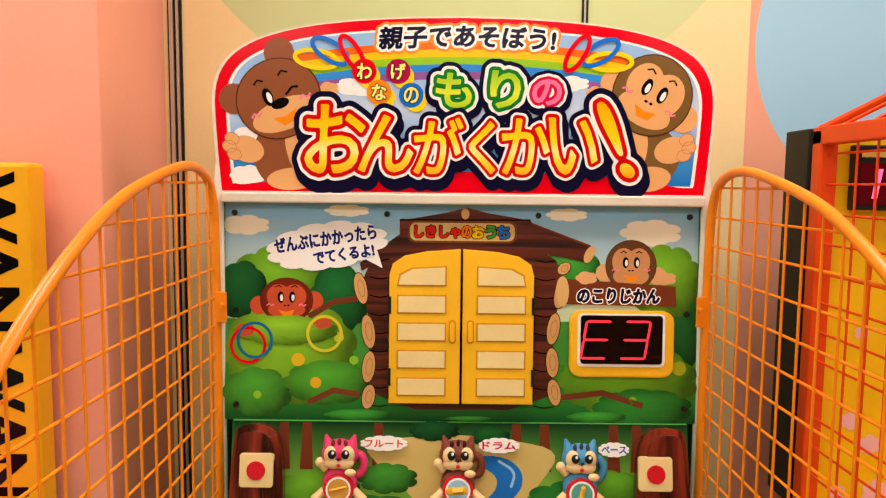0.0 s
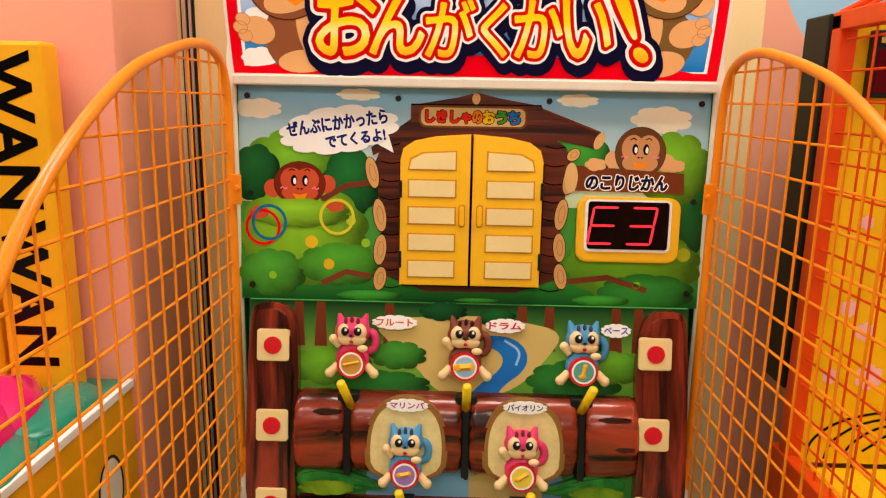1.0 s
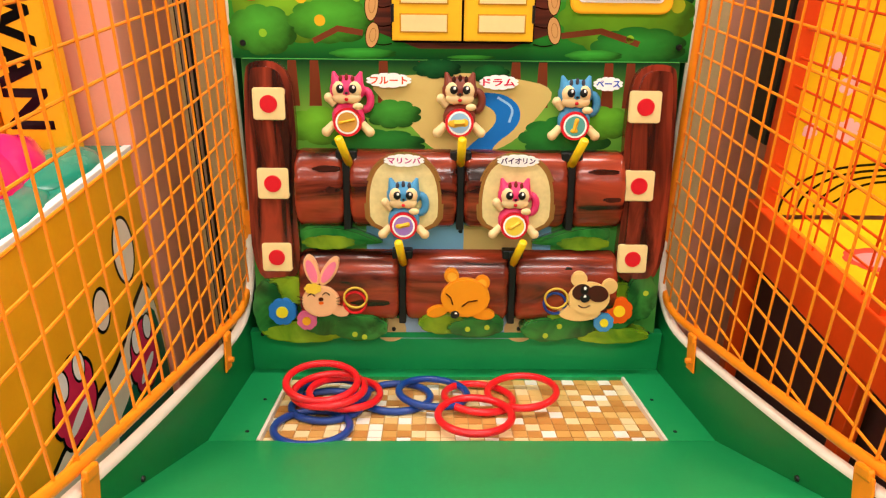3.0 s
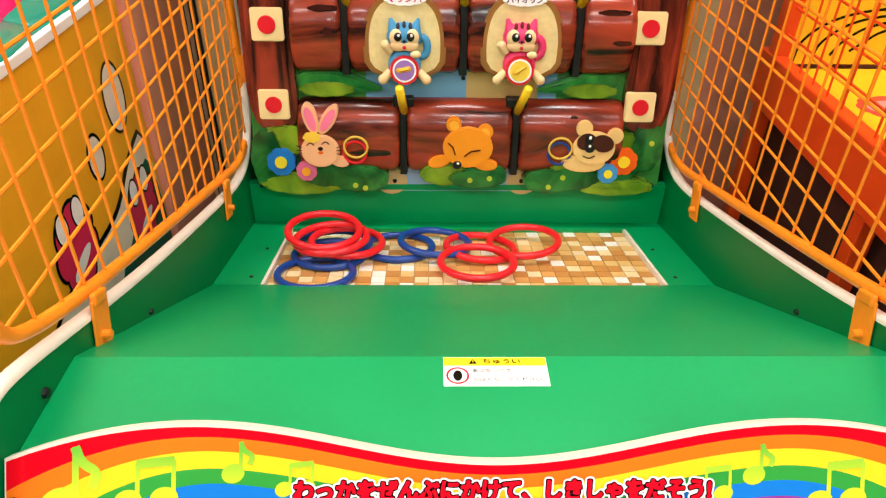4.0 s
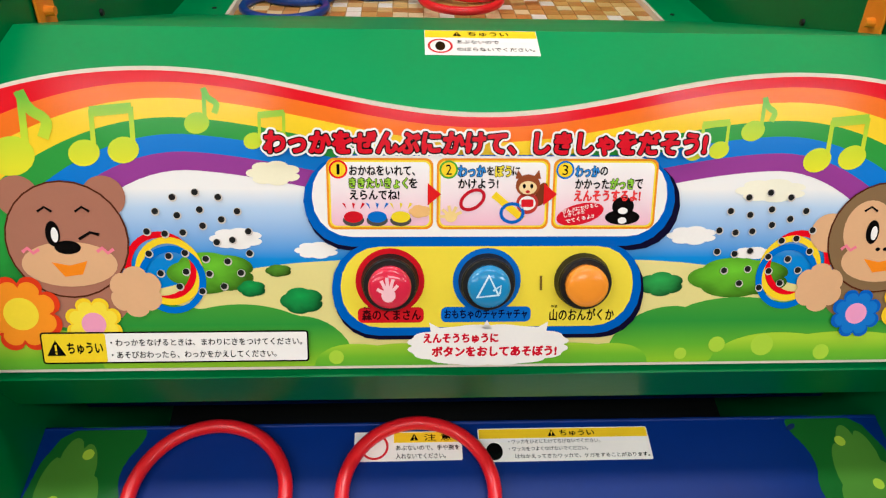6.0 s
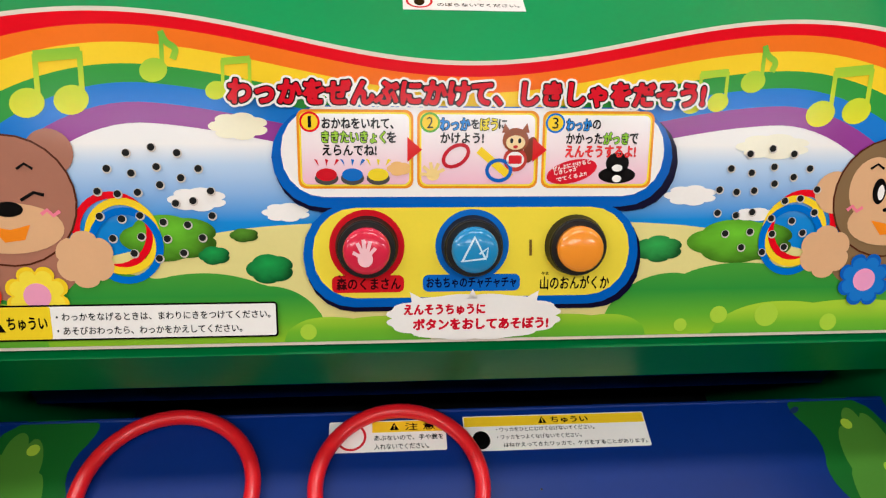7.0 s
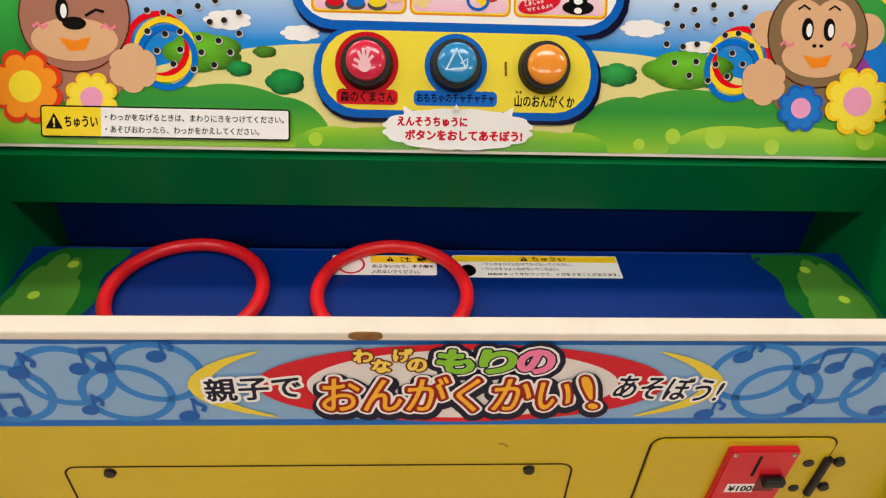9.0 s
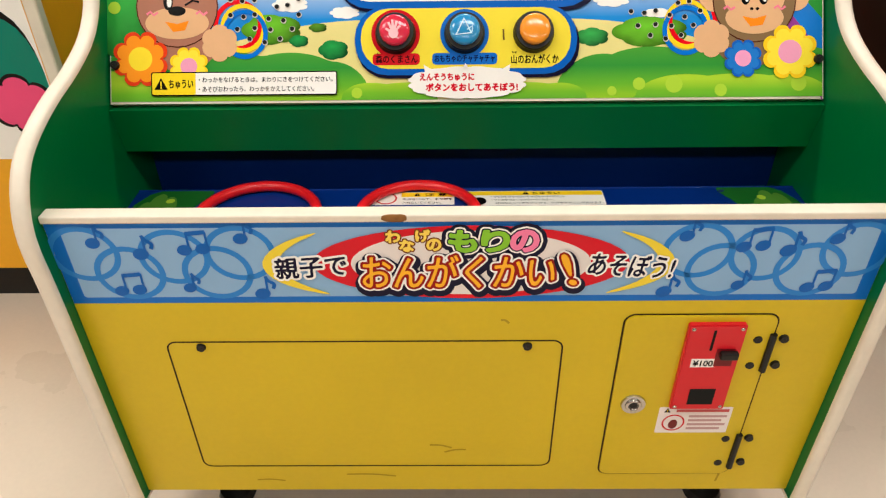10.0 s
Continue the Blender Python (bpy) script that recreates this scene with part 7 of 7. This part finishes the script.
# ---- orange caged game beside it ----
def right_machine():
    t = thing("cage_game", "red-orange caged arcade game with a yellow playing field", "arcade game")
    X0, X1, YB, YF = 0.69, 1.50, 1.455, 0.45
    for x, y in ((X0, YB), (X0, 0.98), (X0, YF), (X1, YF), (X1, YB)):
        part("post", box(x, x + 0.034, y - 0.034, y, 0.0, 1.73, 0.003), CAGE_ORANGE, t)
    part("side_beam", box(X0 - 0.004, X0 + 0.03, YF, YB + 0.03, 0.70, 0.822, 0.004), CAGE_ORANGE, t)
    part("front_beam", box(X0, X1, YF - 0.034, YF, 0.70, 0.822, 0.004), CAGE_ORANGE, t)
    part("top_beam", box(X0, X0 + 0.03, YF, YB, 1.70, 1.735, 0.003), CAGE_ORANGE, t)
    part("foot_beam", box(X0, X0 + 0.03, YF, YB, 0.02, 0.07, 0.003), CAGE_ORANGE, t)
    part("back_box", box(X0 + 0.002, X1, YB + 0.015, 1.57, 0.955, 1.735, 0.004), paint("black_board", (26, 22, 20), rough=0.5, var=0.2), t, "black back box")
    part("under_board", box(X0 + 0.05, X1, YF + 0.05, YB, 0.10, 0.69), paint("dark_brown_board", (66, 34, 28), rough=0.6, var=0.15), t)
    back = part("field_back", box(X0 + 0.036, X1, YB - 0.02, YB + 0.012, 0.80, 1.73), paint("yellow_print", (244, 196, 20), rough=0.4, var=0.06), t, "yellow printed back of the playing field")
    fieldm = paint("yellow_print", (244, 196, 20))
    part("field", box(X0 + 0.032, X1, YF, YB - 0.022, 0.775, 0.79), fieldm, t)
    bp = face(t, panel_frame((0, YB - 0.0205, 0), (0, 0, 1)), "back_print")
    for k in range(4):
        stroke("swirl", rounded([(0.74 + 0.04 * k, 0.80 + 0.01 * k), (0.745 + 0.045 * k, 0.86 - 0.005 * k), (0.83 + 0.03 * k, 0.915 - 0.012 * k), (1.0, 0.93 - 0.015 * k)], 3, False), 0.006, 1, BLACK_INK, bp)
    for x, z, r in ((0.79, 1.15, 0.02), (0.83, 1.10, 0.022), (0.77, 1.0, 0.018), (0.85, 1.0, 0.03), (0.93, 1.2, 0.025), (0.90, 1.35, 0.02), (0.80, 1.33, 0.015)):
        flat("blossom", scallop(x, z, r, r, 6, 0.25), 1, ink(246, 190, 196), bp)
    fp = face(t, panel_frame((0, 0, 0.7903), (0, 1, 0)), "field_print")
    flat("mouth_print", scallop(0.86, 1.22, 0.075, 0.06, 7, 0.1), 1, ink(220, 70, 60), fp)
    flat("mouth_print", ellipse(0.86, 1.22, 0.055, 0.035), 2, ink(246, 150, 150), fp)
    flat("mouth_print", scallop(0.82, 1.0, 0.06, 0.05, 7, 0.1), 1, ink(246, 160, 180), fp)
    box_d = part("score_display", box(0.752, 0.90, YB - 0.045, YB - 0.022, 1.575, 1.70, 0.003), BLACK, t, "black score box with red digits")
    part("score_board", box(0.76, 0.89, YB - 0.0465, YB - 0.0452, 1.585, 1.665), paint("dark_red_glass", (90, 8, 20), rough=0.15), box_d)
    d = face(box_d, panel_frame((0, YB - 0.0468, 0), (0, 0, 1)), "score_print")
    letters("10", 0.785, 0.855, 1.597, 1.655, [(0.02, SCORE, (0, 0))], 1, d, shear=0.15)
    bars(d, 0.762, 0.84, 1.672, 1.692, 1, 1, ink(200, 170, 90))
    for k in range(15):
        y = YF + 0.06 * k + 0.03
        part("bar", cyl((X0 + 0.012, y, 0.82), (X0 + 0.012, y, 1.70), 0.0026, n=6, cap=False), CAGE_ORANGE, t)
    for k in range(15):
        z = 0.87 + 0.058 * k
        part("bar", cyl((X0 + 0.016, YF, z), (X0 + 0.016, YB - 0.03, z), 0.0026, n=6, cap=False), CAGE_ORANGE, t)
    for k in range(12):
        y = YF + (YB - YF) * k / 11
        part("roof_bar", cyl((X0 + 0.012, y, 1.735), (1.05, 0.95 + (y - 0.95) * 0.25, 1.98), 0.004, n=6), CAGE_ORANGE, t)
    for k in range(1, 4):
        q = k / 4
        part("roof_bar", cyl((X0 + 0.012 + 0.35 * q, YF + 0.38 * q, 1.735 + 0.24 * q), (X0 + 0.012 + 0.35 * q, YB - 0.38 * q, 1.735 + 0.24 * q), 0.004, n=6), CAGE_ORANGE, t)
    part("roof_edge", cyl((X0 + 0.015, YB - 0.017, 1.735), (1.05, 1.07, 1.98), 0.008, n=8), CAGE_ORANGE, t)
    part("roof_cap", cyl((1.09, 0.95, 1.96), (1.09, 0.95, 2.0), 0.12, 0.10, 20), CAGE_ORANGE, t)


SCORE = bpy.data.materials.new("score_segment")
SCORE.use_nodes = True
sb = SCORE.node_tree.nodes["Principled BSDF"]
sb.inputs["Base Color"].default_value = (0.6, 0.02, 0.1, 1)
sb.inputs["Emission Color"].default_value = (1.0, 0.12, 0.3, 1)
sb.inputs["Emission Strength"].default_value = 1.6
right_machine()

# ---- mosaic tiles of the field ----
TILE = paint("mosaic_tile", (214, 168, 96), rough=0.3, var=0.05, coat=0.2)
tn = TILE.node_tree
oi, rp = tn.nodes.new("ShaderNodeObjectInfo"), tn.nodes.new("ShaderNodeValToRGB")
rp.color_ramp.interpolation = "CONSTANT"
for _ in range(3):
    rp.color_ramp.elements.new(0.5)
for e, (pz, rgb) in zip(rp.color_ramp.elements, ((0.0, (196, 138, 70)), (0.28, (224, 184, 112)), (0.55, (236, 212, 160)), (0.76, (212, 160, 86)), (0.88, (244, 238, 224)))):
    e.position, e.color = pz, (*srgb(*rgb), 1)
tn.links.new(oi.outputs["Random"], rp.inputs[0])
tn.links.new(rp.outputs[0], tn.nodes["Principled BSDF"].inputs["Base Color"])
NX, NY = 27, 11
PX, PY = 0.742 / NX, 0.296 / NY
tb = box(-PX / 2 + 0.001, PX / 2 - 0.001, -PY / 2 + 0.001, PY / 2 - 0.001, 0, 0.003)
TILE_MESH = bpy.data.meshes.new("tile")
tb.to_mesh(TILE_MESH)
tb.free()
TILE_MESH.materials.append(TILE)
for i in range(NX):
    for j in range(NY):
        y = 0.950 + PY * (j + 0.5)
        o = new("tile", TILE_MESH)
        o.parent = bed
        o.matrix_basis = pose(-0.371 + PX * (i + 0.5), y, low(y) - 0.0125 + random.uniform(0, 0.0006), TILT_FIELD, 0, 0)
